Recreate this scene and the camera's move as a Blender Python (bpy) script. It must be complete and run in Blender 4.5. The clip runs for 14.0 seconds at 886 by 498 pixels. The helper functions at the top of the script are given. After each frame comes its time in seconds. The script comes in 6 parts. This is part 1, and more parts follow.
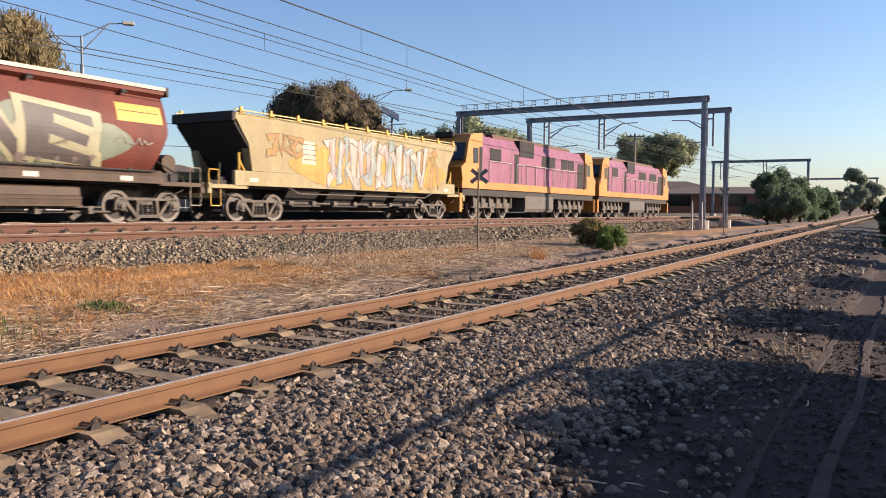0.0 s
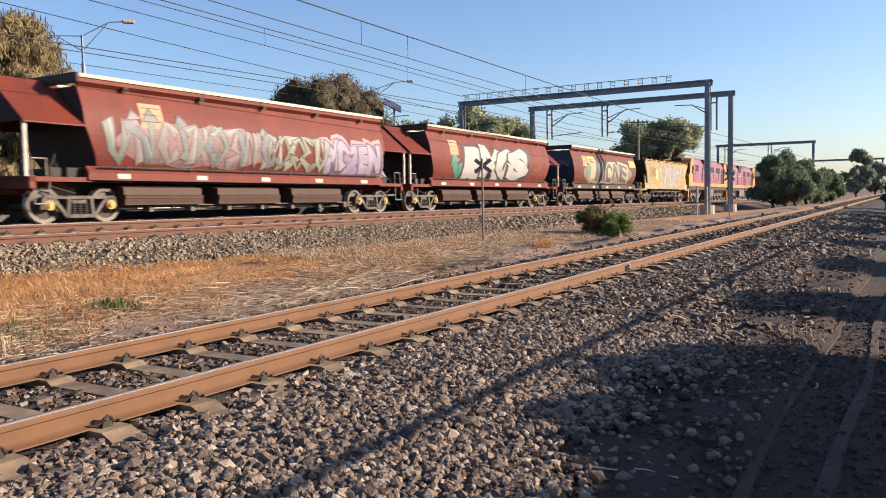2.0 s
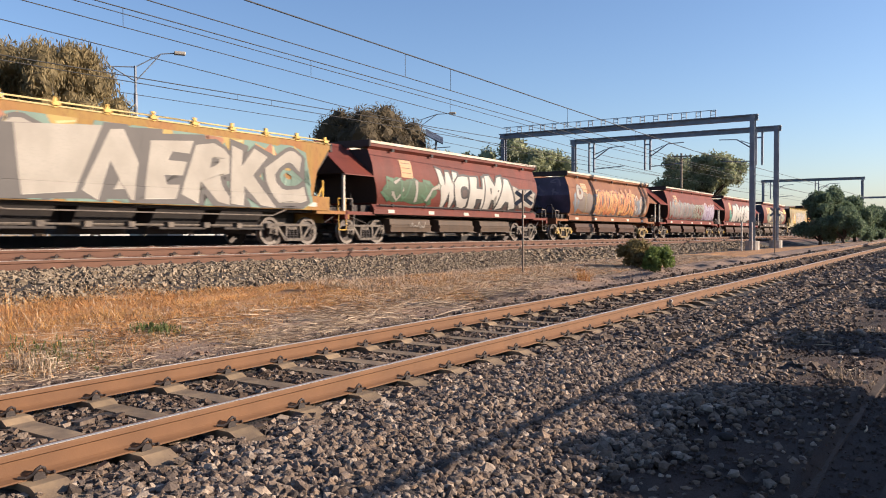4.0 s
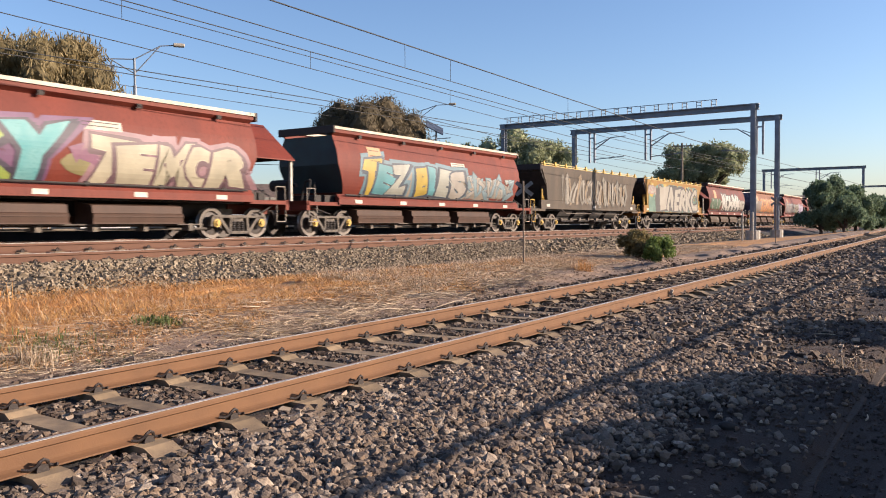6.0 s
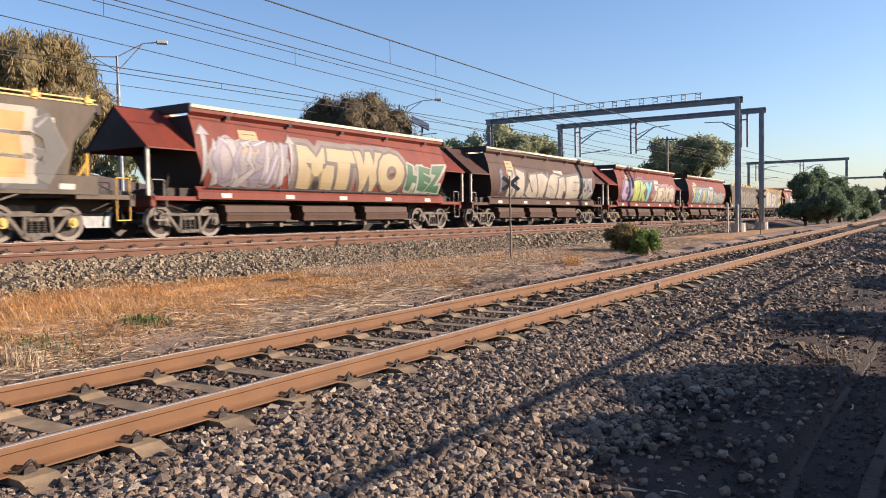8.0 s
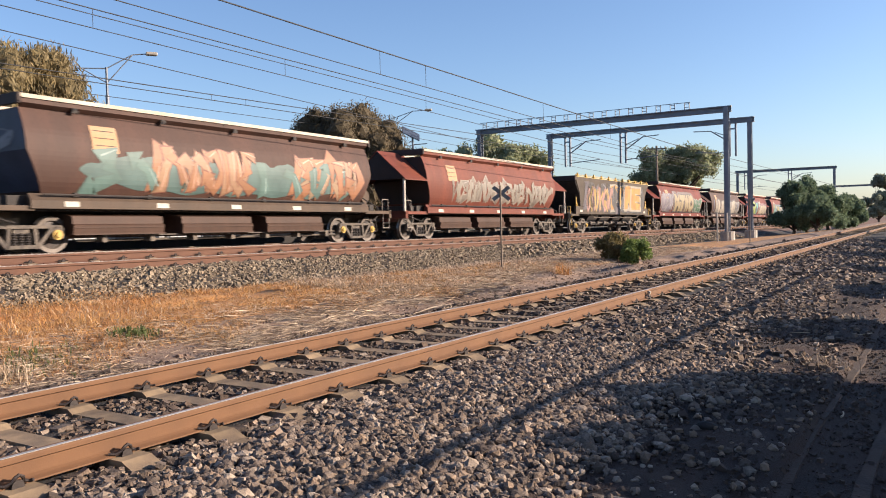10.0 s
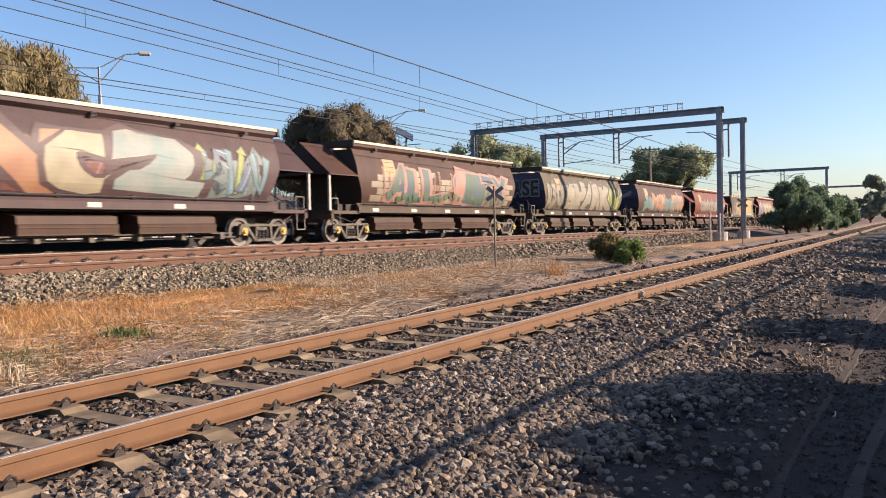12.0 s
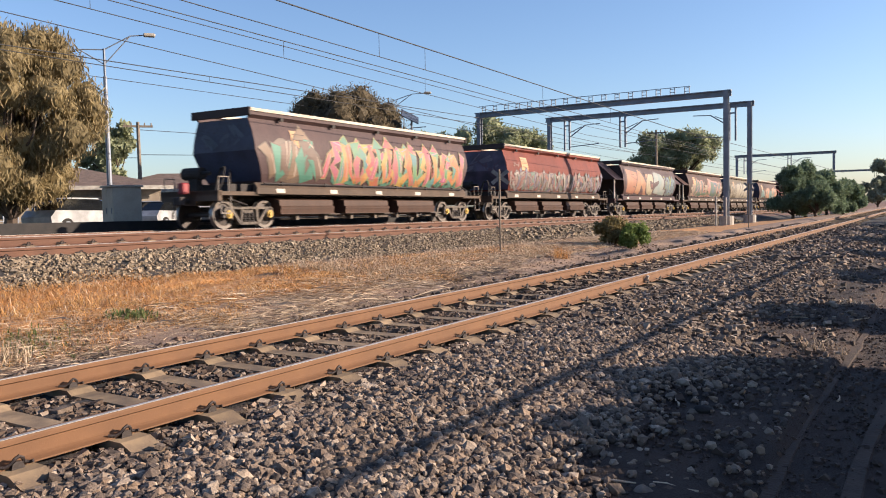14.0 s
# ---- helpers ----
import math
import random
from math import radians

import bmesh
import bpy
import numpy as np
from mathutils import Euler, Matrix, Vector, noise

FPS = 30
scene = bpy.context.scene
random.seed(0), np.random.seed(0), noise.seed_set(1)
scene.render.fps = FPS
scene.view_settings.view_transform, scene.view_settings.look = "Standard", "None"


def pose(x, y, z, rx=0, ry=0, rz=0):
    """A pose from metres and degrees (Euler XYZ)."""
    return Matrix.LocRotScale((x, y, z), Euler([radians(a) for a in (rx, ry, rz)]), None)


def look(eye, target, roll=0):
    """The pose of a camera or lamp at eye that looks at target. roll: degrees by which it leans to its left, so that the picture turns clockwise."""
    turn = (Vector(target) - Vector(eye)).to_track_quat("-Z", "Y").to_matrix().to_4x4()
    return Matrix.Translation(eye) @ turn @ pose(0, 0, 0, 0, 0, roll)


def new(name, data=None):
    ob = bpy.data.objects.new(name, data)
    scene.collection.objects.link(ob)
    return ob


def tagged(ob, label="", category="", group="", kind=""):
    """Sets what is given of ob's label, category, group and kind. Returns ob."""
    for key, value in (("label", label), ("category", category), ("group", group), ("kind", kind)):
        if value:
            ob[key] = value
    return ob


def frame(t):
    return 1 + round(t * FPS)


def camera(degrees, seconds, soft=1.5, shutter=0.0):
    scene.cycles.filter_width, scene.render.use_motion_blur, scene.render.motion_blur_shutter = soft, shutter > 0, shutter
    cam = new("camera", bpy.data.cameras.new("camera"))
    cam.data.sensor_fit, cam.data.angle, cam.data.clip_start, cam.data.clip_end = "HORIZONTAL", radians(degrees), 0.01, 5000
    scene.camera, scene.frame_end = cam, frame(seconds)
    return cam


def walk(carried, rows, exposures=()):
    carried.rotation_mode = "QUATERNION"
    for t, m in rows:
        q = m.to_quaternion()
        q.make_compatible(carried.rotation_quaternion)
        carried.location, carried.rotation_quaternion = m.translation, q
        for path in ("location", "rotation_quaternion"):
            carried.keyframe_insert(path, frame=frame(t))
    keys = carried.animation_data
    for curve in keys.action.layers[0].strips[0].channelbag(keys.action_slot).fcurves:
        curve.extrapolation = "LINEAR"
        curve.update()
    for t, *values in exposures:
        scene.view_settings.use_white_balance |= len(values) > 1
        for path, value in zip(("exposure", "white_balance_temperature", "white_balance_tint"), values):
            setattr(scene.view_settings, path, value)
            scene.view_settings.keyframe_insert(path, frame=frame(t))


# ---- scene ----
cam = camera(58.3, 14.0, 1.0, 0.12)
EXPO, SKY, SUN = 1.27, 0.072, 5.0

# ---------------------------------------------------------------- camera
EYE = (0.0, 0.0, 1.271)
VIEW = [  # seconds, yaw, pitch, roll of the hand-held camera, which stays on one spot
    (0, 30.78, -3.24, -0.22), (0.5, 29.95, -3.57, -0.07), (1, 29.72, -3.93, 0.21), (1.5, 30.10, -4.18, 0.75),
    (2, 31.09, -3.90, 1.15), (2.5, 32.52, -2.61, 1.10), (3, 33.61, -1.58, 1.79), (3.5, 33.90, -1.37, 0.90),
    (4, 33.98, -1.63, 0.24), (6.5, 34.06, -2.77, 0.78), (7, 34.08, -3.17, 1.17), (7.5, 33.55, -3.02, 1.09),
    (8, 33.08, -2.60, 1.12), (10.5, 32.31, -1.76, 1.37), (11, 32.11, -1.65, 1.20), (11.5, 32.00, -1.70, 1.18),
    (12, 31.96, -1.88, 1.38), (12.5, 32.13, -2.19, 0.92), (13, 32.35, -2.65, 0.21), (13.5, 32.03, -2.81, 0.67),
    (14, 32.33, -3.08, 1.21)]
walk(cam, [(t, pose(*EYE, 90 + p, r, y)) for t, y, p, r in VIEW], exposures=[(t, EXPO + e, 5750, 17) for t, e in ((0, -0.08), (1.5, 0), (3, -0.05), (4, -0.12), (6.5, -0.03), (8, 0), (14, 0))])

# ---------------------------------------------------------------- world and sun
SUN_EL, SUN_AZ = 19.0, 32.0          # degrees up; degrees from square across the tracks towards the far end
world = bpy.data.worlds.new("sky")
scene.world = world
world.use_nodes = True
sky = world.node_tree.nodes.new("ShaderNodeTexSky")
sky.sky_type = "NISHITA"
sky.sun_disc = False
sky.sun_elevation = radians(SUN_EL)
sky.sun_rotation = radians(90 - SUN_AZ)
sky.air_density, sky.dust_density, sky.ozone_density = 1.0, 0.75, 2.2
world.node_tree.links.new(sky.outputs[0], world.node_tree.nodes["Background"].inputs[0])
world.node_tree.nodes["Background"].inputs[1].default_value = SKY
sun = bpy.data.lights.new("sun", "SUN")
sun.energy, sun.angle, sun.color = SUN, radians(0.5), (1.0, 0.79, 0.53)
SUN_WAY = Vector((math.cos(radians(SUN_AZ)) * math.cos(radians(SUN_EL)),
                  math.sin(radians(SUN_AZ)) * math.cos(radians(SUN_EL)), math.sin(radians(SUN_EL))))
new("sun", sun).matrix_world = look(tuple(SUN_WAY * 50), (0, 0, 0))

# ---------------------------------------------------------------- materials
SHADE_SCALE = 0.74          # every base colour is lowered so shade looks deeper under the raised exposure
def mat(name, c, c2=None, rough=0.7, metal=0.0, scale=6.0, fine=60.0, bump=0.3, mix=0.5, island=0.0, obj=0.0, c3=None, stretch=(1, 1, 1)):
    """A procedural surface: c and c2 mixed by large noise, c3 by fine flecks, with bump; island and obj vary the brightness piece by piece."""
    m = bpy.data.materials.new(name)
    m.use_nodes = True
    c, c2, c3 = (tuple(SHADE_SCALE * v for v in k) if k else None for k in (c, c2, c3))
    n, l = m.node_tree.nodes, m.node_tree.links
    b = n["Principled BSDF"]
    b.inputs["Roughness"].default_value, b.inputs["Metallic"].default_value = rough, metal
    co = n.new("ShaderNodeTexCoord")
    mp = n.new("ShaderNodeMapping")
    mp.inputs["Scale"].default_value = stretch
    l.new(co.outputs["Object"], mp.inputs[0])
    big, small = n.new("ShaderNodeTexNoise"), n.new("ShaderNodeTexNoise")
    for x, s, d in ((big, scale, 5), (small, fine, 3)):
        x.inputs["Scale"].default_value, x.inputs["Detail"].default_value = s, d
        l.new(mp.outputs[0], x.inputs["Vector"])
    c2 = c2 or tuple(v * 0.62 for v in c)
    c3 = c3 or tuple(v * 0.75 for v in c)
    r1 = n.new("ShaderNodeMapRange")
    r1.inputs[1].default_value, r1.inputs[2].default_value = mix - 0.14, mix + 0.14
    l.new(big.outputs[0], r1.inputs[0])
    x1, x2 = n.new("ShaderNodeMix"), n.new("ShaderNodeMix")
    for x in (x1, x2):
        x.data_type = "RGBA"
    l.new(r1.outputs[0], x1.inputs[0])
    x1.inputs[6].default_value, x1.inputs[7].default_value = (*c, 1), (*c2, 1)
    r2 = n.new("ShaderNodeMapRange")
    r2.inputs[1].default_value, r2.inputs[2].default_value, r2.inputs[4].default_value = 0.52, 0.7, 0.8
    l.new(small.outputs[0], r2.inputs[0])
    l.new(r2.outputs[0], x2.inputs[0])
    l.new(x1.outputs[2], x2.inputs[6])
    x2.inputs[7].default_value = (*c3, 1)
    out = x2.outputs[2]
    for amount, kind, sock in ((island, "ShaderNodeNewGeometry", "Random Per Island"), (obj, "ShaderNodeObjectInfo", "Random")):
        if amount:
            g = n.new(kind)
            r = n.new("ShaderNodeMapRange")
            r.inputs[3].default_value, r.inputs[4].default_value = 1 - amount, 1 + amount
            l.new(g.outputs[sock], r.inputs[0])
            v = n.new("ShaderNodeHueSaturation")
            l.new(r.outputs[0], v.inputs["Value"])
            l.new(out, v.inputs["Color"])
            out = v.outputs[0]
    l.new(out, b.inputs["Base Color"])
    if bump:
        bp = n.new("ShaderNodeBump")
        bp.inputs["Strength"].default_value, bp.inputs["Distance"].default_value = bump, 0.02
        l.new(small.outputs[0], bp.inputs["Height"])
        l.new(bp.outputs[0], b.inputs["Normal"])
    return m

def leaf_mat(name, c, c2):
    """Foliage: light also comes through the leaves."""
    m = mat(name, tuple(v * 1.3 for v in c), tuple(v * 1.3 for v in c2), rough=0.65, scale=0.9, fine=9, bump=0, island=0.28)
    n, l = m.node_tree.nodes, m.node_tree.links
    b = n["Principled BSDF"]
    b.inputs["Specular IOR Level"].default_value = 0.15
    tr, mx = n.new("ShaderNodeBsdfTranslucent"), n.new("ShaderNodeMixShader")
    l.new(b.inputs["Base Color"].links[0].from_socket, tr.inputs[0])
    mx.inputs[0].default_value = 0.38
    l.new(b.outputs[0], mx.inputs[1])
    l.new(tr.outputs[0], mx.inputs[2])
    l.new(mx.outputs[0], n["Material Output"].inputs[0])
    return m

def rubble_mat(name, shades):
    """Broken stone: each piece takes one of the shades, with veins and dust on it."""
    m = mat(name, (1, 1, 1), (0.7, 0.67, 0.64), 0.9, 0, 14, 70, 0.5, c3=(0.6, 0.58, 0.56))
    n, l = m.node_tree.nodes, m.node_tree.links
    b = n["Principled BSDF"]
    b.inputs["Specular IOR Level"].default_value = 0.25
    g, ramp, mul = n.new("ShaderNodeNewGeometry"), n.new("ShaderNodeValToRGB"), n.new("ShaderNodeMix")
    l.new(g.outputs["Random Per Island"], ramp.inputs[0])
    el = ramp.color_ramp.elements
    for i, c in enumerate(shades):
        e = el[i] if i < 2 else el.new(1.0)
        e.position = i / (len(shades) - 1)
        e.color = (*c, 1)
    mul.data_type, mul.blend_type = "RGBA", "MULTIPLY"
    mul.inputs[0].default_value = 1.0
    l.new(b.inputs["Base Color"].links[0].from_socket, mul.inputs[6])
    l.new(ramp.outputs[0], mul.inputs[7])
    l.new(mul.outputs[2], b.inputs["Base Color"])
    return m

RUST = mat("rusted_rail_steel", (0.185, 0.088, 0.035), (0.15, 0.071, 0.029), 0.8, 0.0, 3, 90, 0.1, c3=(0.165, 0.08, 0.034))
RUST_DARK = mat("dark_rusted_rail_steel", (0.15, 0.068, 0.038), (0.12, 0.055, 0.032), 0.8, 0.0, 3, 90, 0.1)
# worn steel, whitened so that the sky's glint is in the colour
WORN_GLINT = mat("worn_rail_top_with_glint", (0.75, 0.72, 0.68), (0.6, 0.56, 0.5), 0.42, 0.55, 4, 50, 0.05)
CLIP = mat("dark_spring_steel", (0.045, 0.032, 0.028), (0.03, 0.022, 0.02), 0.6, 0.3, 20, 90, 0.2)
CONC = mat("weathered_concrete_sleeper", (0.33, 0.235, 0.135), (0.16, 0.115, 0.075), 0.9, 0, 5, 110, 0.2, obj=0.2)
PLINTH = mat("pale_concrete", (0.55, 0.5, 0.43), (0.42, 0.38, 0.33), 0.9, 0, 4, 60, 0.3)
STONE = rubble_mat("crushed_ballast_stone", [(0.07, 0.058, 0.052), (0.33, 0.245, 0.18), (0.14, 0.112, 0.095), (0.55, 0.45, 0.35), (0.20, 0.155, 0.125), (0.09, 0.076, 0.07), (0.37, 0.265, 0.18), (0.27, 0.22, 0.185)])
STONE_C = rubble_mat("oil_stained_ballast_stone", [(0.055, 0.042, 0.036), (0.17, 0.12, 0.085), (0.085, 0.066, 0.055), (0.40, 0.32, 0.25), (0.11, 0.08, 0.064), (0.23, 0.165, 0.115)])
STONE_R = rubble_mat("rust_stained_ballast_stone", [(0.13, 0.065, 0.042), (0.22, 0.12, 0.08), (0.16, 0.085, 0.058), (0.27, 0.17, 0.12)])
STONE_A = rubble_mat("grey_ballast_stone", [(0.14, 0.11, 0.08), (0.42, 0.33, 0.225), (0.23, 0.18, 0.13), (0.50, 0.41, 0.29), (0.31, 0.245, 0.17), (0.18, 0.14, 0.10)])
# darker copy of the stone for the path edge, to deepen its shade
GRIT = mat("shade_darkened_grit", (0.10, 0.064, 0.045), (0.055, 0.038, 0.03), 0.95, 0, 9, 60, 0.3, island=0.5)
# near-black bed: the shade in the gaps between stones is in its colour
BED = mat("gap_shade_ballast_bed", (0.04, 0.032, 0.027), (0.024, 0.02, 0.018), 0.95, 0, 14, 40, 1.0)
RUSTBED = mat("rust_stained_ballast_bed", (0.15, 0.075, 0.05), (0.10, 0.055, 0.04), 0.95, 0, 5, 40, 1.0)
# dark soil, its colour lowered further to deepen the shade on it
DIRT = mat("shade_darkened_soil_with_grit", (0.055, 0.027, 0.016), (0.026, 0.015, 0.011), 0.95, 0, 1.6, 90, 1.0, c3=(0.045, 0.022, 0.012))
LITTER = mat("soil_under_dry_litter", (0.25, 0.165, 0.115), (0.15, 0.10, 0.075), 0.95, 0, 2.5, 40, 0.9, c3=(0.3, 0.23, 0.18))
SOIL = mat("dry_grass_soil", (0.54, 0.28, 0.10), (0.42, 0.21, 0.08), 0.95, 0, 1.2, 40, 0.8, c3=(0.2, 0.12, 0.06))
FAR = mat("distant_dry_ground", (0.22, 0.17, 0.11), (0.13, 0.13, 0.08), 0.95, 0, 0.06, 2, 0.2)
STRAW = mat("dry_straw", (0.66, 0.52, 0.36), (0.44, 0.32, 0.21), 0.85, 0, 2, 30, 0, island=0.35)
GRASS = mat("dry_orange_grass", (0.68, 0.365, 0.11), (0.60, 0.28, 0.075), 0.85, 0, 0.8, 8, 0, island=0.35, c3=(0.6, 0.42, 0.18))
GRASS_B = mat("red_brown_dead_grass", (0.42, 0.20, 0.085), (0.33, 0.17, 0.075), 0.85, 0, 0.8, 8, 0, island=0.35)
GREEN = leaf_mat("low_green_weed", (0.14, 0.17, 0.06), (0.10, 0.12, 0.045))
STEEL = mat("galvanised_grey_steel", (0.25, 0.28, 0.33), (0.19, 0.21, 0.25), 0.55, 0.3, 2, 60, 0.1)
WIRE = mat("dark_copper_wire", (0.03, 0.03, 0.034), None, 0.8, 0.0, 4, 40, 0)
GREY = mat("grey_painted_sign", (0.26, 0.26, 0.26), None, 0.6, 0.2, 8, 60, 0.1)
BLACK = mat("rough_black", (0.018, 0.016, 0.016), (0.03, 0.026, 0.024), 0.85, 0.1, 4, 60, 0.3)
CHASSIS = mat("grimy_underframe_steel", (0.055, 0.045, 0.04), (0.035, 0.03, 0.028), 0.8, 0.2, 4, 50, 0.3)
BOGIE = mat("dusty_cast_bogie_steel", (0.19, 0.155, 0.12), (0.085, 0.07, 0.06), 0.8, 0.1, 6, 50, 0.3, c3=(0.08, 0.07, 0.06))
RIMF = mat("dusty_wheel_rim_face", (0.17, 0.14, 0.115), (0.12, 0.098, 0.082), 0.6, 0.2, 5, 40, 0.2)
RAILGREY = mat("dull_hand_rail_paint", (0.30, 0.26, 0.21), (0.22, 0.18, 0.15), 0.7, 0, 6, 50, 0.1)
WHEEL = mat("brown_wheel_steel", (0.075, 0.058, 0.05), (0.045, 0.037, 0.033), 0.6, 0.3, 5, 40, 0.2)
TREAD = mat("polished_wheel_rim", (0.42, 0.40, 0.38), None, 0.35, 0.85, 6, 60, 0.05)
YBOGIE = mat("yellowed_bogie_steel", (0.34, 0.24, 0.09), (0.2, 0.15, 0.08), 0.8, 0.1, 6, 50, 0.3)
YCAP = mat("yellow_axle_cap", (0.62, 0.40, 0.05), (0.35, 0.22, 0.05), 0.6, 0, 12, 60, 0.2)
CREAM = mat("cream_roof_edge", (0.66, 0.58, 0.46), (0.5, 0.42, 0.32), 0.7, 0, 1.5, 30, 0.1, c3=(0.4, 0.3, 0.22))
WHITE = mat("dirty_white_paint", (0.62, 0.58, 0.5), (0.45, 0.4, 0.33), 0.65, 0, 7, 50, 0.1)
YELLOW = mat("yellow_paint", (0.72, 0.42, 0.04), (0.55, 0.32, 0.05), 0.6, 0, 6, 50, 0.1)
PALEY = mat("pale_yellow_rail_paint", (0.60, 0.44, 0.16), (0.46, 0.34, 0.14), 0.7, 0, 3, 40, 0.1)
PLATE = mat("faded_orange_data_plate", (0.50, 0.27, 0.12), (0.45, 0.29, 0.16), 0.7, 0, 3, 40, 0.05)
INK = mat("dark_print", (0.06, 0.04, 0.035), None, 0.7, 0, 9, 40, 0)
PURPLE = mat("faded_magenta_loco_paint", (0.25, 0.062, 0.135), (0.19, 0.048, 0.10), 0.55, 0, 0.9, 5, 0.03, c3=(0.31, 0.115, 0.175), stretch=(1, 1.6, 0.5))
ORANGE = mat("orange_loco_paint", (0.60, 0.245, 0.03), (0.48, 0.19, 0.028), 0.5, 0, 1.2, 30, 0.05)
GLASS = mat("dark_cab_glass", (0.015, 0.017, 0.02), None, 0.08, 0, 3, 10, 0)
TANKM = mat("grey_fuel_tank", (0.15, 0.13, 0.115), None, 0.7, 0.2, 3, 40, 0.2)
BARK = mat("tree_bark", (0.13, 0.095, 0.07), None, 0.95, 0, 6, 40, 0.8)
PANE = mat("solar_cells", (0.10, 0.12, 0.155), None, 0.25, 0.2, 3, 20, 0)
HOUSEW = mat("cream_house_wall", (0.45, 0.37, 0.28), None, 0.9, 0, 2, 30, 0.2)
ROOF = mat("brown_roof_tiles", (0.20, 0.14, 0.11), None, 0.9, 0, 3, 40, 0.4)
BRICK = mat("orange_brick", (0.35, 0.13, 0.07), None, 0.9, 0, 5, 40, 0.3)
CABM = mat("beige_signal_cabinet", (0.50, 0.45, 0.37), (0.42, 0.37, 0.3), 0.6, 0, 2, 30, 0.1)
CARW = mat("white_car_paint", (0.6, 0.6, 0.6), None, 0.25, 0.1, 2, 30, 0)
CARB = mat("blue_car_paint", (0.08, 0.14, 0.28), None, 0.25, 0.1, 2, 30, 0)
# soil-covered pale concrete, with the shade it lies in added to the colour
KERB = mat("shade_dark_dirty_edging", (0.075, 0.046, 0.032), (0.045, 0.029, 0.021), 0.95, 0, 3, 40, 0.6)
TWIG = mat("grey_weathered_wood", (0.30, 0.24, 0.18), None, 0.9, 0, 8, 40, 0.2)
LEAF_CAS = leaf_mat("olive_needle_foliage", (0.28, 0.22, 0.11), (0.20, 0.16, 0.085))
LEAF_DARK = leaf_mat("brown_green_foliage", (0.15, 0.118, 0.072), (0.105, 0.085, 0.052))
# grey-green gum leaves, lightened so that some distance haze is in the colour
LEAF_GUM = leaf_mat("hazy_grey_green_foliage", (0.31, 0.33, 0.19), (0.24, 0.26, 0.155))
LEAF_FAR = leaf_mat("soft_blue_green_foliage", (0.175, 0.23, 0.135), (0.13, 0.175, 0.11))
# the pale of distance haze is put into the leaf colour of the far trees
LEAF_HAZE = leaf_mat("haze_paled_far_foliage", (0.34, 0.36, 0.26), (0.27, 0.29, 0.21))
LEAF_BUSH = leaf_mat("dark_green_foliage", (0.075, 0.12, 0.065), (0.05, 0.085, 0.048))

# ---------------------------------------------------------------- mesh helpers
def box(bm, x0, x1, y0, y1, z0, z1, bevel=0.0):
    vs = [bm.verts.new((x, y, z)) for x in (x0, x1) for y in (y0, y1) for z in (z0, z1)]
    fs = [bm.faces.new([vs[i] for i in q]) for q in ((0, 1, 3, 2), (4, 6, 7, 5), (0, 4, 5, 1), (2, 3, 7, 6), (0, 2, 6, 4), (1, 5, 7, 3))]
    if bevel:
        bmesh.ops.bevel(bm, geom=list({e for f in fs for e in f.edges}), offset=bevel, segments=1, affect="EDGES")
    return vs

def tube(bm, p, q, r, seg=8, r2=None):
    p, q = Vector(p), Vector(q)
    turn = (q - p).to_track_quat("Z", "Y").to_matrix()
    rings = []
    for c, rr in ((p, r), (q, r if r2 is None else r2)):
        rings.append([bm.verts.new(c + turn @ Vector((rr * math.cos(a), rr * math.sin(a), 0))) for a in (2 * math.pi * i / seg for i in range(seg))])
    for i in range(seg):
        bm.faces.new((rings[0][i], rings[0][(i + 1) % seg], rings[1][(i + 1) % seg], rings[1][i]))
    bm.faces.new(rings[0][::-1])
    bm.faces.new(rings[1])

def sweep(bm, pts, r, seg=6):
    """One bent round bar through the points."""
    rings = []
    for i, p in enumerate(pts):
        d = Vector(pts[min(i + 1, len(pts) - 1)]) - Vector(pts[max(i - 1, 0)])
        turn = d.to_track_quat("Z", "Y").to_matrix()
        rings.append([bm.verts.new(Vector(p) + turn @ Vector((r * math.cos(a), r * math.sin(a), 0))) for a in (6.2832 * k / seg for k in range(seg))])
    for p, q in zip(rings, rings[1:]):
        for k in range(seg):
            bm.faces.new((p[k], p[(k + 1) % seg], q[(k + 1) % seg], q[k]))
    bm.faces.new(rings[0][::-1])
    bm.faces.new(rings[-1])

def prism(bm, pts, a, b, axis="y"):
    """A straight bar whose cross-section pts lies across the axis."""
    put = {"y": lambda u, v, w: (u, w, v), "x": lambda u, v, w: (w, u, v), "z": lambda u, v, w: (u, v, w)}[axis]
    lo, hi = [bm.verts.new(put(u, v, a)) for u, v in pts], [bm.verts.new(put(u, v, b)) for u, v in pts]
    k = len(pts)
    for i in range(k):
        bm.faces.new((lo[i], lo[(i + 1) % k], hi[(i + 1) % k], hi[i]))
    bm.faces.new(lo[::-1])
    bm.faces.new(hi)

def mesh_of(name, bm, mats):
    bmesh.ops.recalc_face_normals(bm, faces=bm.faces[:])
    me = bpy.data.meshes.new(name)
    bm.to_mesh(me)
    bm.free()
    for m in (mats if isinstance(mats, (list, tuple)) else [mats]):
        me.materials.append(m)
    return me

def part(name, bm, material, parent, label=""):
    ob = new(name, mesh_of(name, bm, material))
    ob.parent = parent
    return tagged(ob, label)

CACHE = {}
def shared(name, key, parent, build, material, m=None, label=""):
    """A part whose mesh is made once for all things that have it."""
    if key not in CACHE:
        bm = bmesh.new()
        build(bm)
        CACHE[key] = mesh_of(name, bm, material)
    ob = new(name, CACHE[key])
    ob.parent = parent
    if m is not None:
        ob.matrix_basis = m
    return tagged(ob, label)

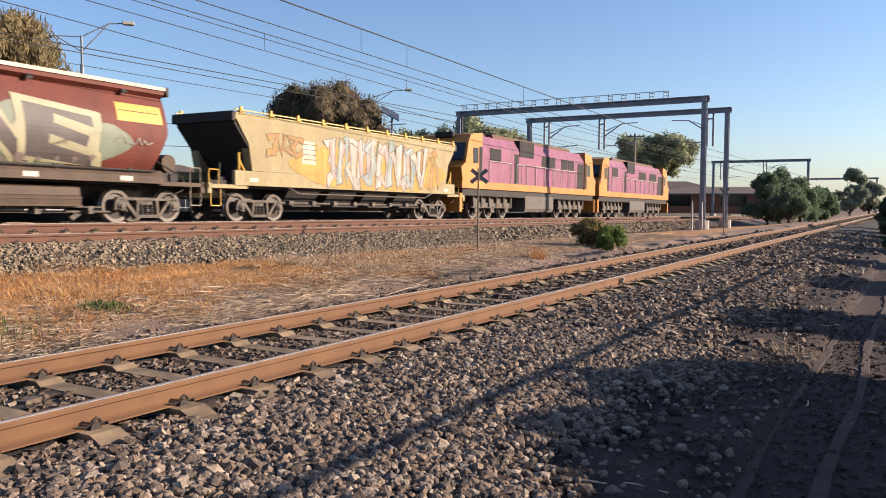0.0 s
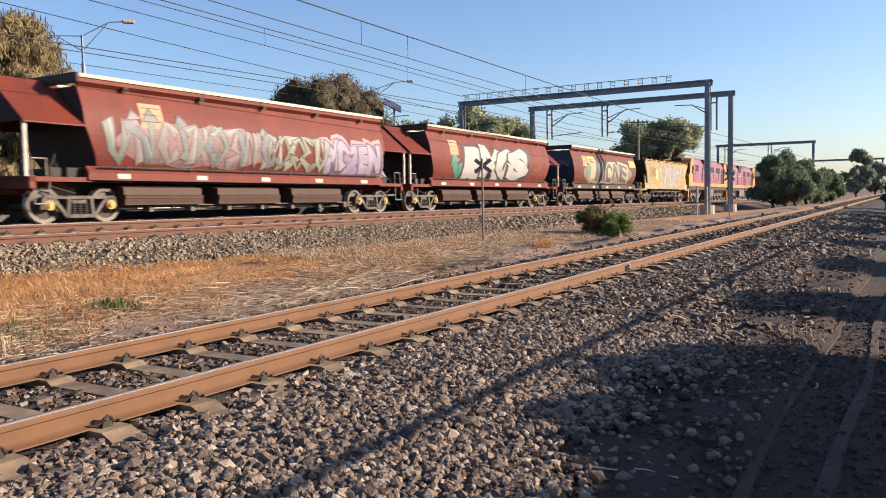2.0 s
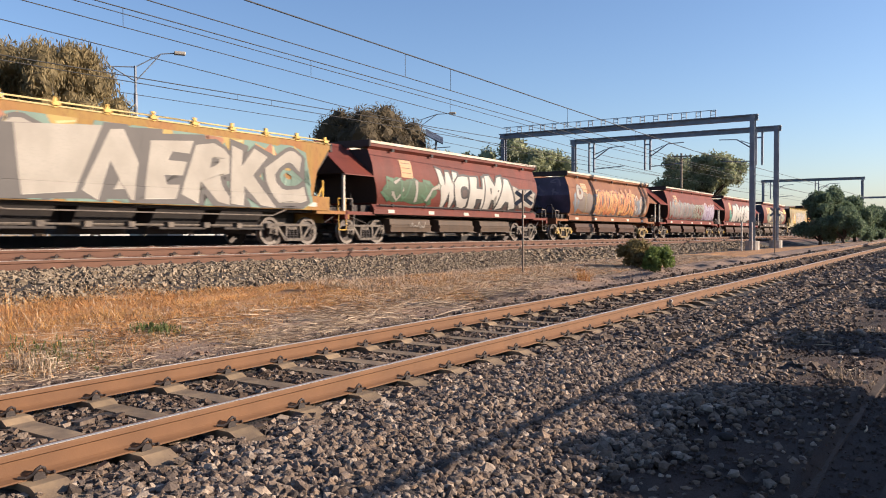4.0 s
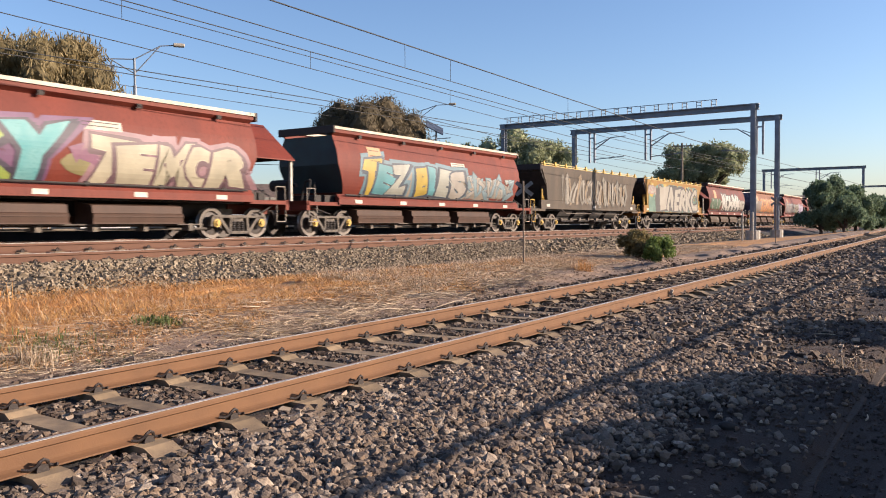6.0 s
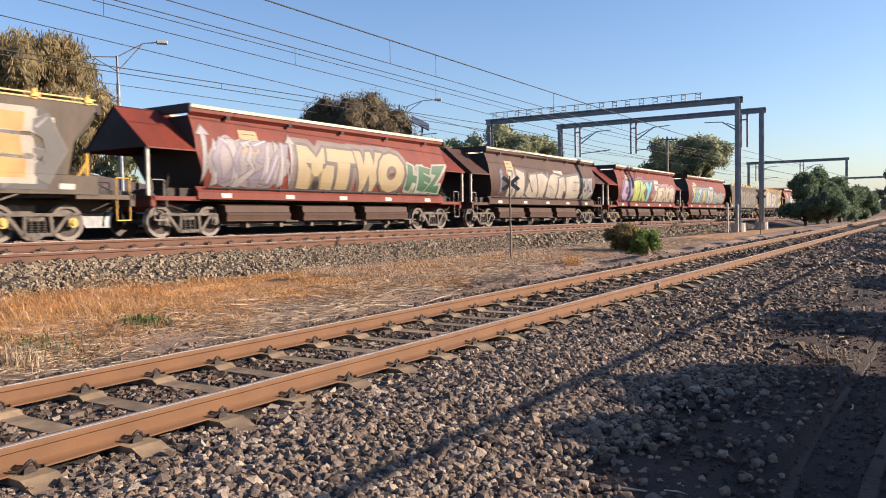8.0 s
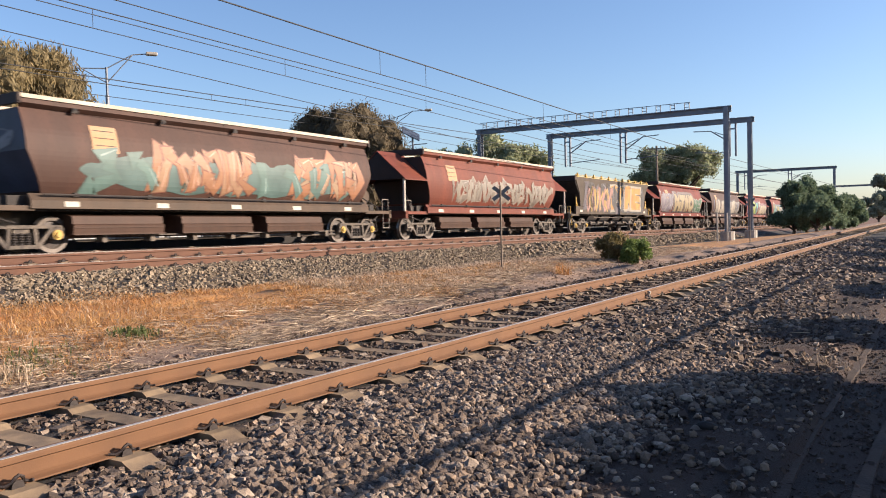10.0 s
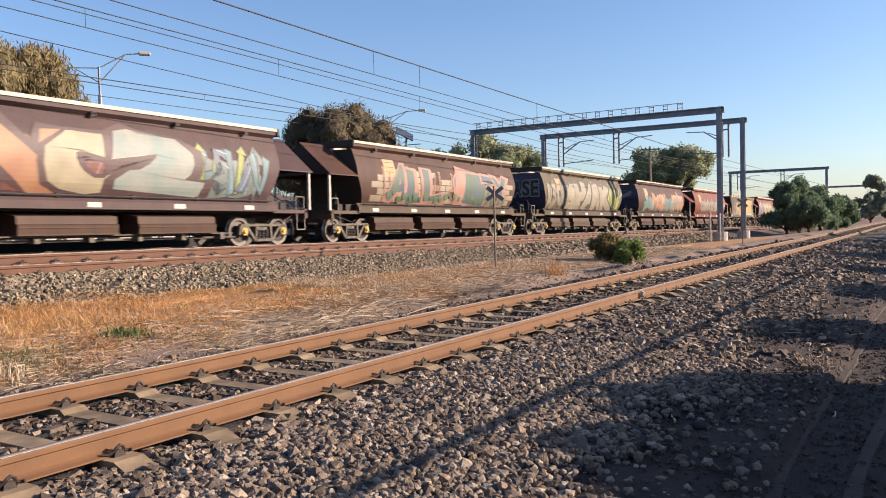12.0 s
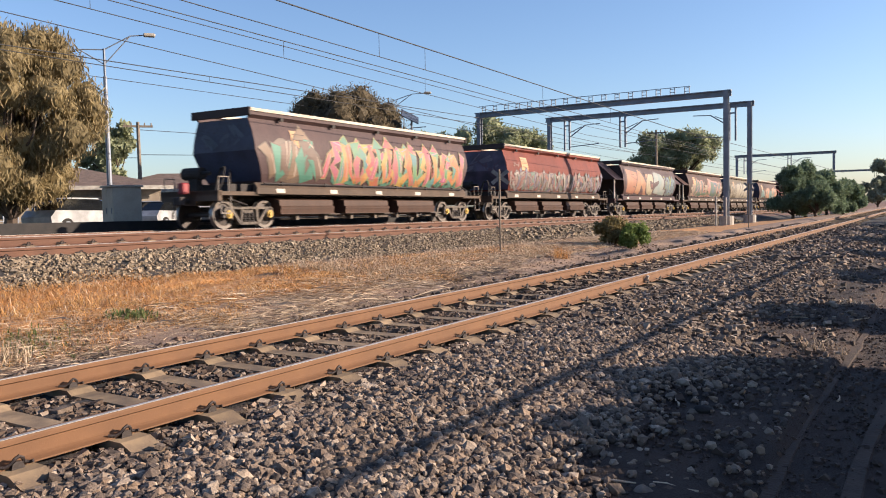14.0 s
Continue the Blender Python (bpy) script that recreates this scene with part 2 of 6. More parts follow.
def soup(name, verts, faces, material, parent=None):
    me = bpy.data.meshes.new(name)
    me.from_pydata(verts, [], faces)
    me.materials.append(material)
    ob = new(name, me)
    if parent:
        ob.parent = parent
    return ob

def tri_soup(name, v, f, material):
    """A mesh from arrays of points and triangles or quads."""
    me = bpy.data.meshes.new(name)
    me.vertices.add(len(v))
    me.vertices.foreach_set("co", v.astype(np.float32).ravel())
    k = f.shape[1]
    me.loops.add(f.size)
    me.loops.foreach_set("vertex_index", f.astype(np.int32).ravel())
    me.polygons.add(len(f))
    me.polygons.foreach_set("loop_start", np.arange(0, f.size, k, dtype=np.int32))
    me.polygons.foreach_set("use_smooth", np.zeros(len(f), bool))
    me.update(calc_edges=True)
    me.materials.append(material)
    return new(name, me)

# ---------------------------------------------------------------- ground
SKEW, GRADE = 0.017, -0.009          # how the two far tracks run away from the near one, sideways and down
BASE = [(-900, -0.1), (-40, -0.1), (-6, -0.2), (-1.2, -0.42), (0.30, -0.44), (0.44, -0.43), (0.86, -0.43), (0.95, -0.36), (1.8, -0.34), (2.4, -0.29),
        (3.3, -0.2), (3.8, -0.215), (6.8, -0.235), (7.3, -0.19), (7.8, -0.10), (8.6, 0.0), (10.2, 0.09), (11.6, 0.12), (12.75, 0.455), (13.35, 0.485),
        (13.9, 0.50), (15.25, 0.62), (16.1, 0.63), (18.2, 0.585), (21.4, 0.585), (22.4, 0.5), (30, 0.55), (60, 0.5), (900, 0.3)]
BU, BZ = np.array([b[0] for b in BASE]), np.array([b[1] for b in BASE])
def ground_z(u, y):
    u, y = np.asarray(u, float), np.asarray(y, float)
    w = np.clip((u - 7.8) / 3.5, 0, 1)
    yy = np.clip(y, -420, 150) - 12
    return np.interp(u - w * SKEW * yy, BU, BZ) + w * GRADE * yy
def line_x(u, y):
    """x at y of a line along the far tracks that lies u aside at y = 12."""
    return -(u + SKEW * (y - 12))
def line_z(z, y):
    return z + GRADE * (np.clip(y, -420, 150) - 12)

def build_ground():
    us = np.unique(np.concatenate([BU, np.arange(-6, 24, 0.3)]))
    ys = np.unique(np.concatenate([np.arange(-400, 0, 25), np.arange(0, 40, 0.6), np.arange(40, 140, 5), np.arange(140, 500, 40), [700, 1000, 1800]]))
    Y, U = np.meshgrid(ys, us, indexing="ij")
    Z = ground_z(U, Y)
    rough = 0.018 * ((U > 0.9) & (U < 12)) * (Y > 0) * (Y < 40)
    Z = Z + rough * np.random.RandomState(3).randn(*Z.shape)
    v = np.stack([-U, Y, Z], -1).reshape(-1, 3)
    nu = len(us)
    i, j = np.meshgrid(np.arange(len(ys) - 1), np.arange(nu - 1), indexing="ij")
    a = (i * nu + j).ravel()
    f = np.stack([a, a + nu, a + nu + 1, a + 1], -1)
    ob = tri_soup("ground", v, f, DIRT)
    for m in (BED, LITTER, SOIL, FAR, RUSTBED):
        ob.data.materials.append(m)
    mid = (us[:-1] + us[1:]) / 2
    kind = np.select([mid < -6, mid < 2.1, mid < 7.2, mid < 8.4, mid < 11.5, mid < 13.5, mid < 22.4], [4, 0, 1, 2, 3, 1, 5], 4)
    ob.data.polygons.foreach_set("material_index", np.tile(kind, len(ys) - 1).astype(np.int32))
    ob.data.polygons.foreach_set("use_smooth", np.ones(len(f), bool))
    tagged(ob, "bare soil, ballast beds and dry verge along the tracks", "ground", kind="structure")
build_ground()

# low dirt-covered edging of the drain beside the path, its colour also darkened for shade
for u0, name in ((0.86, "drain_edging"), (0.42, "drain_edging")):
    bm = bmesh.new()
    ys = np.arange(0.5, 60, 0.5)
    rs = random.Random(int(u0 * 100))
    top = []
    for y in ys:
        u = u0 + 0.03 * math.sin(y * 0.9 + u0 * 9) + rs.uniform(-0.012, 0.012)
        w, h = 0.055 + rs.uniform(-0.018, 0.018), 0.012 + rs.uniform(-0.014, 0.012)
        top.append([bm.verts.new(p) for p in ((-u + w, y, -0.46), (-u + w * 0.7, y, -0.43 + h), (-u - w * 0.7, y, -0.425 + h), (-u - w, y, -0.46))])
    for p, q in zip(top, top[1:]):
        for i in range(3):
            bm.faces.new((p[i], q[i], q[i + 1], p[i + 1]))
    ob = new(name, mesh_of(name, bm, KERB))
    tagged(ob, "low concrete edging of a shallow drain, dark with soil and shade", "edging", "drain edging")

# ---------------------------------------------------------------- tracks
RAIL = [(-0.035, 0), (0.035, 0), (0.037, -0.012), (0.036, -0.036), (0.012, -0.048), (0.009, -0.125), (0.03, -0.138), (0.068, -0.15), (0.068, -0.16),
        (-0.068, -0.16), (-0.068, -0.15), (-0.03, -0.138), (-0.009, -0.125), (-0.012, -0.048), (-0.036, -0.036), (-0.037, -0.012)]
PITCH = 0.7046
def clip_mesh(bm):
    """An elastic spring clip: a looped bar on the rail foot, with its shoulder."""
    path = [(0.0, -0.13, 0.012), (0.03, -0.085, 0.004), (0.045, -0.045, 0.02), (0.05, -0.02, 0.052), (0.05, 0.01, 0.066), (0.045, 0.04, 0.048), (0.035, 0.055, 0.015), (0.05, 0.085, 0.006), (0.075, 0.10, 0.014)]
    sweep(bm, path, 0.0135, 6)
    prism(bm, [(-0.055, -0.02), (0.045, -0.02), (0.03, 0.028), (-0.02, 0.038), (-0.045, 0.02)], 0.028, 0.066, "x")

def sleeper_mesh(bm):
    for e in (1, -1):
        end = [(0.6, -0.2), (1.33, -0.2), (1.335, -0.085), (1.30, -0.062), (1.14, -0.052), (1.02, 0.0), (0.66, 0.0), (0.6, -0.035)]
        prism(bm, [(e * a, b) for a, b in end][::e], -0.11, 0.11)
    prism(bm, [(-0.12, -0.2), (0.12, -0.2), (0.10, -0.036), (-0.10, -0.036)], -0.62, 0.62, "x")
def track(u, top, skew, y_first, n, near, label, cant=0.0):
    """A line of two rails on sleepers; u: the nearer rail at y = 12; near: how many sleepers are objects of their own."""
    rz, rx = (math.degrees(SKEW), math.degrees(GRADE)) if skew else (0, 0)
    root = new("railway_track")
    root.matrix_world = pose(-u + (-SKEW * -12 if skew else 0), 0, top - (GRADE * 12 if skew else 0), rx, cant, rz)
    tagged(root, label, "railway track", "railway tracks")
    for dx in (0, -1.67):
        bm = bmesh.new()
        k = 1.2 if skew else 1.0
        prism(bm, [(a * k + dx, b * k) for a, b in RAIL], -400, 420)
        r = part("rail", bm, RUST_DARK if skew else RUST, root)
        # thin worn band that carries the painted glint along the rail top
        bm = bmesh.new()
        box(bm, dx - 0.004, dx + 0.030, -60, 420, 0.0006, 0.003)
        part("running_band", bm, WORN_GLINT, r, "worn running band of the rail, whitened for the sky glint")
    for i in range(near):
        y = y_first + i * PITCH
        s = shared("sleeper", "sleeper", root, sleeper_mesh, CONC, pose(-0.835, y, -0.162))
        for dx in (0.835, -0.835):
            shared("rail_clip", "clip", s, clip_mesh, CLIP, pose(dx + 0.05, 0.0, 0.016) @ Matrix.Scale(0.8, 4))
        if i < 60:
            for dx in (0.835, -0.835):
                shared("rail_clip", "clip", s, clip_mesh, CLIP, pose(dx - 0.05, 0.0, 0.016, 0, 0, 180) @ Matrix.Scale(0.8, 4))
    bm = bmesh.new()
    for i in range(near, n):
        y = y_first + i * PITCH
        box(bm, -2.3, 0.6, y - 0.11, y + 0.11, -0.3, -0.165)
        for dx in (0.05, -1.62):
            box(bm, dx, dx + 0.07, y - 0.06, y + 0.08, -0.16, -0.10)
    tagged(part("sleeper_run", bm, CONC, root, "far concrete sleepers with their clips"), kind="stuff")
    return root
NEAR_U = 4.52
track(NEAR_U, 0.0, False, 2.4378 - 3 * PITCH, 420, 96, "near railway track with rusty rails on concrete sleepers")
A_U, A_Z, B_U, B_Z = 13.63, 0.672, 18.93, 0.745
track(A_U, A_Z, True, 0.35, 300, 66, "empty railway track with rusty rails in grey ballast", 4.9)
track(B_U, B_Z, True, 0.15, 300, 66, "railway track that carries the grain train")
bm = bmesh.new()
box(bm, -0.05, 0.0, -0.02, 0.02, 0, 0.10)
ob = new("white_marker", mesh_of("white_marker", bm, WHITE))
ob.matrix_world = pose(-NEAR_U + 0.055, 13.75, -0.13, 0, 25, 0)
tagged(ob, "small white paint tag on the rail web", "marker")

# low black kerb wall behind the train's track
bm = bmesh.new()
prism(bm, [(-0.15, 0), (0.15, 0), (0.13, 0.62), (-0.13, 0.62)], -60, 130)
ob = new("low_wall", mesh_of("low_wall", bm, BLACK))
ob.matrix_world = pose(-(23.2 - SKEW * 12), 0, 0.42 - GRADE * 12, math.degrees(GRADE), 0, math.degrees(SKEW))
tagged(ob, "low black retaining wall behind the train track", "wall", kind="structure")

# ---------------------------------------------------------------- loose stones, straw and grass
def stones(name, u0, u1, y0, y1, per_m2, size, material, seed, keep=None, skew=False, sink=0.25, chips=False):
    rs = np.random.RandomState(seed)
    n = int((u1 - u0) * (y1 - y0) * per_m2)
    u, y = rs.uniform(u0, u1, n), rs.uniform(y0, y1, n)
    if skew:
        u = u + SKEW * (y - 12)
    if keep is not None:
        k = keep(u, y, rs)
        u, y, n = u[k], y[k], int(k.sum())
    if chips:
        ball = bmesh.new()
        bmesh.ops.create_icosphere(ball, subdivisions=1, radius=0.95)
        cube, tri = np.array([p.co[:] for p in ball.verts]), np.array([[p.index for p in q.verts] for q in ball.faces])
        ball.free()
    else:
        cube = np.array([(x, yy, z) for z in (-1, 1) for yy in (-1, 1) for x in (-1, 1)]) * 0.62
        tri = np.array([(0, 2, 1), (1, 2, 3), (4, 5, 6), (5, 7, 6), (0, 1, 4), (1, 5, 4), (2, 6, 3), (3, 6, 7), (0, 4, 2), (2, 4, 6), (1, 3, 5), (3, 7, 5)])
    k = len(cube)
    s = size * rs.lognormal(0, 0.30, (n, 1, 1)) * rs.uniform(0.68, 1.3, (n, 1, 3))
    v = cube[None] * (1 + rs.uniform(-0.34, 0.28, (n, k, 3))) * s
    a, b = rs.uniform(0, 6.283, (2, n, 1))
    x, yy, z = v[..., 0], v[..., 1], v[..., 2]
    x, z = x * np.cos(a) - z * np.sin(a), x * np.sin(a) + z * np.cos(a)
    x, yy = x * np.cos(b) - yy * np.sin(b), x * np.sin(b) + yy * np.cos(b)
    z = z * 0.85 + (ground_z(u, y) + rs.uniform(-0.3, 0.95, n) * size * (1 - sink))[:, None]
    v = np.stack([x - u[:, None], yy + y[:, None], z], -1).reshape(-1, 3)
    f = (tri[None] + k * np.arange(n)[:, None, None]).reshape(-1, 3)
    ob = tri_soup(name, v, f, material)
    return tagged(ob, "loose crushed stone ballast", "ballast", kind="stuff")

def crib(u, y, rs):
    """Keeps stones off the sleepers and the rail feet."""
    near = np.abs(((y - 2.4378) / PITCH + 0.5) % 1 - 0.5) * PITCH < 0.135
    on = near & (u > 4.06) & (u < 6.9)
    rail = (np.abs(u - NEAR_U) < 0.085) | (np.abs(u - NEAR_U - 1.67) < 0.085)
    return (~on | (rs.uniform(0, 1, len(u)) < 0.10) & (u < 4.3)) & ~rail
def toe(u, y, rs):
    """The shoulder thins out into bare soil."""
    return rs.uniform(0, 1, len(u)) < np.clip((u - 1.55 - 0.2 * np.sin(y * 1.3) - 0.15 * np.sin(y * 3.1)) / 0.8, 0.05, 1)
def both(u, y, rs):
    return crib(u, y, rs) & toe(u, y, rs)
stones("ballast", 0.9, 4.0, 1.2, 9, 1250, 0.0275, STONE, 1, both, chips=True)
stones("ballast", 0.9, 4.0, 9, 20, 340, 0.039, STONE, 2, both)
stones("ballast", 0.9, 4.0, 20, 48, 90, 0.06, STONE, 3, both)
stones("ballast", 4.0, 4.5, 1.2, 14, 1000, 0.028, STONE, 24, crib)
stones("ballast", 4.5, 7.2, 1.2, 10, 640, 0.030, STONE_C, 4, crib)
stones("ballast", 4.5, 7.3, 10, 22, 260, 0.040, STONE_C, 5, crib)
stones("ballast", 4.0, 7.3, 22, 50, 70, 0.06, STONE_C, 6, crib)
stones("grit", -0.6, 2.2, 2.5, 12, 170, 0.012, GRIT, 7)
stones("grit", -0.6, 2.0, 2.5, 14, 60, 0.02, GRIT, 17)
stones("ballast", 11.3, 13.45, 3, 24, 360, 0.032, STONE_A, 8, lambda u, y, rs: rs.uniform(0, 1, len(u)) < np.clip((u - SKEW * (y - 12) - 11.3) / 0.5, 0.15, 1), True)
stones("ballast", 11.4, 13.45, 24, 60, 90, 0.06, STONE_A, 9, None, True)
stones("ballast", 13.75, 15.2, 3, 30, 90, 0.026, STONE_R, 10, None, True)
stones("ballast", 15.4, 18.7, 3, 40, 50, 0.035, STONE_R, 11, None, True)
stones("grit", 7.0, 8.8, 2.5, 25, 50, 0.02, LITTER, 12)

def blades(name, places, length, width, material, seed, lean=0.5, label="", category="grass", flat=False):
    """Thin tapered blades at the places (u, y), each one a bent strip of two pieces."""
    rs = np.random.RandomState(seed)
    u, y = places
    n = len(u)
    L = length * rs.uniform(0.45, 1.3, n) * (0.62 + 0.75 * (0.5 + 0.5 * np.sin(u * 3.3 + 2.1 * np.sin(y * 1.7)) * np.sin(y * 2.6 + 1.5 * np.sin(u * 2.2))))
    a = rs.uniform(0, 6.283, n)
    t = rs.normal(0, 0.04, n) + (1.45 if flat else 0) + (0 if flat else rs.uniform(0.55, 1.5, n) if lean < 0 else np.abs(rs.normal(0, lean, n)))
    d = np.stack([np.cos(a) * np.sin(t), np.sin(a) * np.sin(t), np.cos(t)], -1)
    side = np.stack([-np.sin(a), np.cos(a), np.zeros(n)], -1) * width
    if flat:
        side[:, 2] += width * rs.uniform(-1.2, 1.2, n)
    base = np.stack([-u, y, ground_z(u, y) + (rs.uniform(0.005, 0.04, n) if flat else 0)], -1)
    mid = base + d * L[:, None] * 0.55
    d2 = d + np.stack([np.cos(a) * 0.4, np.sin(a) * 0.4, -0.75 * np.ones(n)], -1) * (0.15 if flat else 1)
    tip = mid + d2 * L[:, None] * 0.45
    v = np.stack([base - side, base + side, mid + side * 0.7, mid - side * 0.7, tip - side * 0.12, tip + side * 0.12], 1).reshape(-1, 3)
    k = 6 * np.arange(n)[:, None]
    f = np.concatenate([k + np.array([[0, 1, 2, 3]]), k + np.array([[3, 2, 5, 4]])])
    return tagged(tri_soup(name, v, f, material), label, category, kind="stuff")

def grass_places(n, seed):
    rs = np.random.RandomState(seed)
    u, y = rs.uniform(7.4, 12.3, n), rs.uniform(3.0, 21, n)
    edge = 7.65 + 0.35 * np.sin(y * 0.9) + 0.25 * np.sin(y * 2.3 + 1) + np.clip((y - 9) * 0.12, 0, 1.7)
    far = 12.0 - np.clip((y - 7) * 0.10, 0, 1.1) + 0.2 * np.sin(y * 1.7)
    lump = 0.5 + 0.5 * np.sin(u * 2.1 + 1.3 * np.sin(y * 0.8)) * np.sin(y * 1.1 + u)
    p = np.clip((u - edge) / 0.5, 0, 1) * np.clip((far - u) / 0.35, 0, 1) * (0.45 + 0.55 * lump)
    k = rs.uniform(0, 1, n) < p
    return u[k], y[k]
blades("dry_grass", grass_places(180000, 21), 0.135, 0.0025, GRASS, 22, -1, "dense orange dry grass on the verge between tracks")
blades("dry_grass", grass_places(45000, 27), 0.125, 0.0023, GRASS_B, 28, -1, "brown and red-tinged dead grass among the orange")
rs = np.random.RandomState(5)
n = 40000
uu, yy = rs.uniform(8.3, 11.6, n), 11.5 + 23 * rs.uniform(0, 1, n) ** 1.3
kk = rs.uniform(0, 1, n) < 0.35 + 0.65 * (np.sin(uu * 2.7 + np.sin(yy)) * np.sin(yy * 1.3) > -0.1)
far = tuple(a[kk] for a in (uu, yy))
blades("dry_grass", tuple(np.concatenate([a, b]) for a, b in zip(grass_places(12000, 23), far)), 0.19, 0.0045, STRAW, 24, -1, "pale bleached straw standing in the grass")
rs = np.random.RandomState(31)
n = 150000
uu, yy = rs.uniform(7.0, 11.6, n), rs.uniform(3, 34, n)
kk = rs.uniform(0, 1, n) < np.exp(-((uu - 7.6 - np.clip((yy - 7) * 0.15, 0, 2.2)) / 1.0) ** 2) * (0.25 + 0.75 * (np.sin(uu * 3 + yy * 0.7) * np.sin(yy * 1.9) > -0.35))
blades("straw_litter", (uu[kk], yy[kk]), 0.2, 0.0026, STRAW, 32, label="pale dead stalks lying flat on the soil", category="straw", flat=True)
kk = rs.uniform(0, 1, n) < 0.03 * np.exp(-((uu - 8.1) / 0.8) ** 2 - ((yy - 10.5) / 3.5) ** 2)
blades("straw_litter", (uu[kk], yy[kk]), 0.55, 0.006, STRAW, 33, label="long bleached stalks scattered on the litter", category="straw", flat=True)
def tuft(u, y, n, r, length, material, label, name="grass_tuft", lean=0.5, width=0.004):
    q = np.random.RandomState(int(u * 100 + y))
    blades(name, (u + q.normal(0, r, n), y + q.normal(0, r, n)), length, width, material, int(y * 10), lean, label)
tuft(7.6, 4.15, 130, 0.09, 0.30, STRAW, "pale dry grass tuft beside the verge")
tuft(7.95, 4.6, 350, 0.3, 0.12, GREEN, "short green grass at the edge of the dry verge", width=0.006)
tuft(10.1, 4.75, 220, 0.16, 0.55, GRASS, "tall dry grass clump at the foot of the ballast", lean=0.25)
# pale straw added in the shrub gaps to carry the bright sun patches
tuft(1.12, 9.3, 150, 0.11, 0.16, STRAW, "pale straw heap added to brighten the sun patch on the drain", lean=1.0)
tuft(1.25, 13.6, 120, 0.13, 0.16, STRAW, "pale straw heap added to brighten the sun patch on the drain", lean=1.0)
tuft(8.05, 18.1, 160, 0.10, 0.35, GRASS, "small yellow weed beside the ballast")

# ---------------------------------------------------------------- foliage
def leaves(name, parent, clumps, n, size, material, seed, long=1.0, droop=0.0, core=0.66):
    """A crown of many small leaves gathered in clumps (x, y, z, radius), with gaps between them."""
    rs = np.random.RandomState(seed)
    c = np.array(clumps)
    w = c[:, 3] ** 2
    i = rs.choice(len(c), n, p=w / w.sum())
    d = rs.normal(0, 1, (n, 3))
    d /= np.linalg.norm(d, axis=1)[:, None]
    p = c[i, :3] + d * (c[i, 3] * np.clip(np.abs(rs.normal(0.78, 0.16, n)), 0, 1.06))[:, None]
    a = rs.normal(0, 1, (n, 3))
    a[:, 2] -= droop
    a /= np.linalg.norm(a, axis=1)[:, None]
    b = np.cross(a, rs.normal(0, 1, (n, 3)))
    b /= np.linalg.norm(b, axis=1)[:, None] + 1e-9
    s = (size * rs.uniform(0.5, 1.5, n))[:, None]
    a, b = a * s * long, b * s * 0.5
    v = np.stack([p - a, p + b * 0.9 - a * 0.1, p + a, p - b * 0.9 + a * 0.1], 1).reshape(-1, 3)
    f = (np.array([(0, 1, 2), (0, 2, 3)])[None] + 4 * np.arange(n)[:, None, None]).reshape(-1, 3)
    ball = bmesh.new()
    bmesh.ops.create_icosphere(ball, subdivisions=2, radius=1)
    bv, bf = np.array([p.co[:] for p in ball.verts]), np.array([[p.index for p in q.verts] for q in ball.faces])
    ball.free()
    m = len(c)
    cv = c[:, None, :3] + bv[None] * (1 + rs.uniform(-0.16, 0.16, (m, len(bv), 1))) * (c[:, None, 3:4] * core)
    f = np.concatenate([f, (bf[None] + len(bv) * np.arange(m)[:, None, None]).reshape(-1, 3) + 4 * n])
    v = np.concatenate([v, cv.reshape(-1, 3)])
    ob = tri_soup(name, v, f, material)
    ob.parent = parent
    return ob
def limb(bm, p, q, r, r2, rs, k=4):
    pts = [Vector(p).lerp(Vector(q), i / k) for i in range(k + 1)]
    for x in pts[1:-1]:
        x += Vector((rs.uniform(-1, 1), rs.uniform(-1, 1), rs.uniform(-0.4, 0.4))) * (Vector(q) - Vector(p)).length * 0.06
    for i in range(k):
        tube(bm, pts[i], pts[i + 1], r + (r2 - r) * i / k, 7, r + (r2 - r) * (i + 1) / k)
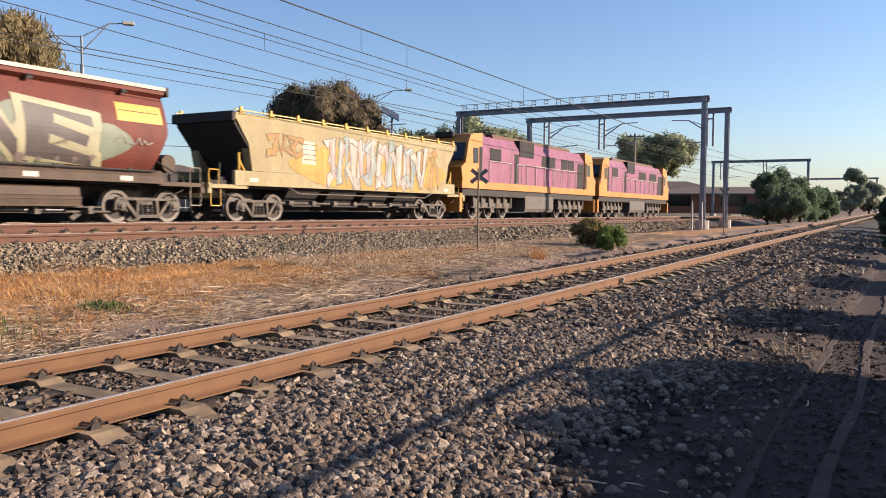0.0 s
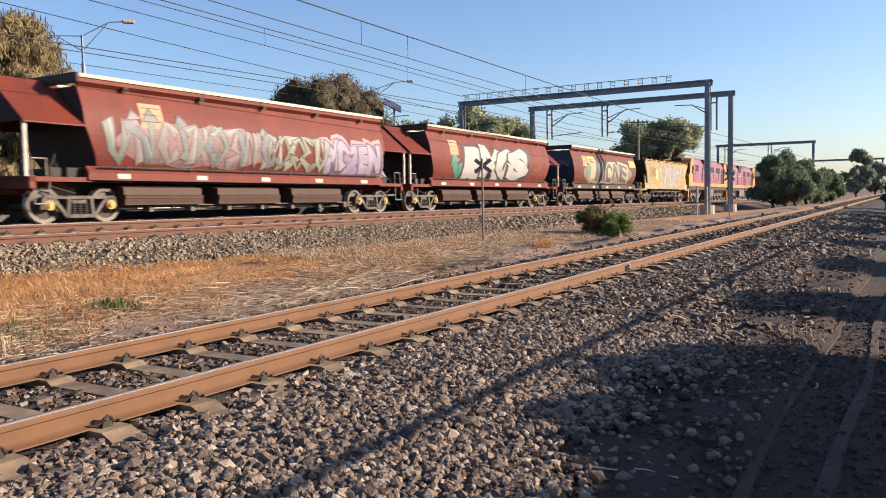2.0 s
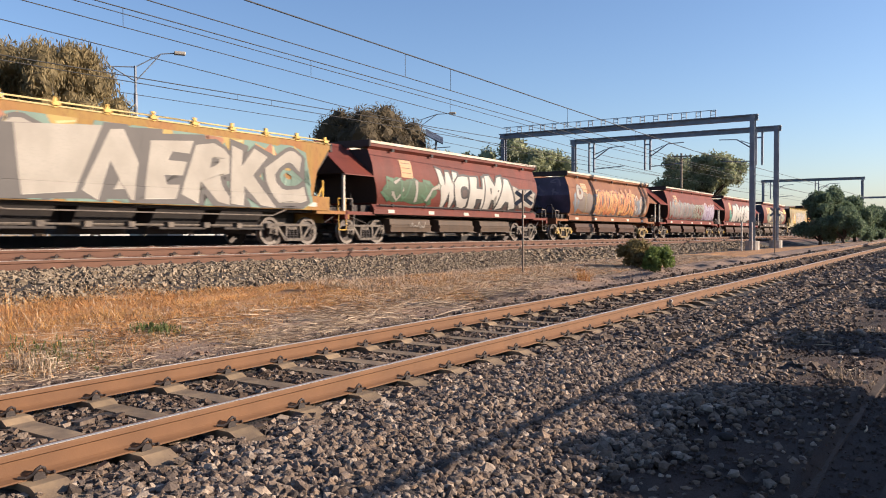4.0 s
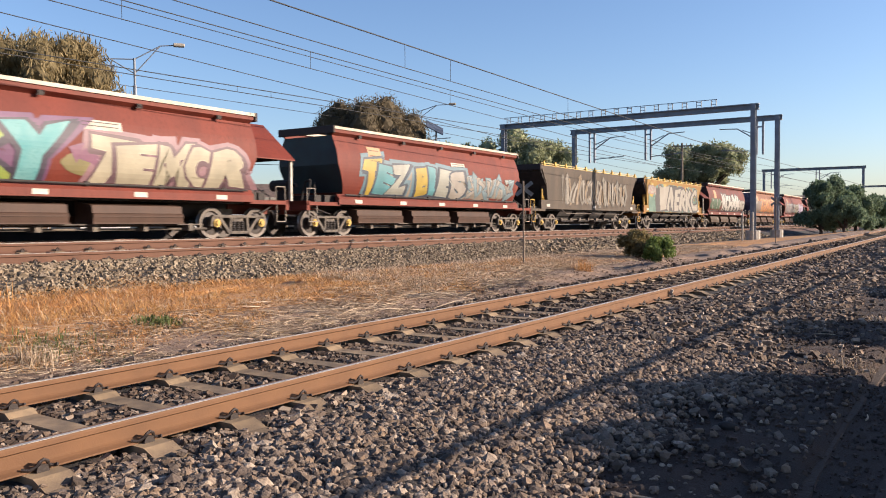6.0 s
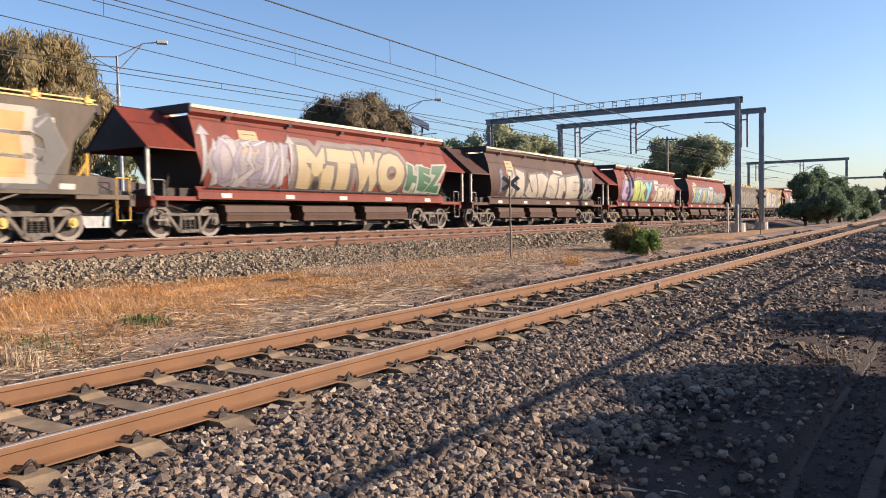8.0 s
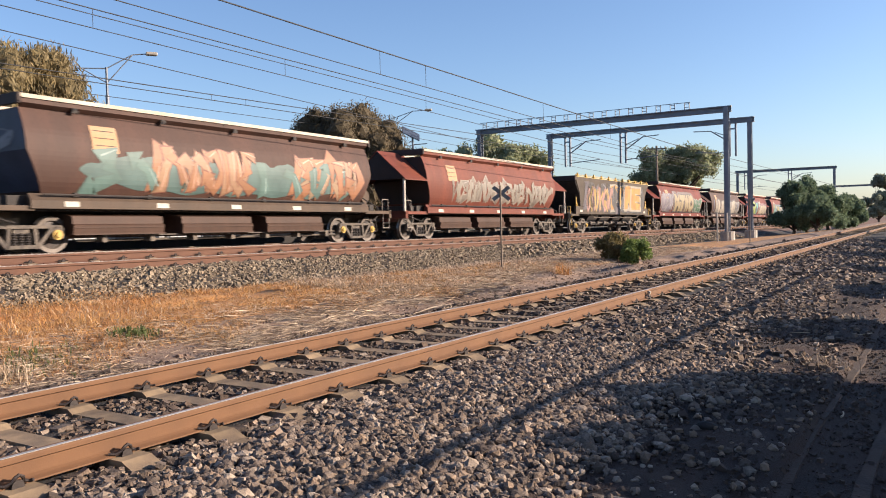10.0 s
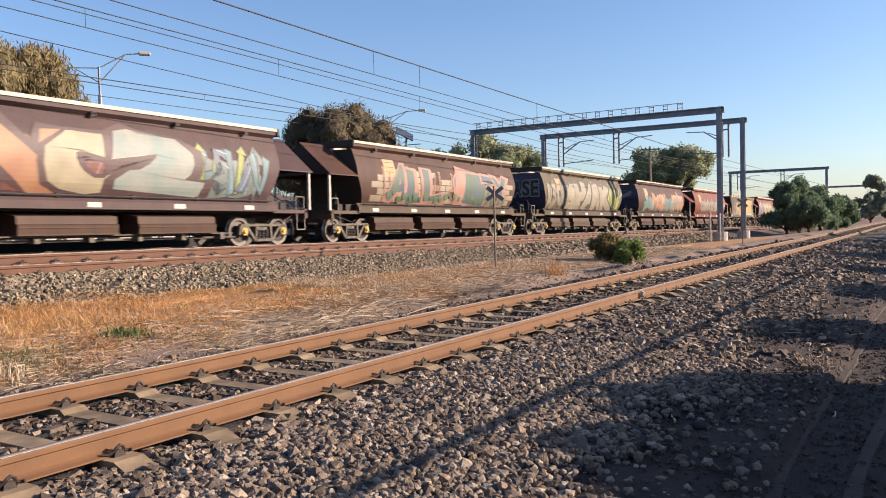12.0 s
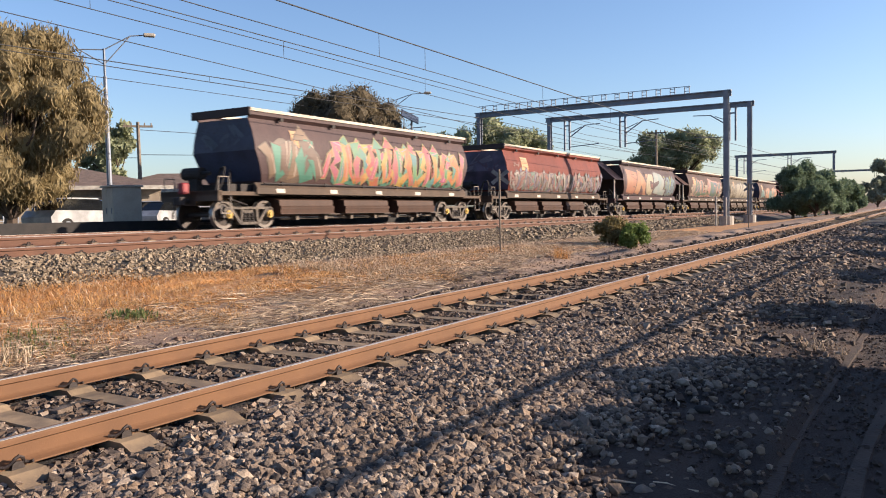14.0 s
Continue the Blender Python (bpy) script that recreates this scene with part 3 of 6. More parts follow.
def tree(x, y, z, height, rad, crown_low, material, label, seed, n=9000, clump=0.26, size=0.13, flat=1.0, droop=0.0, long=1.0, name="tree", category="tree", group="", count=26, blunt=False, core=0.66):
    rs = random.Random(seed)
    root = new(name)
    root.matrix_world = pose(x, y, z)
    tagged(root, label, category, group)
    clumps = []
    mid, half = (crown_low + height) / 2, (height - crown_low) / 2
    for i in range(count):
        a, h = rs.uniform(0, 6.283), rs.uniform(-0.85, 0.85)
        w = math.sqrt(max(0.06, 1 - (max(h, 0) if crown_low < 0.5 else abs(h)) ** (1.6 if flat == 1 else 2.6))) * rs.uniform(0.25, 0.92)
        r = rad * clump * rs.uniform(0.6, 1.25)
        if blunt:
            r = rad * rs.uniform(0.3, 0.4)
            w = (1 - r / rad) * math.sqrt(rs.uniform(0, 1))
            zc = height - r if i % 2 else rs.uniform(r, height - r)
            clumps.append((math.cos(a) * w * rad, math.sin(a) * w * rad, zc, r))
            continue
        clumps.append((math.cos(a) * w * rad, math.sin(a) * w * rad, mid + h * half * 0.92, min(r, half * 0.75)))
    clumps.append((0, 0, height - rad * clump * 0.9, rad * clump))
    bm = bmesh.new()
    fork = max(0.3, crown_low * 0.75)
    limb(bm, (0, 0, -0.3), (rs.uniform(-0.1, 0.1), rs.uniform(-0.1, 0.1), fork), rad * 0.07 + min(0.05, rad * 0.03), rad * 0.05 + min(0.03, rad * 0.02), rs)
    for c in clumps[::2]:
        limb(bm, (0, 0, fork), c[:3], rad * 0.03 + min(0.02, rad * 0.01), min(0.012, rad * 0.01), rs)
    part("trunk", bm, BARK, root)
    leaves("crown", root, clumps, n, size, material, seed, long, droop, core)
    return root

# ---------------------------------------------------------------- sprayed lettering
def smooth_profile(pts, k=3):
    """A rounder side section through the given (half-width, height) points."""
    out = []
    for i in range(len(pts) - 1):
        p0, p1, p2, p3 = pts[max(i - 1, 0)], pts[i], pts[i + 1], pts[min(i + 2, len(pts) - 1)]
        for j in range(k):
            t = j / k
            out.append(tuple(0.5 * (2 * b + (c - a) * t + (2 * a - 5 * b + 4 * c - d) * t * t + (3 * b - a - 3 * c + d) * t ** 3) for a, b, c, d in zip(p0, p1, p2, p3)))
    return out + [pts[-1]]
SIDE_R = smooth_profile([(1.20, 1.47), (1.33, 1.75), (1.41, 2.15), (1.42, 2.5), (1.36, 2.9), (1.24, 3.25), (1.13, 3.52)])
SIDE_Y = [(1.342, 1.17), (1.342, 1.63), (1.316, 1.64), (1.36, 3.25)]

GLYPHS = {}
def glyph(ch, fat):
    """Outline of a letter as flat triangles, filling a box of 1 by 1 before fattening."""
    if (ch, fat) not in GLYPHS:
        cu = bpy.data.curves.new("g", "FONT")
        cu.body, cu.offset, cu.resolution_u = ch, fat, 3
        ob = new("g", cu)
        bpy.context.view_layer.update()
        me = bpy.data.meshes.new_from_object(ob.evaluated_get(bpy.context.evaluated_depsgraph_get()))
        v = np.array([p.co[:2] for p in me.vertices])
        GLYPHS[(ch, fat)] = (v, [tuple(p.vertices) for p in me.polygons])
        bpy.data.objects.remove(ob)
        bpy.data.curves.remove(cu)
        bpy.data.meshes.remove(me)
    return GLYPHS[(ch, fat)]

PAINTS = {}
def paint(c, c2=None):
    key = (c, c2)
    if key not in PAINTS:
        c, c2 = tuple(0.58 * v for v in c), (tuple(0.58 * v for v in c2) if c2 else None)
        PAINTS[key] = mat("sprayed_paint", c, c2 or tuple(0.72 * v for v in c), 0.6, 0, 1.3, 22, 0.03, c3=tuple(0.79 * v for v in c))
    return PAINTS[key]

def lay(bm, verts, faces, side, lift, index, end=None):
    """Lays flat shapes (y, z) on the curved side of a wagon, cut along the bends of its section."""
    b = bmesh.new()
    vs = [b.verts.new((0, p[0], p[1])) for p in verts]
    for f in faces:
        try:
            b.faces.new([vs[i] for i in f])
        except ValueError:
            pass
    zs = [z for _, z in side]
    lo, hi = min(p[1] for p in verts), max(p[1] for p in verts)
    for z in zs:
        if lo < z < hi:
            bmesh.ops.bisect_plane(b, geom=b.verts[:] + b.edges[:] + b.faces[:], plane_co=(0, 0, z), plane_no=(0, 0, 1))
    xs = [x for x, _ in side]
    made = {v: bm.verts.new((float(np.interp(v.co.z, zs, xs)) + lift, v.co.y, v.co.z)) for v in b.verts}
    for f in b.faces:
        n = bm.faces.new([made[v] for v in f.verts])
        n.material_index = index
    b.free()

def blob(cy, cz, r, rs, k=18):
    return [(cy + r * (1 + 0.12 * math.sin(3 * a + rs.uniform(0, 1))) * math.cos(a), cz + r * 0.9 * math.sin(a)) for a in (6.2832 * i / k for i in range(k))], [tuple(range(k))]
def ribbon(pts, w):
    """A stroke along a bent line."""
    fine = smooth_profile(pts, 5)
    v, f = [], []
    for i, p in enumerate(fine):
        a, b = fine[max(i - 1, 0)], fine[min(i + 1, len(fine) - 1)]
        d = math.hypot(b[0] - a[0], b[1] - a[1]) or 1
        nx, nz = -(b[1] - a[1]) / d, (b[0] - a[0]) / d
        ww = w * (0.75 + 0.5 * i / len(fine))
        v += [(p[0] + nx * ww, p[1] + nz * ww), (p[0] - nx * ww, p[1] - nz * ww)]
        if i:
            f.append((2 * i - 2, 2 * i - 1, 2 * i + 1, 2 * i))
    return v, f
def bolt(pts, w, grow, head):
    """An angular stroke that swells and pinches at its bends and may end in an arrow head; grow widens it all round."""
    v, f, m = [], [], len(pts)
    for i, p in enumerate(pts):
        a, b = pts[max(i - 1, 0)], pts[min(i + 1, m - 1)]
        d = math.hypot(b[0] - a[0], b[1] - a[1]) or 1
        dx, dz = (b[0] - a[0]) / d, (b[1] - a[1]) / d
        ww = w * (1.2, 0.75, 1.1, 0.7, 1.25)[i % 5] + grow
        cut = 0.35 * ww * (1 if i == m - 1 else -1 if i == 0 else 0)
        e = grow * (-1 if i == 0 else 1 if i == m - 1 and not head else 0)
        v += [(p[0] - dz * ww + dx * (cut + e), p[1] + dx * ww + dz * (cut + e)), (p[0] + dz * ww - dx * (cut - e), p[1] - dx * ww - dz * (cut - e))]
        if i:
            f.append((2 * i - 2, 2 * i - 1, 2 * i + 1, 2 * i))
    if head:
        q, k = pts[-1], len(v)
        ww = w * 2.0 + grow * 1.6
        v += [(q[0] - dz * ww, q[1] + dx * ww), (q[0] + dz * ww, q[1] - dx * ww), (q[0] + dx * (w * 2.4 + grow * 2), q[1] + dz * (w * 2.4 + grow * 2))]
        f.append((k, k + 1, k + 2))
    return v, f
def inside(v, side, lo=None):
    z0, z1 = (lo or side[0][1]) + 0.01, side[-1][1] - 0.03
    return [(p[0], min(max(p[1], z0), z1)) for p in v]

def letters(thing, side, word, y0, y1, z0, z1, fills, edge, halo=None, seed=1, shake=1.0, fat=0.075, lo=None):
    """A row of fat sprayed letters: halo, outline and fill, each letter a part."""
    rs = random.Random(seed)
    step = (y1 - y0) / len(word)
    order = 0
    for i, ch in enumerate(word):
        if ch == " ":
            continue
        bm = bmesh.new()
        w, h = step * rs.uniform(0.96, 1.1), (z1 - z0) * rs.uniform(0.9, 1.04)
        cy, cz = y0 + (i + 0.5) * step, (z0 + z1) / 2 + rs.uniform(-0.05, 0.05) * shake * (z1 - z0)
        rot, shear = rs.uniform(-0.14, 0.14) * shake, rs.uniform(-0.2, 0.32) * shake
        base, _ = glyph(ch, 0.0)
        m0, m1 = base.min(0), base.max(0)
        fill = fills[i % len(fills)]
        tone = fill[0] if isinstance(fill[0], tuple) else fill
        light = tuple(min(1.0, 1.25 * v + 0.08) for v in tone)
        layers = ([(halo, fat + 0.16, 0.013)] if halo else []) + [(edge, fat + 0.065, 0.0165), (edge, fat + 0.065, 0.017), (light, fat, 0.0178), (fill, fat, 0.0186)]
        shift = [0.0] * (len(layers) - 4) + [0.055, 0.0, 0.0, -0.018]
        for k, (col, off, lift) in enumerate(layers):
            v, f = glyph(ch, off)
            q = (v - (m0 + m1) / 2) / (m1 - m0) * np.array([w * 0.97, h * 0.93])
            q = np.stack([q[:, 0] + shear * q[:, 1], q[:, 1]], -1)
            q = np.stack([q[:, 0] * math.cos(rot) - q[:, 1] * math.sin(rot), q[:, 0] * math.sin(rot) + q[:, 1] * math.cos(rot)], -1) + (cy + shift[k], cz - shift[k] * 0.8)
            q = q + np.stack([0.07 * h * np.sin(5.5 * q[:, 1] + seed + 1.7 * i), 0.06 * h * np.sin(4.3 * q[:, 0] + 2.1 * seed)], -1) * shake
            lay(bm, inside([tuple(p) for p in q], side, lo), f, side, lift + (0.003 * order if off < fat + 0.1 else 0.0003 * order), k)
        order += 1
        part("letter", bm, [paint(*c) if isinstance(c[0], tuple) else paint(c) for c, _, _ in layers], thing)

def wild(thing, side, y0, y1, z0, z1, fills, edge, back=None, seed=1, n=None, w=0.12, lo=None):
    """Sprayed interlocking strokes that no one could read, each stroke a part, over a cloudy backing."""
    rs = random.Random(seed)
    if back:
        bm = bmesh.new()
        k = int((y1 - y0) * 6)
        up, low = [], []
        for i in range(k + 1):
            t = i / k
            end = min(1.0, 4.5 * t, 4.5 * (1 - t)) ** 0.5
            bump = abs(math.sin(i * 0.42 + seed)) * 0.16 + abs(math.sin(i * 0.93 + 2 * seed)) * 0.07
            mid = (z0 + z1) / 2
            up.append((y0 + (y1 - y0) * t, mid + (z1 - mid - 0.16 + bump) * max(end, 0.06)))
            low.append((y0 + (y1 - y0) * t, mid - (mid - z0 + 0.02 + 0.05 * math.sin(i * 0.6 + seed)) * max(end, 0.06)))
        v = up + low
        lay(bm, inside(v, side, lo), [(i, k + 1 + i, k + 2 + i, i + 1) for i in range(k)], side, 0.011, 0)
        part("backing", bm, paint(*back) if isinstance(back[0], tuple) else paint(back), thing, "sprayed cloud behind the lettering")
    n = n or int((y1 - y0) * 2.6)
    glint = [min(1.0, v * 1.15 + 0.22) for v in (fills[0][0] if isinstance(fills[0][0], tuple) else fills[0])]
    for i in range(n):
        cy = y0 + (y1 - y0) * (i + 0.5) / n + rs.uniform(-0.12, 0.12)
        h = z1 - z0
        kind = rs.randrange(6)
        s = rs.choice((-1, 1))
        lean = rs.uniform(-0.08, 0.16)
        shape = (((-0.32, 0.86), (0.16, 0.97), (-0.06, 0.54), (0.28, 0.36), (-0.28, 0.05)),
                 ((-0.12, 0.03), (-0.05, 0.5), (0.1, 0.98)),
                 ((0.34, 0.78), (0.02, 0.95), (-0.26, 0.5), (0.02, 0.06), (0.34, 0.3)),
                 ((-0.36, 0.1), (-0.02, 0.62), (0.36, 0.8)),
                 ((-0.24, 0.05), (-0.16, 0.92), (0.2, 0.12), (0.26, 0.97)),
                 ((-0.3, 0.95), (-0.2, 0.3), (0.06, 0.08), (0.22, 0.42), (0.3, 0.9)))[kind]
        pts = [(cy + s * a + lean * (b - 0.5) + rs.uniform(-0.05, 0.05), z0 + h * (b + rs.uniform(-0.04, 0.04))) for a, b in shape]
        bm = bmesh.new()
        ww, head = w * rs.uniform(0.75, 1.25), rs.random() < 0.45
        for k, (grow, lift) in enumerate(((0.034, 0.015), (0.0, 0.0157))):
            v, f = bolt(pts, ww, grow, head)
            lay(bm, inside(v, side, lo), f, side, lift + 0.0009 * i, k)
        if w > 0.085:
            v, f = bolt([(a + 0.35 * ww, b + 0.3 * ww) for a, b in pts[:2]], ww * 0.13, 0.0, False)
            lay(bm, inside(v, side, lo), f, side, 0.0161 + 0.0009 * i, 2)
        fill = fills[i % len(fills)]
        part("stroke", bm, [paint(edge), paint(*fill) if isinstance(fill[0], tuple) else paint(fill), paint(tuple(glint))], thing)

def dots(thing, side, y0, y1, z, r, col, n):
    """A loose row of sprayed spots, each a part."""
    rs = random.Random(n)
    for i in range(n):
        bm = bmesh.new()
        v, f = blob(y0 + (y1 - y0) * (i + 0.5) / n, z + rs.uniform(-0.1, 0.16), r * rs.uniform(0.6, 1.3), rs, 14)
        lay(bm, inside(v, side), f, side, 0.042, 0)
        part("spot", bm, paint(col), thing)

def scrawl(thing, side, y0, y1, z0, z1, col, seed=1, lo=None):
    """A thin sprayed line that cannot be read."""
    rs = random.Random(seed)
    n = int((y1 - y0) / 0.09)
    pts = [(y0 + (y1 - y0) * i / n, rs.uniform(z0, z1)) for i in range(n)]
    bm = bmesh.new()
    v, f = ribbon(pts, 0.013)
    lay(bm, inside(v, side, lo), f, side, 0.045, 0)
    part("scrawl", bm, paint(col), thing)

# ---------------------------------------------------------------- wagon parts
def bogie_mesh(bm):
    for sx in (1, -1):
        x0, x1 = sorted((sx * 0.93, sx * 1.06))
        prism(bm, [(-1.05, 0.62), (1.05, 0.62), (1.0, 0.70), (-1.0, 0.70)], x0, x1, "x")
        prism(bm, [(-1.12, 0.36), (-0.74, 0.36), (-0.78, 0.64), (-1.05, 0.66)], x0, x1, "x")
        prism(bm, [(1.12, 0.36), (0.74, 0.36), (0.78, 0.64), (1.05, 0.66)], x0, x1, "x")
        prism(bm, [(-0.42, 0.13), (0.42, 0.13), (0.40, 0.22), (-0.40, 0.22)], x0, x1, "x")
        for s in (1, -1):
            q = [(s * 0.82, 0.62), (s * 0.70, 0.62), (s * 0.30, 0.14), (s * 0.42, 0.14)]
            prism(bm, q if s < 0 else q[::-1], x0, x1, "x")
            q = [(s * 0.40, 0.2), (s * 0.32, 0.2), (s * 0.28, 0.64), (s * 0.36, 0.64)]
            prism(bm, q if s < 0 else q[::-1], x0, x1, "x")
    box(bm, -1.0, 1.0, -0.2, 0.2, 0.5, 0.66)
    box(bm, -0.35, 0.35, -0.35, 0.35, 0.66, 0.9)
def spring_mesh(bm):
    rings = [[bm.verts.new((r * math.cos(a), r * math.sin(a), 0.21 + i * 0.03)) for a in (6.2832 * k / 9 for k in range(9))] for i in range(11) for r in (0.075 if i % 2 else 0.05,)]
    for p, q in zip(rings, rings[1:]):
        for k in range(9):
            bm.faces.new((p[k], p[(k + 1) % 9], q[(k + 1) % 9], q[k]))
def wheel_mesh(bm):
    for sx in (1, -1):
        prof = [(0.0, 0.84), (0.10, 0.84), (0.12, 0.80), (0.33, 0.775), (0.36, 0.83), (0.455, 0.84), (0.46, 0.74), (0.485, 0.715), (0.47, 0.70), (0.36, 0.71), (0.12, 0.72), (0.0, 0.72)]
        seg, rings = 28, []
        for r, x in prof:
            rings.append([bm.verts.new((sx * x, r * math.cos(a), r * math.sin(a))) for a in (6.2832 * i / seg for i in range(seg))] if r else [bm.verts.new((sx * x, 0, 0))])
        for p, q in zip(rings, rings[1:]):
            for i in range(seg):
                j = (i + 1) % seg
                f = [p[i % len(p)], p[j % len(p)], q[j % len(q)], q[i % len(q)]]
                f = list(dict.fromkeys(f))
                face = bm.faces.new(f)
                a, b = prof[rings.index(p)][0], prof[rings.index(q)][0]
                if min(a, b) >= 0.455:
                    face.material_index = 1
                elif min(a, b) >= 0.33 and rings.index(q) < 6:
                    face.material_index = 2
        box(bm, *sorted((sx * 0.79, sx * 0.80)), 0.2, 0.24, -0.02, 0.02)
    tube(bm, (-0.75, 0, 0), (0.75, 0, 0), 0.08, 10)
    tube(bm, (-1.02, 0, 0), (-0.8, 0, 0), 0.07, 8)
    tube(bm, (0.8, 0, 0), (1.02, 0, 0), 0.07, 8)
def cap_mesh(bm):
    tube(bm, (1.05, 0, 0), (1.10, 0, 0), 0.13, 10)
    tube(bm, (1.10, 0, 0), (1.15, 0, 0), 0.075, 8)
WHEELS = []          # wheelsets: object, its offset along the bogie
def bogie(thing, y, caps=None, frame_mat=None):
    b = shared("bogie", ("bogie", (frame_mat or BOGIE).name), thing, bogie_mesh, frame_mat or BOGIE, pose(0, y, 0))
    for dy in (-0.17, 0.0, 0.17):
        shared("coil_spring", "springs", b, spring_mesh, CHASSIS, pose(0.99, dy, 0), "dark coil spring")
    for dy in (0.89, -0.89):
        w = shared("wheelset", "wheelset", b, wheel_mesh, [WHEEL, TREAD, RIMF], pose(0, dy, 0.46))
        WHEELS.append((w, dy))
        shared("axle_cap", ("cap", caps.name if caps else ""), b, cap_mesh, caps or BOGIE, pose(0, dy, 0.46))

def shell(bm, side, half_top, half_low, z_low, slope, floor_in=0.6):
    """The body of a hopper: both sides by their section, ends that lean in, closed at top and below."""
    loops = []
    z0, z1 = side[0][1], side[-1][1]
    for x, z in side:
        h = half_low + (half_top - half_low) * min(1.0, max(0.0, (z - z0) / max(0.01, (z1 - z0) * slope)))
        loops.append([bm.verts.new(p) for p in ((x, -h, z), (x, h, z), (-x, h, z), (-x, -h, z))])
    for p, q in zip(loops, loops[1:]):
        for i in range(4):
            bm.faces.new((p[i], p[(i + 1) % 4], q[(i + 1) % 4], q[i]))
    bm.faces.new(loops[0][::-1])
    bm.faces.new(loops[-1])

def end_gear(thing, s, bodymat, rail_mat, tank=False, cylinder=False):
    """Deck, headstock, coupler, hand rails, hoses and step at one end; s is 1 in front and -1 behind."""
    bm = bmesh.new()
    y0, y1 = sorted((s * 6.55, s * 8.25))
    box(bm, -1.3, 1.3, y0, y1, 1.05, 1.17)
    box(bm, -1.3, 1.3, *sorted((s * 8.1, s * 8.25)), 0.88, 1.2)
    box(bm, -0.3, 0.3, y0, y1, 0.75, 1.05)
    part("end_deck", bm, bodymat, thing)
    def coup(bm):
        tube(bm, (0, 8.2, 0.88), (0, 8.62, 0.88), 0.07, 8)
        box(bm, -0.17, 0.1, 8.5, 8.72, 0.74, 1.02, 0.03)
        box(bm, 0.03, 0.17, 8.6, 8.76, 0.76, 1.0, 0.03)
    shared("coupler", "coupler", thing, coup, CHASSIS, pose(0, 0, 0, 0, 0, 0 if s > 0 else 180))
    def hose(bm):
        pts = [(0.3, 8.22, 0.95), (0.32, 8.5, 0.8), (0.3, 8.62, 0.5), (0.25, 8.66, 0.35)]
        for p, q in zip(pts, pts[1:]):
            tube(bm, p, q, 0.028, 6)
    shared("brake_hose", "hose", thing, hose, CHASSIS, pose(0, 0, 0, 0, 0, 0 if s > 0 else 180))
    for x in (1.22, -1.22):
        def rail(bm):
            for y in (s * 8.15, s * 7.75):
                tube(bm, (x, y, 1.15), (x, y, 1.62), 0.018, 6)
            tube(bm, (x, s * 8.15, 1.62), (x, s * 7.75, 1.62), 0.018, 6)
        shared("hand_rail", ("handrail", s, x, rail_mat.name), thing, rail, rail_mat)
    def step(bm):
        for y in (7.72, 8.12):
            tube(bm, (1.27, y, 0.5), (1.27, y, 1.1), 0.018, 5)
        tube(bm, (1.27, 7.72, 0.5), (1.27, 8.12, 0.5), 0.02, 5)
    shared("foot_step", ("step", s, rail_mat.name), thing, step, rail_mat, pose(0, 0 if s > 0 else 0, 0) if s > 0 else Matrix.Diagonal((1, -1, 1, 1)))
    def pipes(bm):
        tube(bm, (0.5, s * 7.0, 1.17), (0.5, s * 7.0, 1.9), 0.03, 6)
        tube(bm, (0.5, s * 7.0, 1.85), (1.1, s * 7.6, 1.3), 0.025, 6)
        tube(bm, (1.1, s * 7.6, 1.3), (1.1, s * 7.6, 1.17), 0.025, 6)
    shared("brake_pipe", ("gear", s), thing, pipes, CHASSIS)
    shared("brake_strut", ("strut", s), thing, lambda bm: tube(bm, (-0.4, s * 7.4, 1.17), (-0.4, s * 7.4, 1.6), 0.05, 6), CHASSIS)
    shared("valve_box", ("valve", s), thing, lambda bm: box(bm, 0.75, 1.0, *sorted((s * 7.2, s * 7.5)), 1.17, 1.42, 0.02), CHASSIS)
    shared("release_rod", ("rod", s), thing, lambda bm: tube(bm, (1.0, s * 7.9, 1.05), (1.24, s * 7.0, 0.75), 0.02, 5), CHASSIS)
    if cylinder:
        def cyl(bm):
            tube(bm, (-0.25, s * 7.45, 1.78), (-1.05, s * 7.45, 1.78), 0.2, 14)
            tube(bm, (-0.25, s * 7.45, 1.78), (0.1, s * 7.45, 1.78), 0.07, 8)
            box(bm, -0.8, -0.4, s * 7.45 - 0.1, s * 7.45 + 0.1, 1.17, 1.62)
        shared("brake_cylinder", ("cyl", s), thing, cyl, BLACK, None, "black brake cylinder on the end deck")
        def lever(bm):
            sweep(bm, [(0.15, s * 7.3, 1.17), (0.2, s * 7.25, 1.6), (0.3, s * 7.2, 1.92), (0.55, s * 7.25, 1.95)], 0.045, 7)
            sweep(bm, [(0.55, s * 7.25, 1.95), (0.75, s * 7.5, 1.7), (0.8, s * 7.7, 1.17)], 0.03, 6)
        shared("brake_linkage", ("link", s), thing, lever, BLACK)
    if tank:
        bm = bmesh.new()
        tube(bm, (0.55, s * 7.55, 1.75), (-0.75, s * 7.55, 1.75), 0.26, 14)
        box(bm, -0.5, 0.4, s * 7.55 - 0.1, s * 7.55 + 0.1, 1.17, 1.5)
        part("air_tank", bm, bodymat, thing, "round compressed-air tank on the end deck")

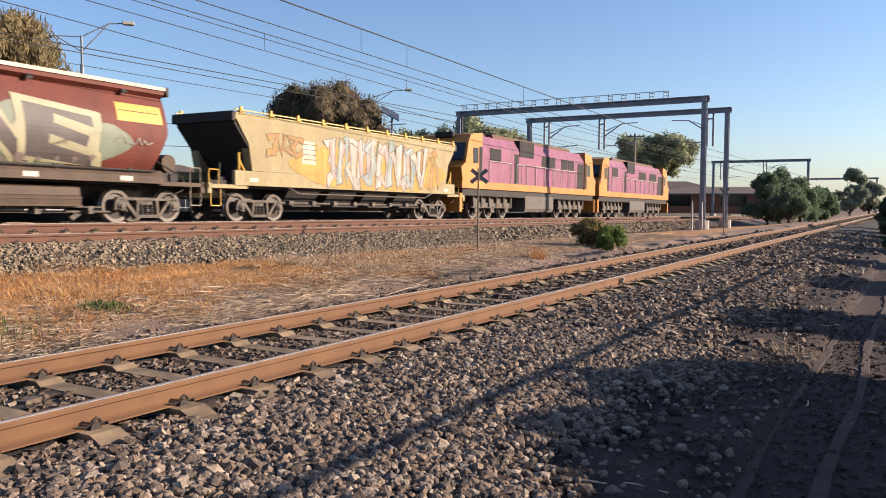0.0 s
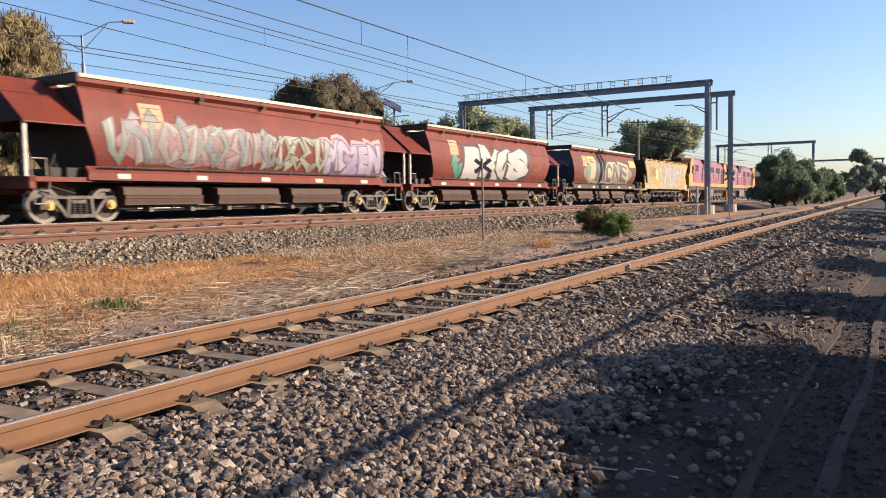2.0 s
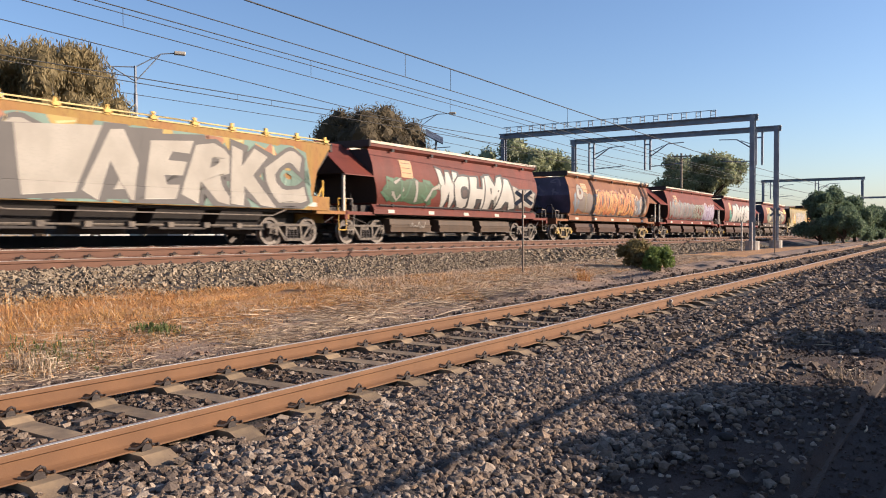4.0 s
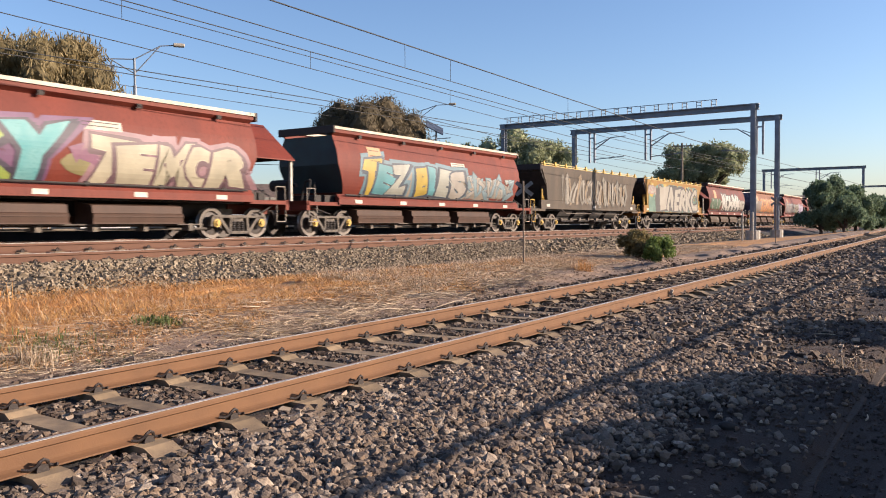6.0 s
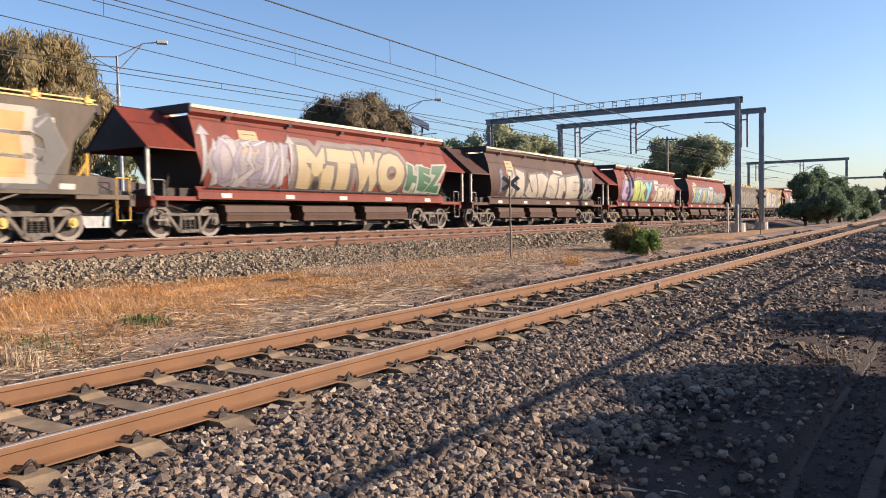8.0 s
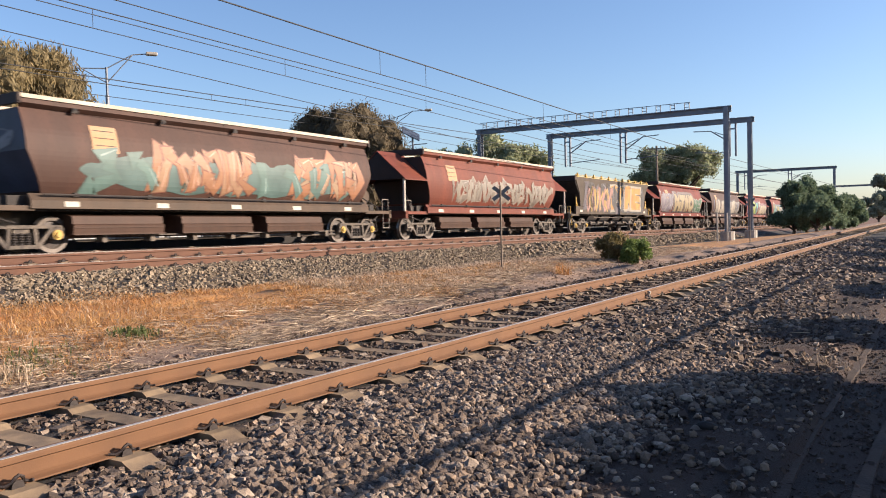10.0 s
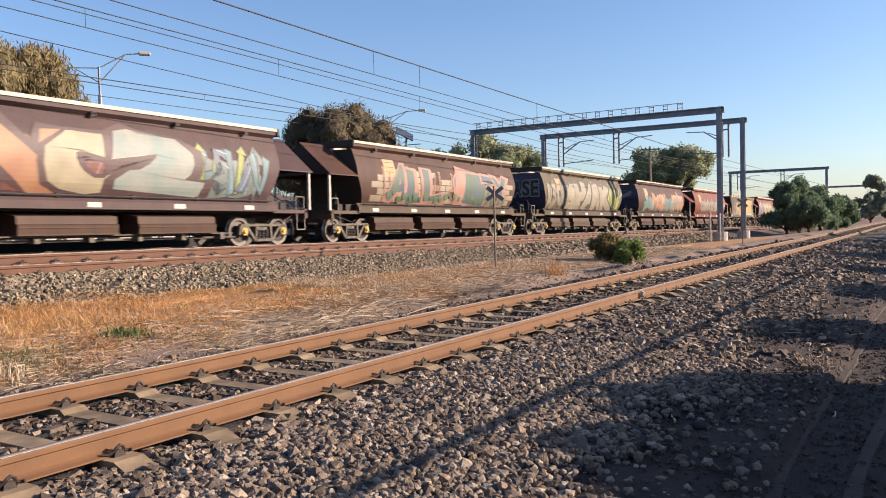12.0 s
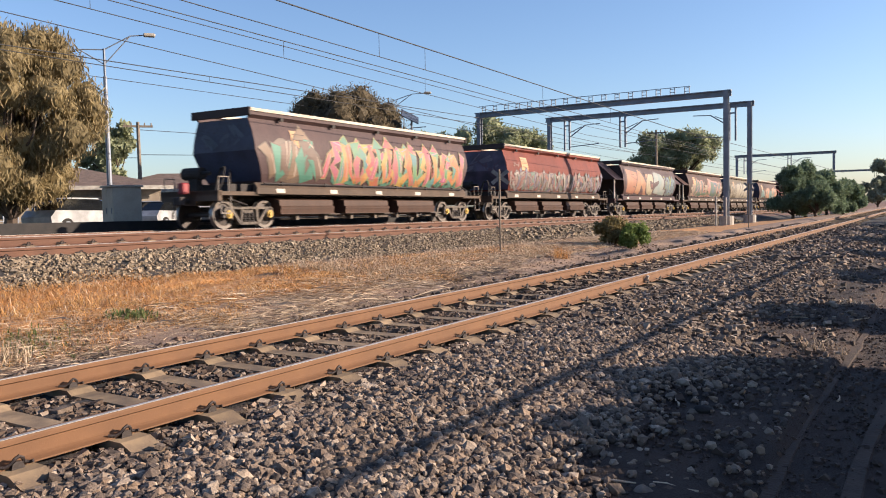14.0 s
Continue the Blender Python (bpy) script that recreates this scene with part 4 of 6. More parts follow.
def awning(thing, s, m):
    bm = bmesh.new()
    a, b = s * 6.6, s * 8.42
    for sx in (1, -1):
        q = [(0.0, 3.72), (sx * 1.42, 2.50), (sx * 1.42, 2.46), (0.0, 3.68)]
        prism(bm, q, *sorted((a, b)))
    hood = part("awning", bm, m, thing, "gabled steel hood over the end deck")
    # gable takes the shade-dark colour of the ends instead of the body coat
    bm = bmesh.new()
    prism(bm, [(-1.36, 2.5), (1.36, 2.5), (0, 3.66)], *sorted((b - s * 0.06, b - s * 0.03)))
    part("gable_sheet", bm, SHADE_SOOT, hood, "gable sheet of the hood, dark with shade and soot")
    for x in (1.3, -1.3):
        bm = bmesh.new()
        box(bm, x - 0.04, x + 0.04, *sorted((b - s * 0.12, b - s * 0.04)), 1.17, 2.5)
        part("awning_post", bm, WHITE, thing, "pale upright post of the hood")

def plate_on(thing, side, y0, y1, z0, z1, m, name, bars=3, label=""):
    bm = bmesh.new()
    lay(bm, [(y0, z0), (y1, z0), (y1, z1), (y0, z1)], [(0, 1, 2, 3)], side, 0.014, 0)
    for i in range(bars):
        z = z1 - (z1 - z0) * (i + 0.7) / (bars + 0.6)
        lay(bm, [(y0 + 0.08, z), (y1 - 0.1, z), (y1 - 0.1, z + 0.02), (y0 + 0.08, z + 0.02)], [(0, 1, 2, 3)], side, 0.019, 1)
    part(name, bm, [m, INK], thing, label)

def round_hopper(body, awn=(False, False), caps=None, label="", end_mat=None, plate=True, frame_mat=None, sill=None):
    """A bogie grain hopper with barrel-shaped sides; 13.5 m long at the top."""
    w = new("grain_wagon")
    tagged(w, label, "rail wagon", "wagons of the grain train")
    H = 6.77
    bm = bmesh.new()
    shell(bm, SIDE_R, H, H - 0.45, 1.47, 0.5)
    part("hopper_body", bm, body, w)
    for s, m in ((-1, end_mat or SHADE_SOOT), (1, SHADE_SOOT)):
        if m:
            bm = bmesh.new()
            n = len(SIDE_R)
            z0, z1 = SIDE_R[0][1], SIDE_R[-1][1]
            pts = []
            for x, z in SIDE_R[1:]:
                h = H - 0.45 + 0.45 * min(1.0, (z - z0) / ((z1 - z0) * 0.5))
                pts.append((x * 0.985, s * (h + 0.006), z))
            rows = [(bm.verts.new(p), bm.verts.new((-p[0], p[1], p[2]))) for p in pts]
            for p, q in zip(rows, rows[1:]):
                bm.faces.new((p[0], q[0], q[1], p[1]))
            part("end_panel", bm, m, w, "end wall of the hopper in sprayed or shade-dark paint")
        # dark bar added over the roof end, with shade put in its colour
        bm = bmesh.new()
        box(bm, -1.325, 1.325, *sorted((s * (H + 0.03), s * (H + 0.13))), 3.58, 3.845, 0.015)
        part("end_lip", bm, SHADE_SOOT, w, "dark lip across the end of the roof, shade in its colour")
    for x in (1, -1):
        bm = bmesh.new()
        prism(bm, [(x * 1.10, 3.5), (x * 1.27, 3.62), (x * 1.27, 3.73), (x * 1.10, 3.73)], -H, H)
        part("top_lip", bm, body, w)
        bm = bmesh.new()
        prism(bm, [(x * 1.02, 3.734), (x * 1.31, 3.734), (x * 1.31, 3.83), (x * 1.02, 3.84)], -H - 0.04, H + 0.04)
        part("roof_edge", bm, CREAM, w, "cream-painted roof edge strip")
        for i in range(5):
            def latch(bm):
                box(bm, x * 1.275 - 0.02, x * 1.275 + 0.03, -0.07, 0.07, 3.5, 3.62)
                tube(bm, (x * 1.28, -0.1, 3.5), (x * 1.28, 0.1, 3.56), 0.02, 5)
            shared("roof_latch", ("latch", x), w, latch, CHASSIS, pose(0, -5.4 + i * 2.7, 0))
        bm = bmesh.new()
        prism(bm, [(x * 1.18, 1.10), (x * 1.36, 1.10), (x * 1.36, 1.30), (x * 1.24, 1.47), (x * 1.18, 1.47)], -H + 0.1, H - 0.1)
        part("side_sill", bm, sill or body, w)
        bm = bmesh.new()
        tube(bm, (x * 1.38, -H + 0.4, 1.44), (x * 1.38, H - 0.4, 1.44), 0.028, 6)
        for i in range(6):
            box(bm, x * 1.34 - 0.03, x * 1.34 + 0.05, -5.5 + i * 2.2 - 0.06, -5.5 + i * 2.2 + 0.06, 1.40, 1.5)
        part("discharge_shaft", bm, CHASSIS, w)
    for i in range(5):
        def refl(bm):
            box(bm, 1.362, 1.368, -0.2, 0.2, 1.15, 1.28)
        shared("reflector_plate", "refl", w, refl, WHITE, pose(0, -5.6 + i * 2.75, 0))
    bm = bmesh.new()
    prism(bm, [(-1.05, 1.05), (1.05, 1.05), (1.05, 1.42), (-1.05, 1.42)], -H - 0.3, H + 0.3)
    box(bm, -0.25, 0.25, -6.6, 6.6, 0.65, 1.05)
    part("underframe", bm, CHASSIS, w)
    for i in range(3):
        def chute(bm):
            for x in (1, -1):
                prism(bm, [(x * 0.5, 1.04), (x * 1.22, 0.92), (x * 1.24, 0.72), (x * 1.30, 0.70), (x * 1.27, 0.46), (x * 0.45, 0.36)], -1.38, 1.38)
                box(bm, *sorted((x * 1.27, x * 1.31)), -1.38, 1.38, 0.62, 0.65)
                box(bm, *sorted((x * 1.27, x * 1.31)), -1.4, 1.4, 0.44, 0.475)
        shared("discharge_chute", ("chute", body.name), w, chute, GRIME if sill else CHUTE, pose(0, -4.15 + i * 3.42, 0))
    bm = bmesh.new()
    tube(bm, (0.9, -5.2, 0.3), (0.9, 5.2, 0.3), 0.035, 6)
    tube(bm, (1.1, -4.6, 0.42), (1.1, 4.9, 0.42), 0.022, 5)
    for i in range(7):
        box(bm, 0.82, 1.12, -4.6 + i * 1.5, -4.45 + i * 1.5, 0.24, 0.45)
    part("brake_rigging", bm, BOGIE, w)
    for s, a in zip((-1, 1), awn):
        end_gear(w, s, body if sill is None else sill, RAILGREY, tank=(s > 0 and not a), cylinder=(s < 0 and end_mat is not None))
        if a:
            awning(w, s, body)
    bogie(w, -6.72, caps, frame_mat)
    bogie(w, 6.35, caps, frame_mat)
    if plate:
        plate_on(w, SIDE_R, -5.02, -4.25, 2.55, 3.24, PLATE, "data_plate", 3, "faded orange notice plate with printed lines")
    return w

def flat_hopper(body, label, caps=None, top=YELLOW, sill=None):
    """A slope-ended hopper with plain sides, yellow railing along the top; 14.2 m long."""
    w = new("grain_wagon")
    tagged(w, label, "rail wagon", "wagons of the grain train")
    H = 7.15
    sp = [(1.28, 1.62), (1.315, 1.66), (1.32, 3.05), (1.36, 3.25)]
    bm = bmesh.new()
    for x in (1, -1):
        side = [(-H + 0.05, 3.25), (H - 0.05, 3.25), (H - 0.62, 2.5), (H - 0.8, 1.64), (-H + 0.8, 1.64), (-H + 0.62, 2.5)]
        vs = [bm.verts.new((x * (1.315 + 0.045 * (z - 1.64) / 1.61), y, z)) for y, z in side]
        vi = [bm.verts.new((x * 1.0, y, z)) for y, z in side]
        bm.faces.new(vs)
        bm.faces.new(vi[::-1])
        for i in range(6):
            bm.faces.new((vs[i], vs[(i + 1) % 6], vi[(i + 1) % 6], vi[i]))
    part("hopper_side", bm, body, w)
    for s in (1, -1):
        # end sheets take the dark underframe colour, not the body coat
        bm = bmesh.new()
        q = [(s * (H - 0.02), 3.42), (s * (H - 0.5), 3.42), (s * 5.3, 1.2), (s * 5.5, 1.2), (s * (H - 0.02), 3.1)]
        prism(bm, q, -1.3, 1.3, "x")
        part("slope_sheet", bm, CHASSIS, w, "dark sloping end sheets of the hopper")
        # added cap covers the body-coloured deck end in the same shade-dark colour
        bm = bmesh.new()
        box(bm, -1.36, 1.36, *sorted((s * (H + 0.005), s * (H + 0.14))), 3.18, 3.49, 0.015)
        part("end_lip", bm, SHADE_SOOT, w, "dark lip across the end of the hopper top, shade in colour")
    bm = bmesh.new()
    prism(bm, [(-1.36, 3.25), (1.36, 3.25), (1.36, 3.42), (1.30, 3.47), (-1.30, 3.47), (-1.36, 3.42)], -H, H)
    part("top_deck", bm, body, w)
    for x in (1, -1):
        bm = bmesh.new()
        prism(bm, [(x * 1.2, 1.16), (x * 1.34, 1.16), (x * 1.34, 1.63), (x * 1.2, 1.63)], -H, H)
        part("side_sill", bm, sill or body, w)
        bm = bmesh.new()
        box(bm, *sorted((x * 1.365, x * 1.385)), -H, H, 3.42, 3.46)
        box(bm, *sorted((x * 1.30, x * 1.34)), -H, H, 3.53, 3.57)
        part("top_railing", bm, PALEY, w)
        for i in range(11):
            def post(bm):
                box(bm, x * 1.35 - 0.03, x * 1.35 + 0.04, -0.05, 0.05, 3.4, 3.66)
                box(bm, x * 1.35 - 0.08, x * 1.35 + 0.08, -0.11, 0.11, 3.45, 3.52)
            shared("railing_post", ("rpost", x), w, post, top, pose(0, -6.9 + i * 1.38, 0))
    bm = bmesh.new()
    prism(bm, [(-1.1, 1.08), (1.1, 1.08), (1.1, 1.3), (-1.1, 1.3)], -8.0, 8.0)
    box(bm, -0.25, 0.25, -8, 8, 0.7, 1.1)
    part("underframe", bm, CHASSIS, w)
    for i in range(4):
        def chute(bm):
            prism(bm, [(-1.1, 1.1), (1.1, 1.1), (0.55, 0.36), (-0.55, 0.36)], -0.85, 0.85)
            box(bm, 0.55, 1.15, -0.8, 0.8, 0.5, 0.56)
        shared("discharge_chute", "chute_y", w, chute, CHASSIS, pose(0, -3.45 + i * 2.3, 0))
    bm = bmesh.new()
    tube(bm, (1.05, -4.8, 0.62), (1.05, 4.8, 0.62), 0.035, 6)
    for i in range(8):
        box(bm, 1.0, 1.2, -4.4 + i * 1.25, -4.2 + i * 1.25, 0.55, 0.7)
    tube(bm, (1.3, -4.0, 0.95), (1.3, 4.5, 0.95), 0.025, 5)
    tube(bm, (1.3, -4.0, 0.95), (1.3, -4.6, 1.16), 0.025, 5)
    tube(bm, (1.3, 4.5, 0.95), (1.3, 5.1, 1.16), 0.025, 5)
    part("brake_rigging", bm, BOGIE, w)
    for i in (-1, 0, 1):
        def refl(bm):
            box(bm, 1.342, 1.348, -0.2, 0.2, 1.28, 1.42)
        shared("reflector_plate", "refl_y", w, refl, WHITE, pose(0, i * 6.3, 0))
    for s in (-1, 1):
        end_gear(w, s, sill or body, top)
        bm = bmesh.new()
        tube(bm, (1.25, s * 6.9, 1.2), (1.25, s * 6.9, 2.2), 0.045, 6)
        tube(bm, (1.25, s * 6.9, 2.0), (1.25, s * 6.45, 1.3), 0.035, 6)
        part("end_brace", bm, top, w, "yellow diagonal end brace")
    bogie(w, -5.7, caps)
    bogie(w, 5.7, caps)
    return w
FLAT_LO = 1.17

def locomotive(label):
    """A two-cab diesel: magenta hood, orange cabs and sill, three-axle bogies; 19.7 m long."""
    w = new("diesel_locomotive")
    tagged(w, label, "locomotive", "pair of locomotives")
    bm = bmesh.new()
    prism(bm, [(-1.40, 1.5), (1.40, 1.5), (1.40, 1.86), (-1.40, 1.86)], -9.6, 9.6)
    part("frame_sill", bm, ORANGE, w, "orange frame sill stripe")
    bm = bmesh.new()
    prism(bm, [(-1.3, 1.15), (1.3, 1.15), (1.3, 1.498), (-1.3, 1.498)], -9.4, 9.4)
    part("underframe", bm, CHASSIS, w)
    bm = bmesh.new()
    prism(bm, [(-1.32, 1.86), (1.32, 1.86), (1.32, 3.7), (1.05, 4.2), (-1.05, 4.2), (-1.32, 3.7)], -7.5, 7.5)
    part("engine_hood", bm, PURPLE, w, "faded magenta engine hood")
    for s in (1, -1):
        bm = bmesh.new()
        q = [(s * 7.5, 1.86), (s * 9.55, 1.86), (s * 9.7, 2.5), (s * 9.25, 2.75), (s * 8.95, 3.85), (s * 8.7, 4.15), (s * 7.5, 4.3)]
        prism(bm, q, -1.40, 1.40, "x")
        c = part("cab", bm, ORANGE, w, "orange driver's cab")
        bm = bmesh.new()
        box(bm, 1.402, 1.41, *sorted((s * 7.95, s * 8.5)), 2.75, 3.5)
        part("side_window", bm, GLASS, c)
        bm = bmesh.new()
        for x in (-1.25, 0.08):
            y0, y1 = s * 9.22, s * 8.99
            vs = [bm.verts.new(p) for p in ((x, y0 + s * 0.03, 2.85), (x + 1.17, y0 + s * 0.03, 2.85), (x + 1.17, y1 + s * 0.03, 3.72), (x, y1 + s * 0.03, 3.72))]
            bm.faces.new(vs)
        part("windscreen", bm, GLASS, c)
        bm = bmesh.new()
        box(bm, -0.5, 0.5, *sorted((s * 8.6, s * 8.98)), 4.0, 4.28, 0.04)
        part("headlight_box", bm, BLACK, c)
        bm = bmesh.new()
        box(bm, 1.395, 1.408, *sorted((s * 7.52, s * 7.85)), 1.9, 3.6)
        part("cab_door", bm, BLACK, c)
        bm = bmesh.new()
        box(bm, -1.35, 1.35, *sorted((s * 9.5, s * 9.75)), 0.35, 1.25)
        part("pilot", bm, ORANGE, w, "orange end plate with steps")
        bm = bmesh.new()
        tube(bm, (0, s * 9.7, 0.88), (0, s * 10.1, 0.88), 0.08, 8)
        box(bm, -0.15, 0.15, *sorted((s * 9.95, s * 10.15)), 0.74, 1.02, 0.03)
        part("coupler", bm, CHASSIS, w)
    # flat black panels; 0.3 to 2.4 paints the dark of a slanted recess
    for y0, y1 in ((-6.5, -5.2), (0.3, 2.4), (3.4, 4.45), (4.55, 5.6)):
        bm = bmesh.new()
        box(bm, 1.322, 1.335, y0, y1, 3.0, 3.62)
        part("radiator_grille", bm, BLACK, w)
    bm = bmesh.new()
    box(bm, 0.95, 1.36, -2.9, -0.9, 3.4, 4.28, 0.03)
    part("air_intake", bm, BLACK, w)
    bm = bmesh.new()
    prism(bm, [(-1.0, 4.2), (1.0, 4.2), (0.9, 4.42), (-0.9, 4.42)], -5.5, 5.8)
    box(bm, -0.6, 0.6, -6.6, -5.7, 4.2, 4.4)
    part("roof_hatch", bm, RUST_DARK, w, "rust-brown roof hatches")
    # black door, and at 6.3 the shade of a doorway recess painted flat
    for y0, y1 in ((-3.5, -2.95), (6.3, 7.4)):
        bm = bmesh.new()
        box(bm, 1.322, 1.33, y0, y1, 1.9, 3.5)
        part("hood_door", bm, BLACK, w)
    for y in (-2.6, -0.6, 0.8, 2.2, 3.6, 5.0, 6.2):
        bm = bmesh.new()
        box(bm, 1.322, 1.328, y, y + 0.025, 1.95, 2.95)
        part("door_seam", bm, BLACK, w)
    for a, b in ((-6.6, -4.0), (-3.3, 5.9)):
        bm = bmesh.new()
        for i in range(int((b - a) / 1.3) + 1):
            y = a + (b - a) * i / int((b - a) / 1.3)
            tube(bm, (1.38, y, 1.86), (1.38, y, 2.95), 0.02, 5)
        tube(bm, (1.38, a, 2.95), (1.38, b, 2.95), 0.022, 5)
        part("hand_rail", bm, WHITE, w, "white side hand rail")
    bm = bmesh.new()
    prism(bm, [(-1.25, 0.35), (1.25, 0.35), (1.32, 0.55), (1.32, 1.25), (-1.32, 1.25), (-1.32, 0.55)], -2.0, 2.2)
    part("fuel_tank", bm, TANKM, w)
    for y in (-5.7, 5.7):
        def lb(bm):
            for sx in (1, -1):
                x0, x1 = sorted((sx * 0.95, sx * 1.1))
                prism(bm, [(-2.35, 0.55), (2.35, 0.55), (2.2, 0.82), (-2.2, 0.82)], x0, x1, "x")
                for dy in (-1.75, 0, 1.75):
                    box(bm, x0, x1, dy - 0.22, dy + 0.22, 0.3, 0.62, 0.03)
                    for e in (-0.45, 0.45):
                        tube(bm, (sx * 1.08, dy + e, 0.6), (sx * 1.08, dy + e, 1.1), 0.10, 8)
            box(bm, -1, 1, -2.0, 2.0, 0.7, 1.2)
        b = shared("bogie", "locobogie", w, lb, BOGIE, pose(0, y, 0))
        for dy in (-1.75, 0, 1.75):
            WHEELS.append((shared("wheelset", "wheelset", b, wheel_mesh, [WHEEL, TREAD, RIMF], pose(0, dy, 0.46)), dy))
    return w

# ---------------------------------------------------------------- the train
def coat(name, c, c2=None, c3=None):
    c, c2 = tuple(0.68 * v for v in c), (tuple(0.68 * v for v in c2) if c2 else None)
    m = mat(name, c, c2 or tuple(0.78 * v for v in c), 0.62, 0, 0.7, 16, 0.06, c3=c3 or tuple(0.58 * v for v in c), stretch=(1, 1.7, 0.3))
    m.node_tree.nodes["Principled BSDF"].inputs["Specular IOR Level"].default_value = 0.22
    return m
RED = coat("faded_red_wagon_paint", (0.28, 0.058, 0.033), (0.21, 0.047, 0.03))
MAROON = coat("dull_maroon_wagon_paint", (0.245, 0.058, 0.038), (0.18, 0.05, 0.035))
BROWN = coat("brown_wagon_paint", (0.14, 0.07, 0.05), (0.10, 0.055, 0.042))
RUSTY = coat("rusty_red_wagon_paint", (0.30, 0.085, 0.05), (0.22, 0.07, 0.045))
TAN = coat("dusty_tan_wagon_paint", (0.20, 0.155, 0.10), (0.16, 0.12, 0.08))
OCHRE = coat("orange_ochre_wagon_paint", (0.36, 0.15, 0.06), (0.28, 0.11, 0.05))
CREAMY = coat("dirty_cream_wagon_paint", (0.60, 0.50, 0.27), (0.50, 0.40, 0.21))
DARKG = coat("dark_grey_brown_wagon_paint", (0.16, 0.12, 0.085), (0.11, 0.085, 0.065))
SUNSET = coat("orange_sprayed_wagon_side", (0.42, 0.18, 0.05), (0.42, 0.26, 0.05))
PLUM = coat("dark_plum_wagon_paint", (0.14, 0.085, 0.08), (0.11, 0.07, 0.07))
CHUTE = coat("grimy_red_brown_chute", (0.125, 0.066, 0.043), (0.09, 0.05, 0.035))
GRIME = coat("brown_grime_sill", (0.16, 0.105, 0.07), (0.11, 0.078, 0.055))
# rear ends face away from the sun; shade and soot are in this colour
SHADE_SOOT = mat("shade_and_soot_end_paint", (0.045, 0.026, 0.022), (0.03, 0.02, 0.018), 0.75, 0, 2, 30, 0.1)
NAVY = mat("navy_sprayed_end", (0.03, 0.035, 0.07), (0.05, 0.06, 0.11), 0.6, 0, 1.5, 12, 0.02)
VIOLET = mat("violet_sprayed_end", (0.12, 0.10, 0.17), (0.05, 0.045, 0.075), 0.6, 0, 1.5, 12, 0.02)
TEAL = mat("teal_black_end", (0.025, 0.05, 0.055), (0.02, 0.03, 0.035), 0.6, 0, 1.5, 12, 0.02)
SILVER, INKC, PALE, SAGE = (0.46, 0.42, 0.38), (0.05, 0.045, 0.045), (0.52, 0.47, 0.40), (0.30, 0.35, 0.24)

def wagon_01():
    w = flat_hopper(CREAMY, "cream hopper wagon with orange and white graffiti, yellow railings")
    wild(w, SIDE_Y, -4.6, 6.3, 1.25, 2.75, [(0.85, 0.5, 0.05)], (0.8, 0.46, 0.05), (0.85, 0.50, 0.05), 3, 3, lo=FLAT_LO, w=0.1)
    wild(w, SIDE_Y, -2.4, 4.2, 1.25, 3.1, [(0.74, 0.68, 0.58), (0.66, 0.52, 0.46), (0.48, 0.56, 0.52), (0.78, 0.70, 0.58)], (0.2, 0.13, 0.12), None, 4, 17, lo=FLAT_LO, w=0.17)
    wild(w, SIDE_Y, 4.2, 5.7, 1.3, 2.9, [(0.66, 0.33, 0.06), (0.62, 0.4, 0.08)], (0.35, 0.2, 0.06), None, 5, 4, lo=FLAT_LO)
    wild(w, SIDE_Y, -5.6, -4.0, 2.2, 2.9, [(0.66, 0.33, 0.06)], (0.3, 0.18, 0.06), None, 6, 4, 0.07, lo=FLAT_LO)
    plate_on(w, SIDE_Y, -3.9, -3.0, 2.0, 2.8, CREAM, "data_plate", 4)
    return w
def wagon_02():
    w = round_hopper(MAROON, (False, False), None, "maroon grain hopper with green and grey graffiti", NAVY, sill=GRIME)
    wild(w, SIDE_R, -5.0, 5.6, 1.4, 2.95, [SAGE], SAGE, SAGE, 11, 2, 0.1)
    letters(w, SIDE_R, "ZIONE", -3.6, 4.2, 1.55, 2.85, [((0.10, 0.075, 0.07), (0.16, 0.12, 0.11))], (0.66, 0.60, 0.36), None, 12, fat=0.035)
    dots(w, SIDE_R, -4.2, 4.6, 1.62, 0.11, (0.40, 0.30, 0.26), 18)
    scrawl(w, SIDE_R, 5.0, 6.3, 2.1, 2.4, PALE, 13)
    end_scrawl(w, [(0.14, 0.2, 0.34), (0.3, 0.3, 0.34)], 9)
    for y in (-4.1, 5.1):
        plate_on(w, SIDE_R, y, y + 1.5, 2.75, 3.25, YELLOW, "yellow_notice", 1)
    return w
def wagon_03():
    w = round_hopper(RED, (True, True), YCAP, "red grain hopper with large silver graffiti, hooded ends")
    wild(w, SIDE_R, -4.6, 3.6, 1.5, 2.2, [(0.10, 0.42, 0.32)], (0.10, 0.42, 0.32), None, 14, 9, 0.22)
    wild(w, SIDE_R, -3.9, 3.4, 1.55, 2.4, [(0.62, 0.22, 0.06)], (0.3, 0.1, 0.05), None, 15, 4, 0.06)
    letters(w, SIDE_R, "BMGS", -3.4, 3.2, 1.5, 2.95, [((0.70, 0.66, 0.6), (0.58, 0.55, 0.5))], INKC, None, 16, fat=0.085)
    scrawl(w, SIDE_R, 3.7, 5.4, 1.9, 2.3, (0.55, 0.25, 0.18), 17)
    return w
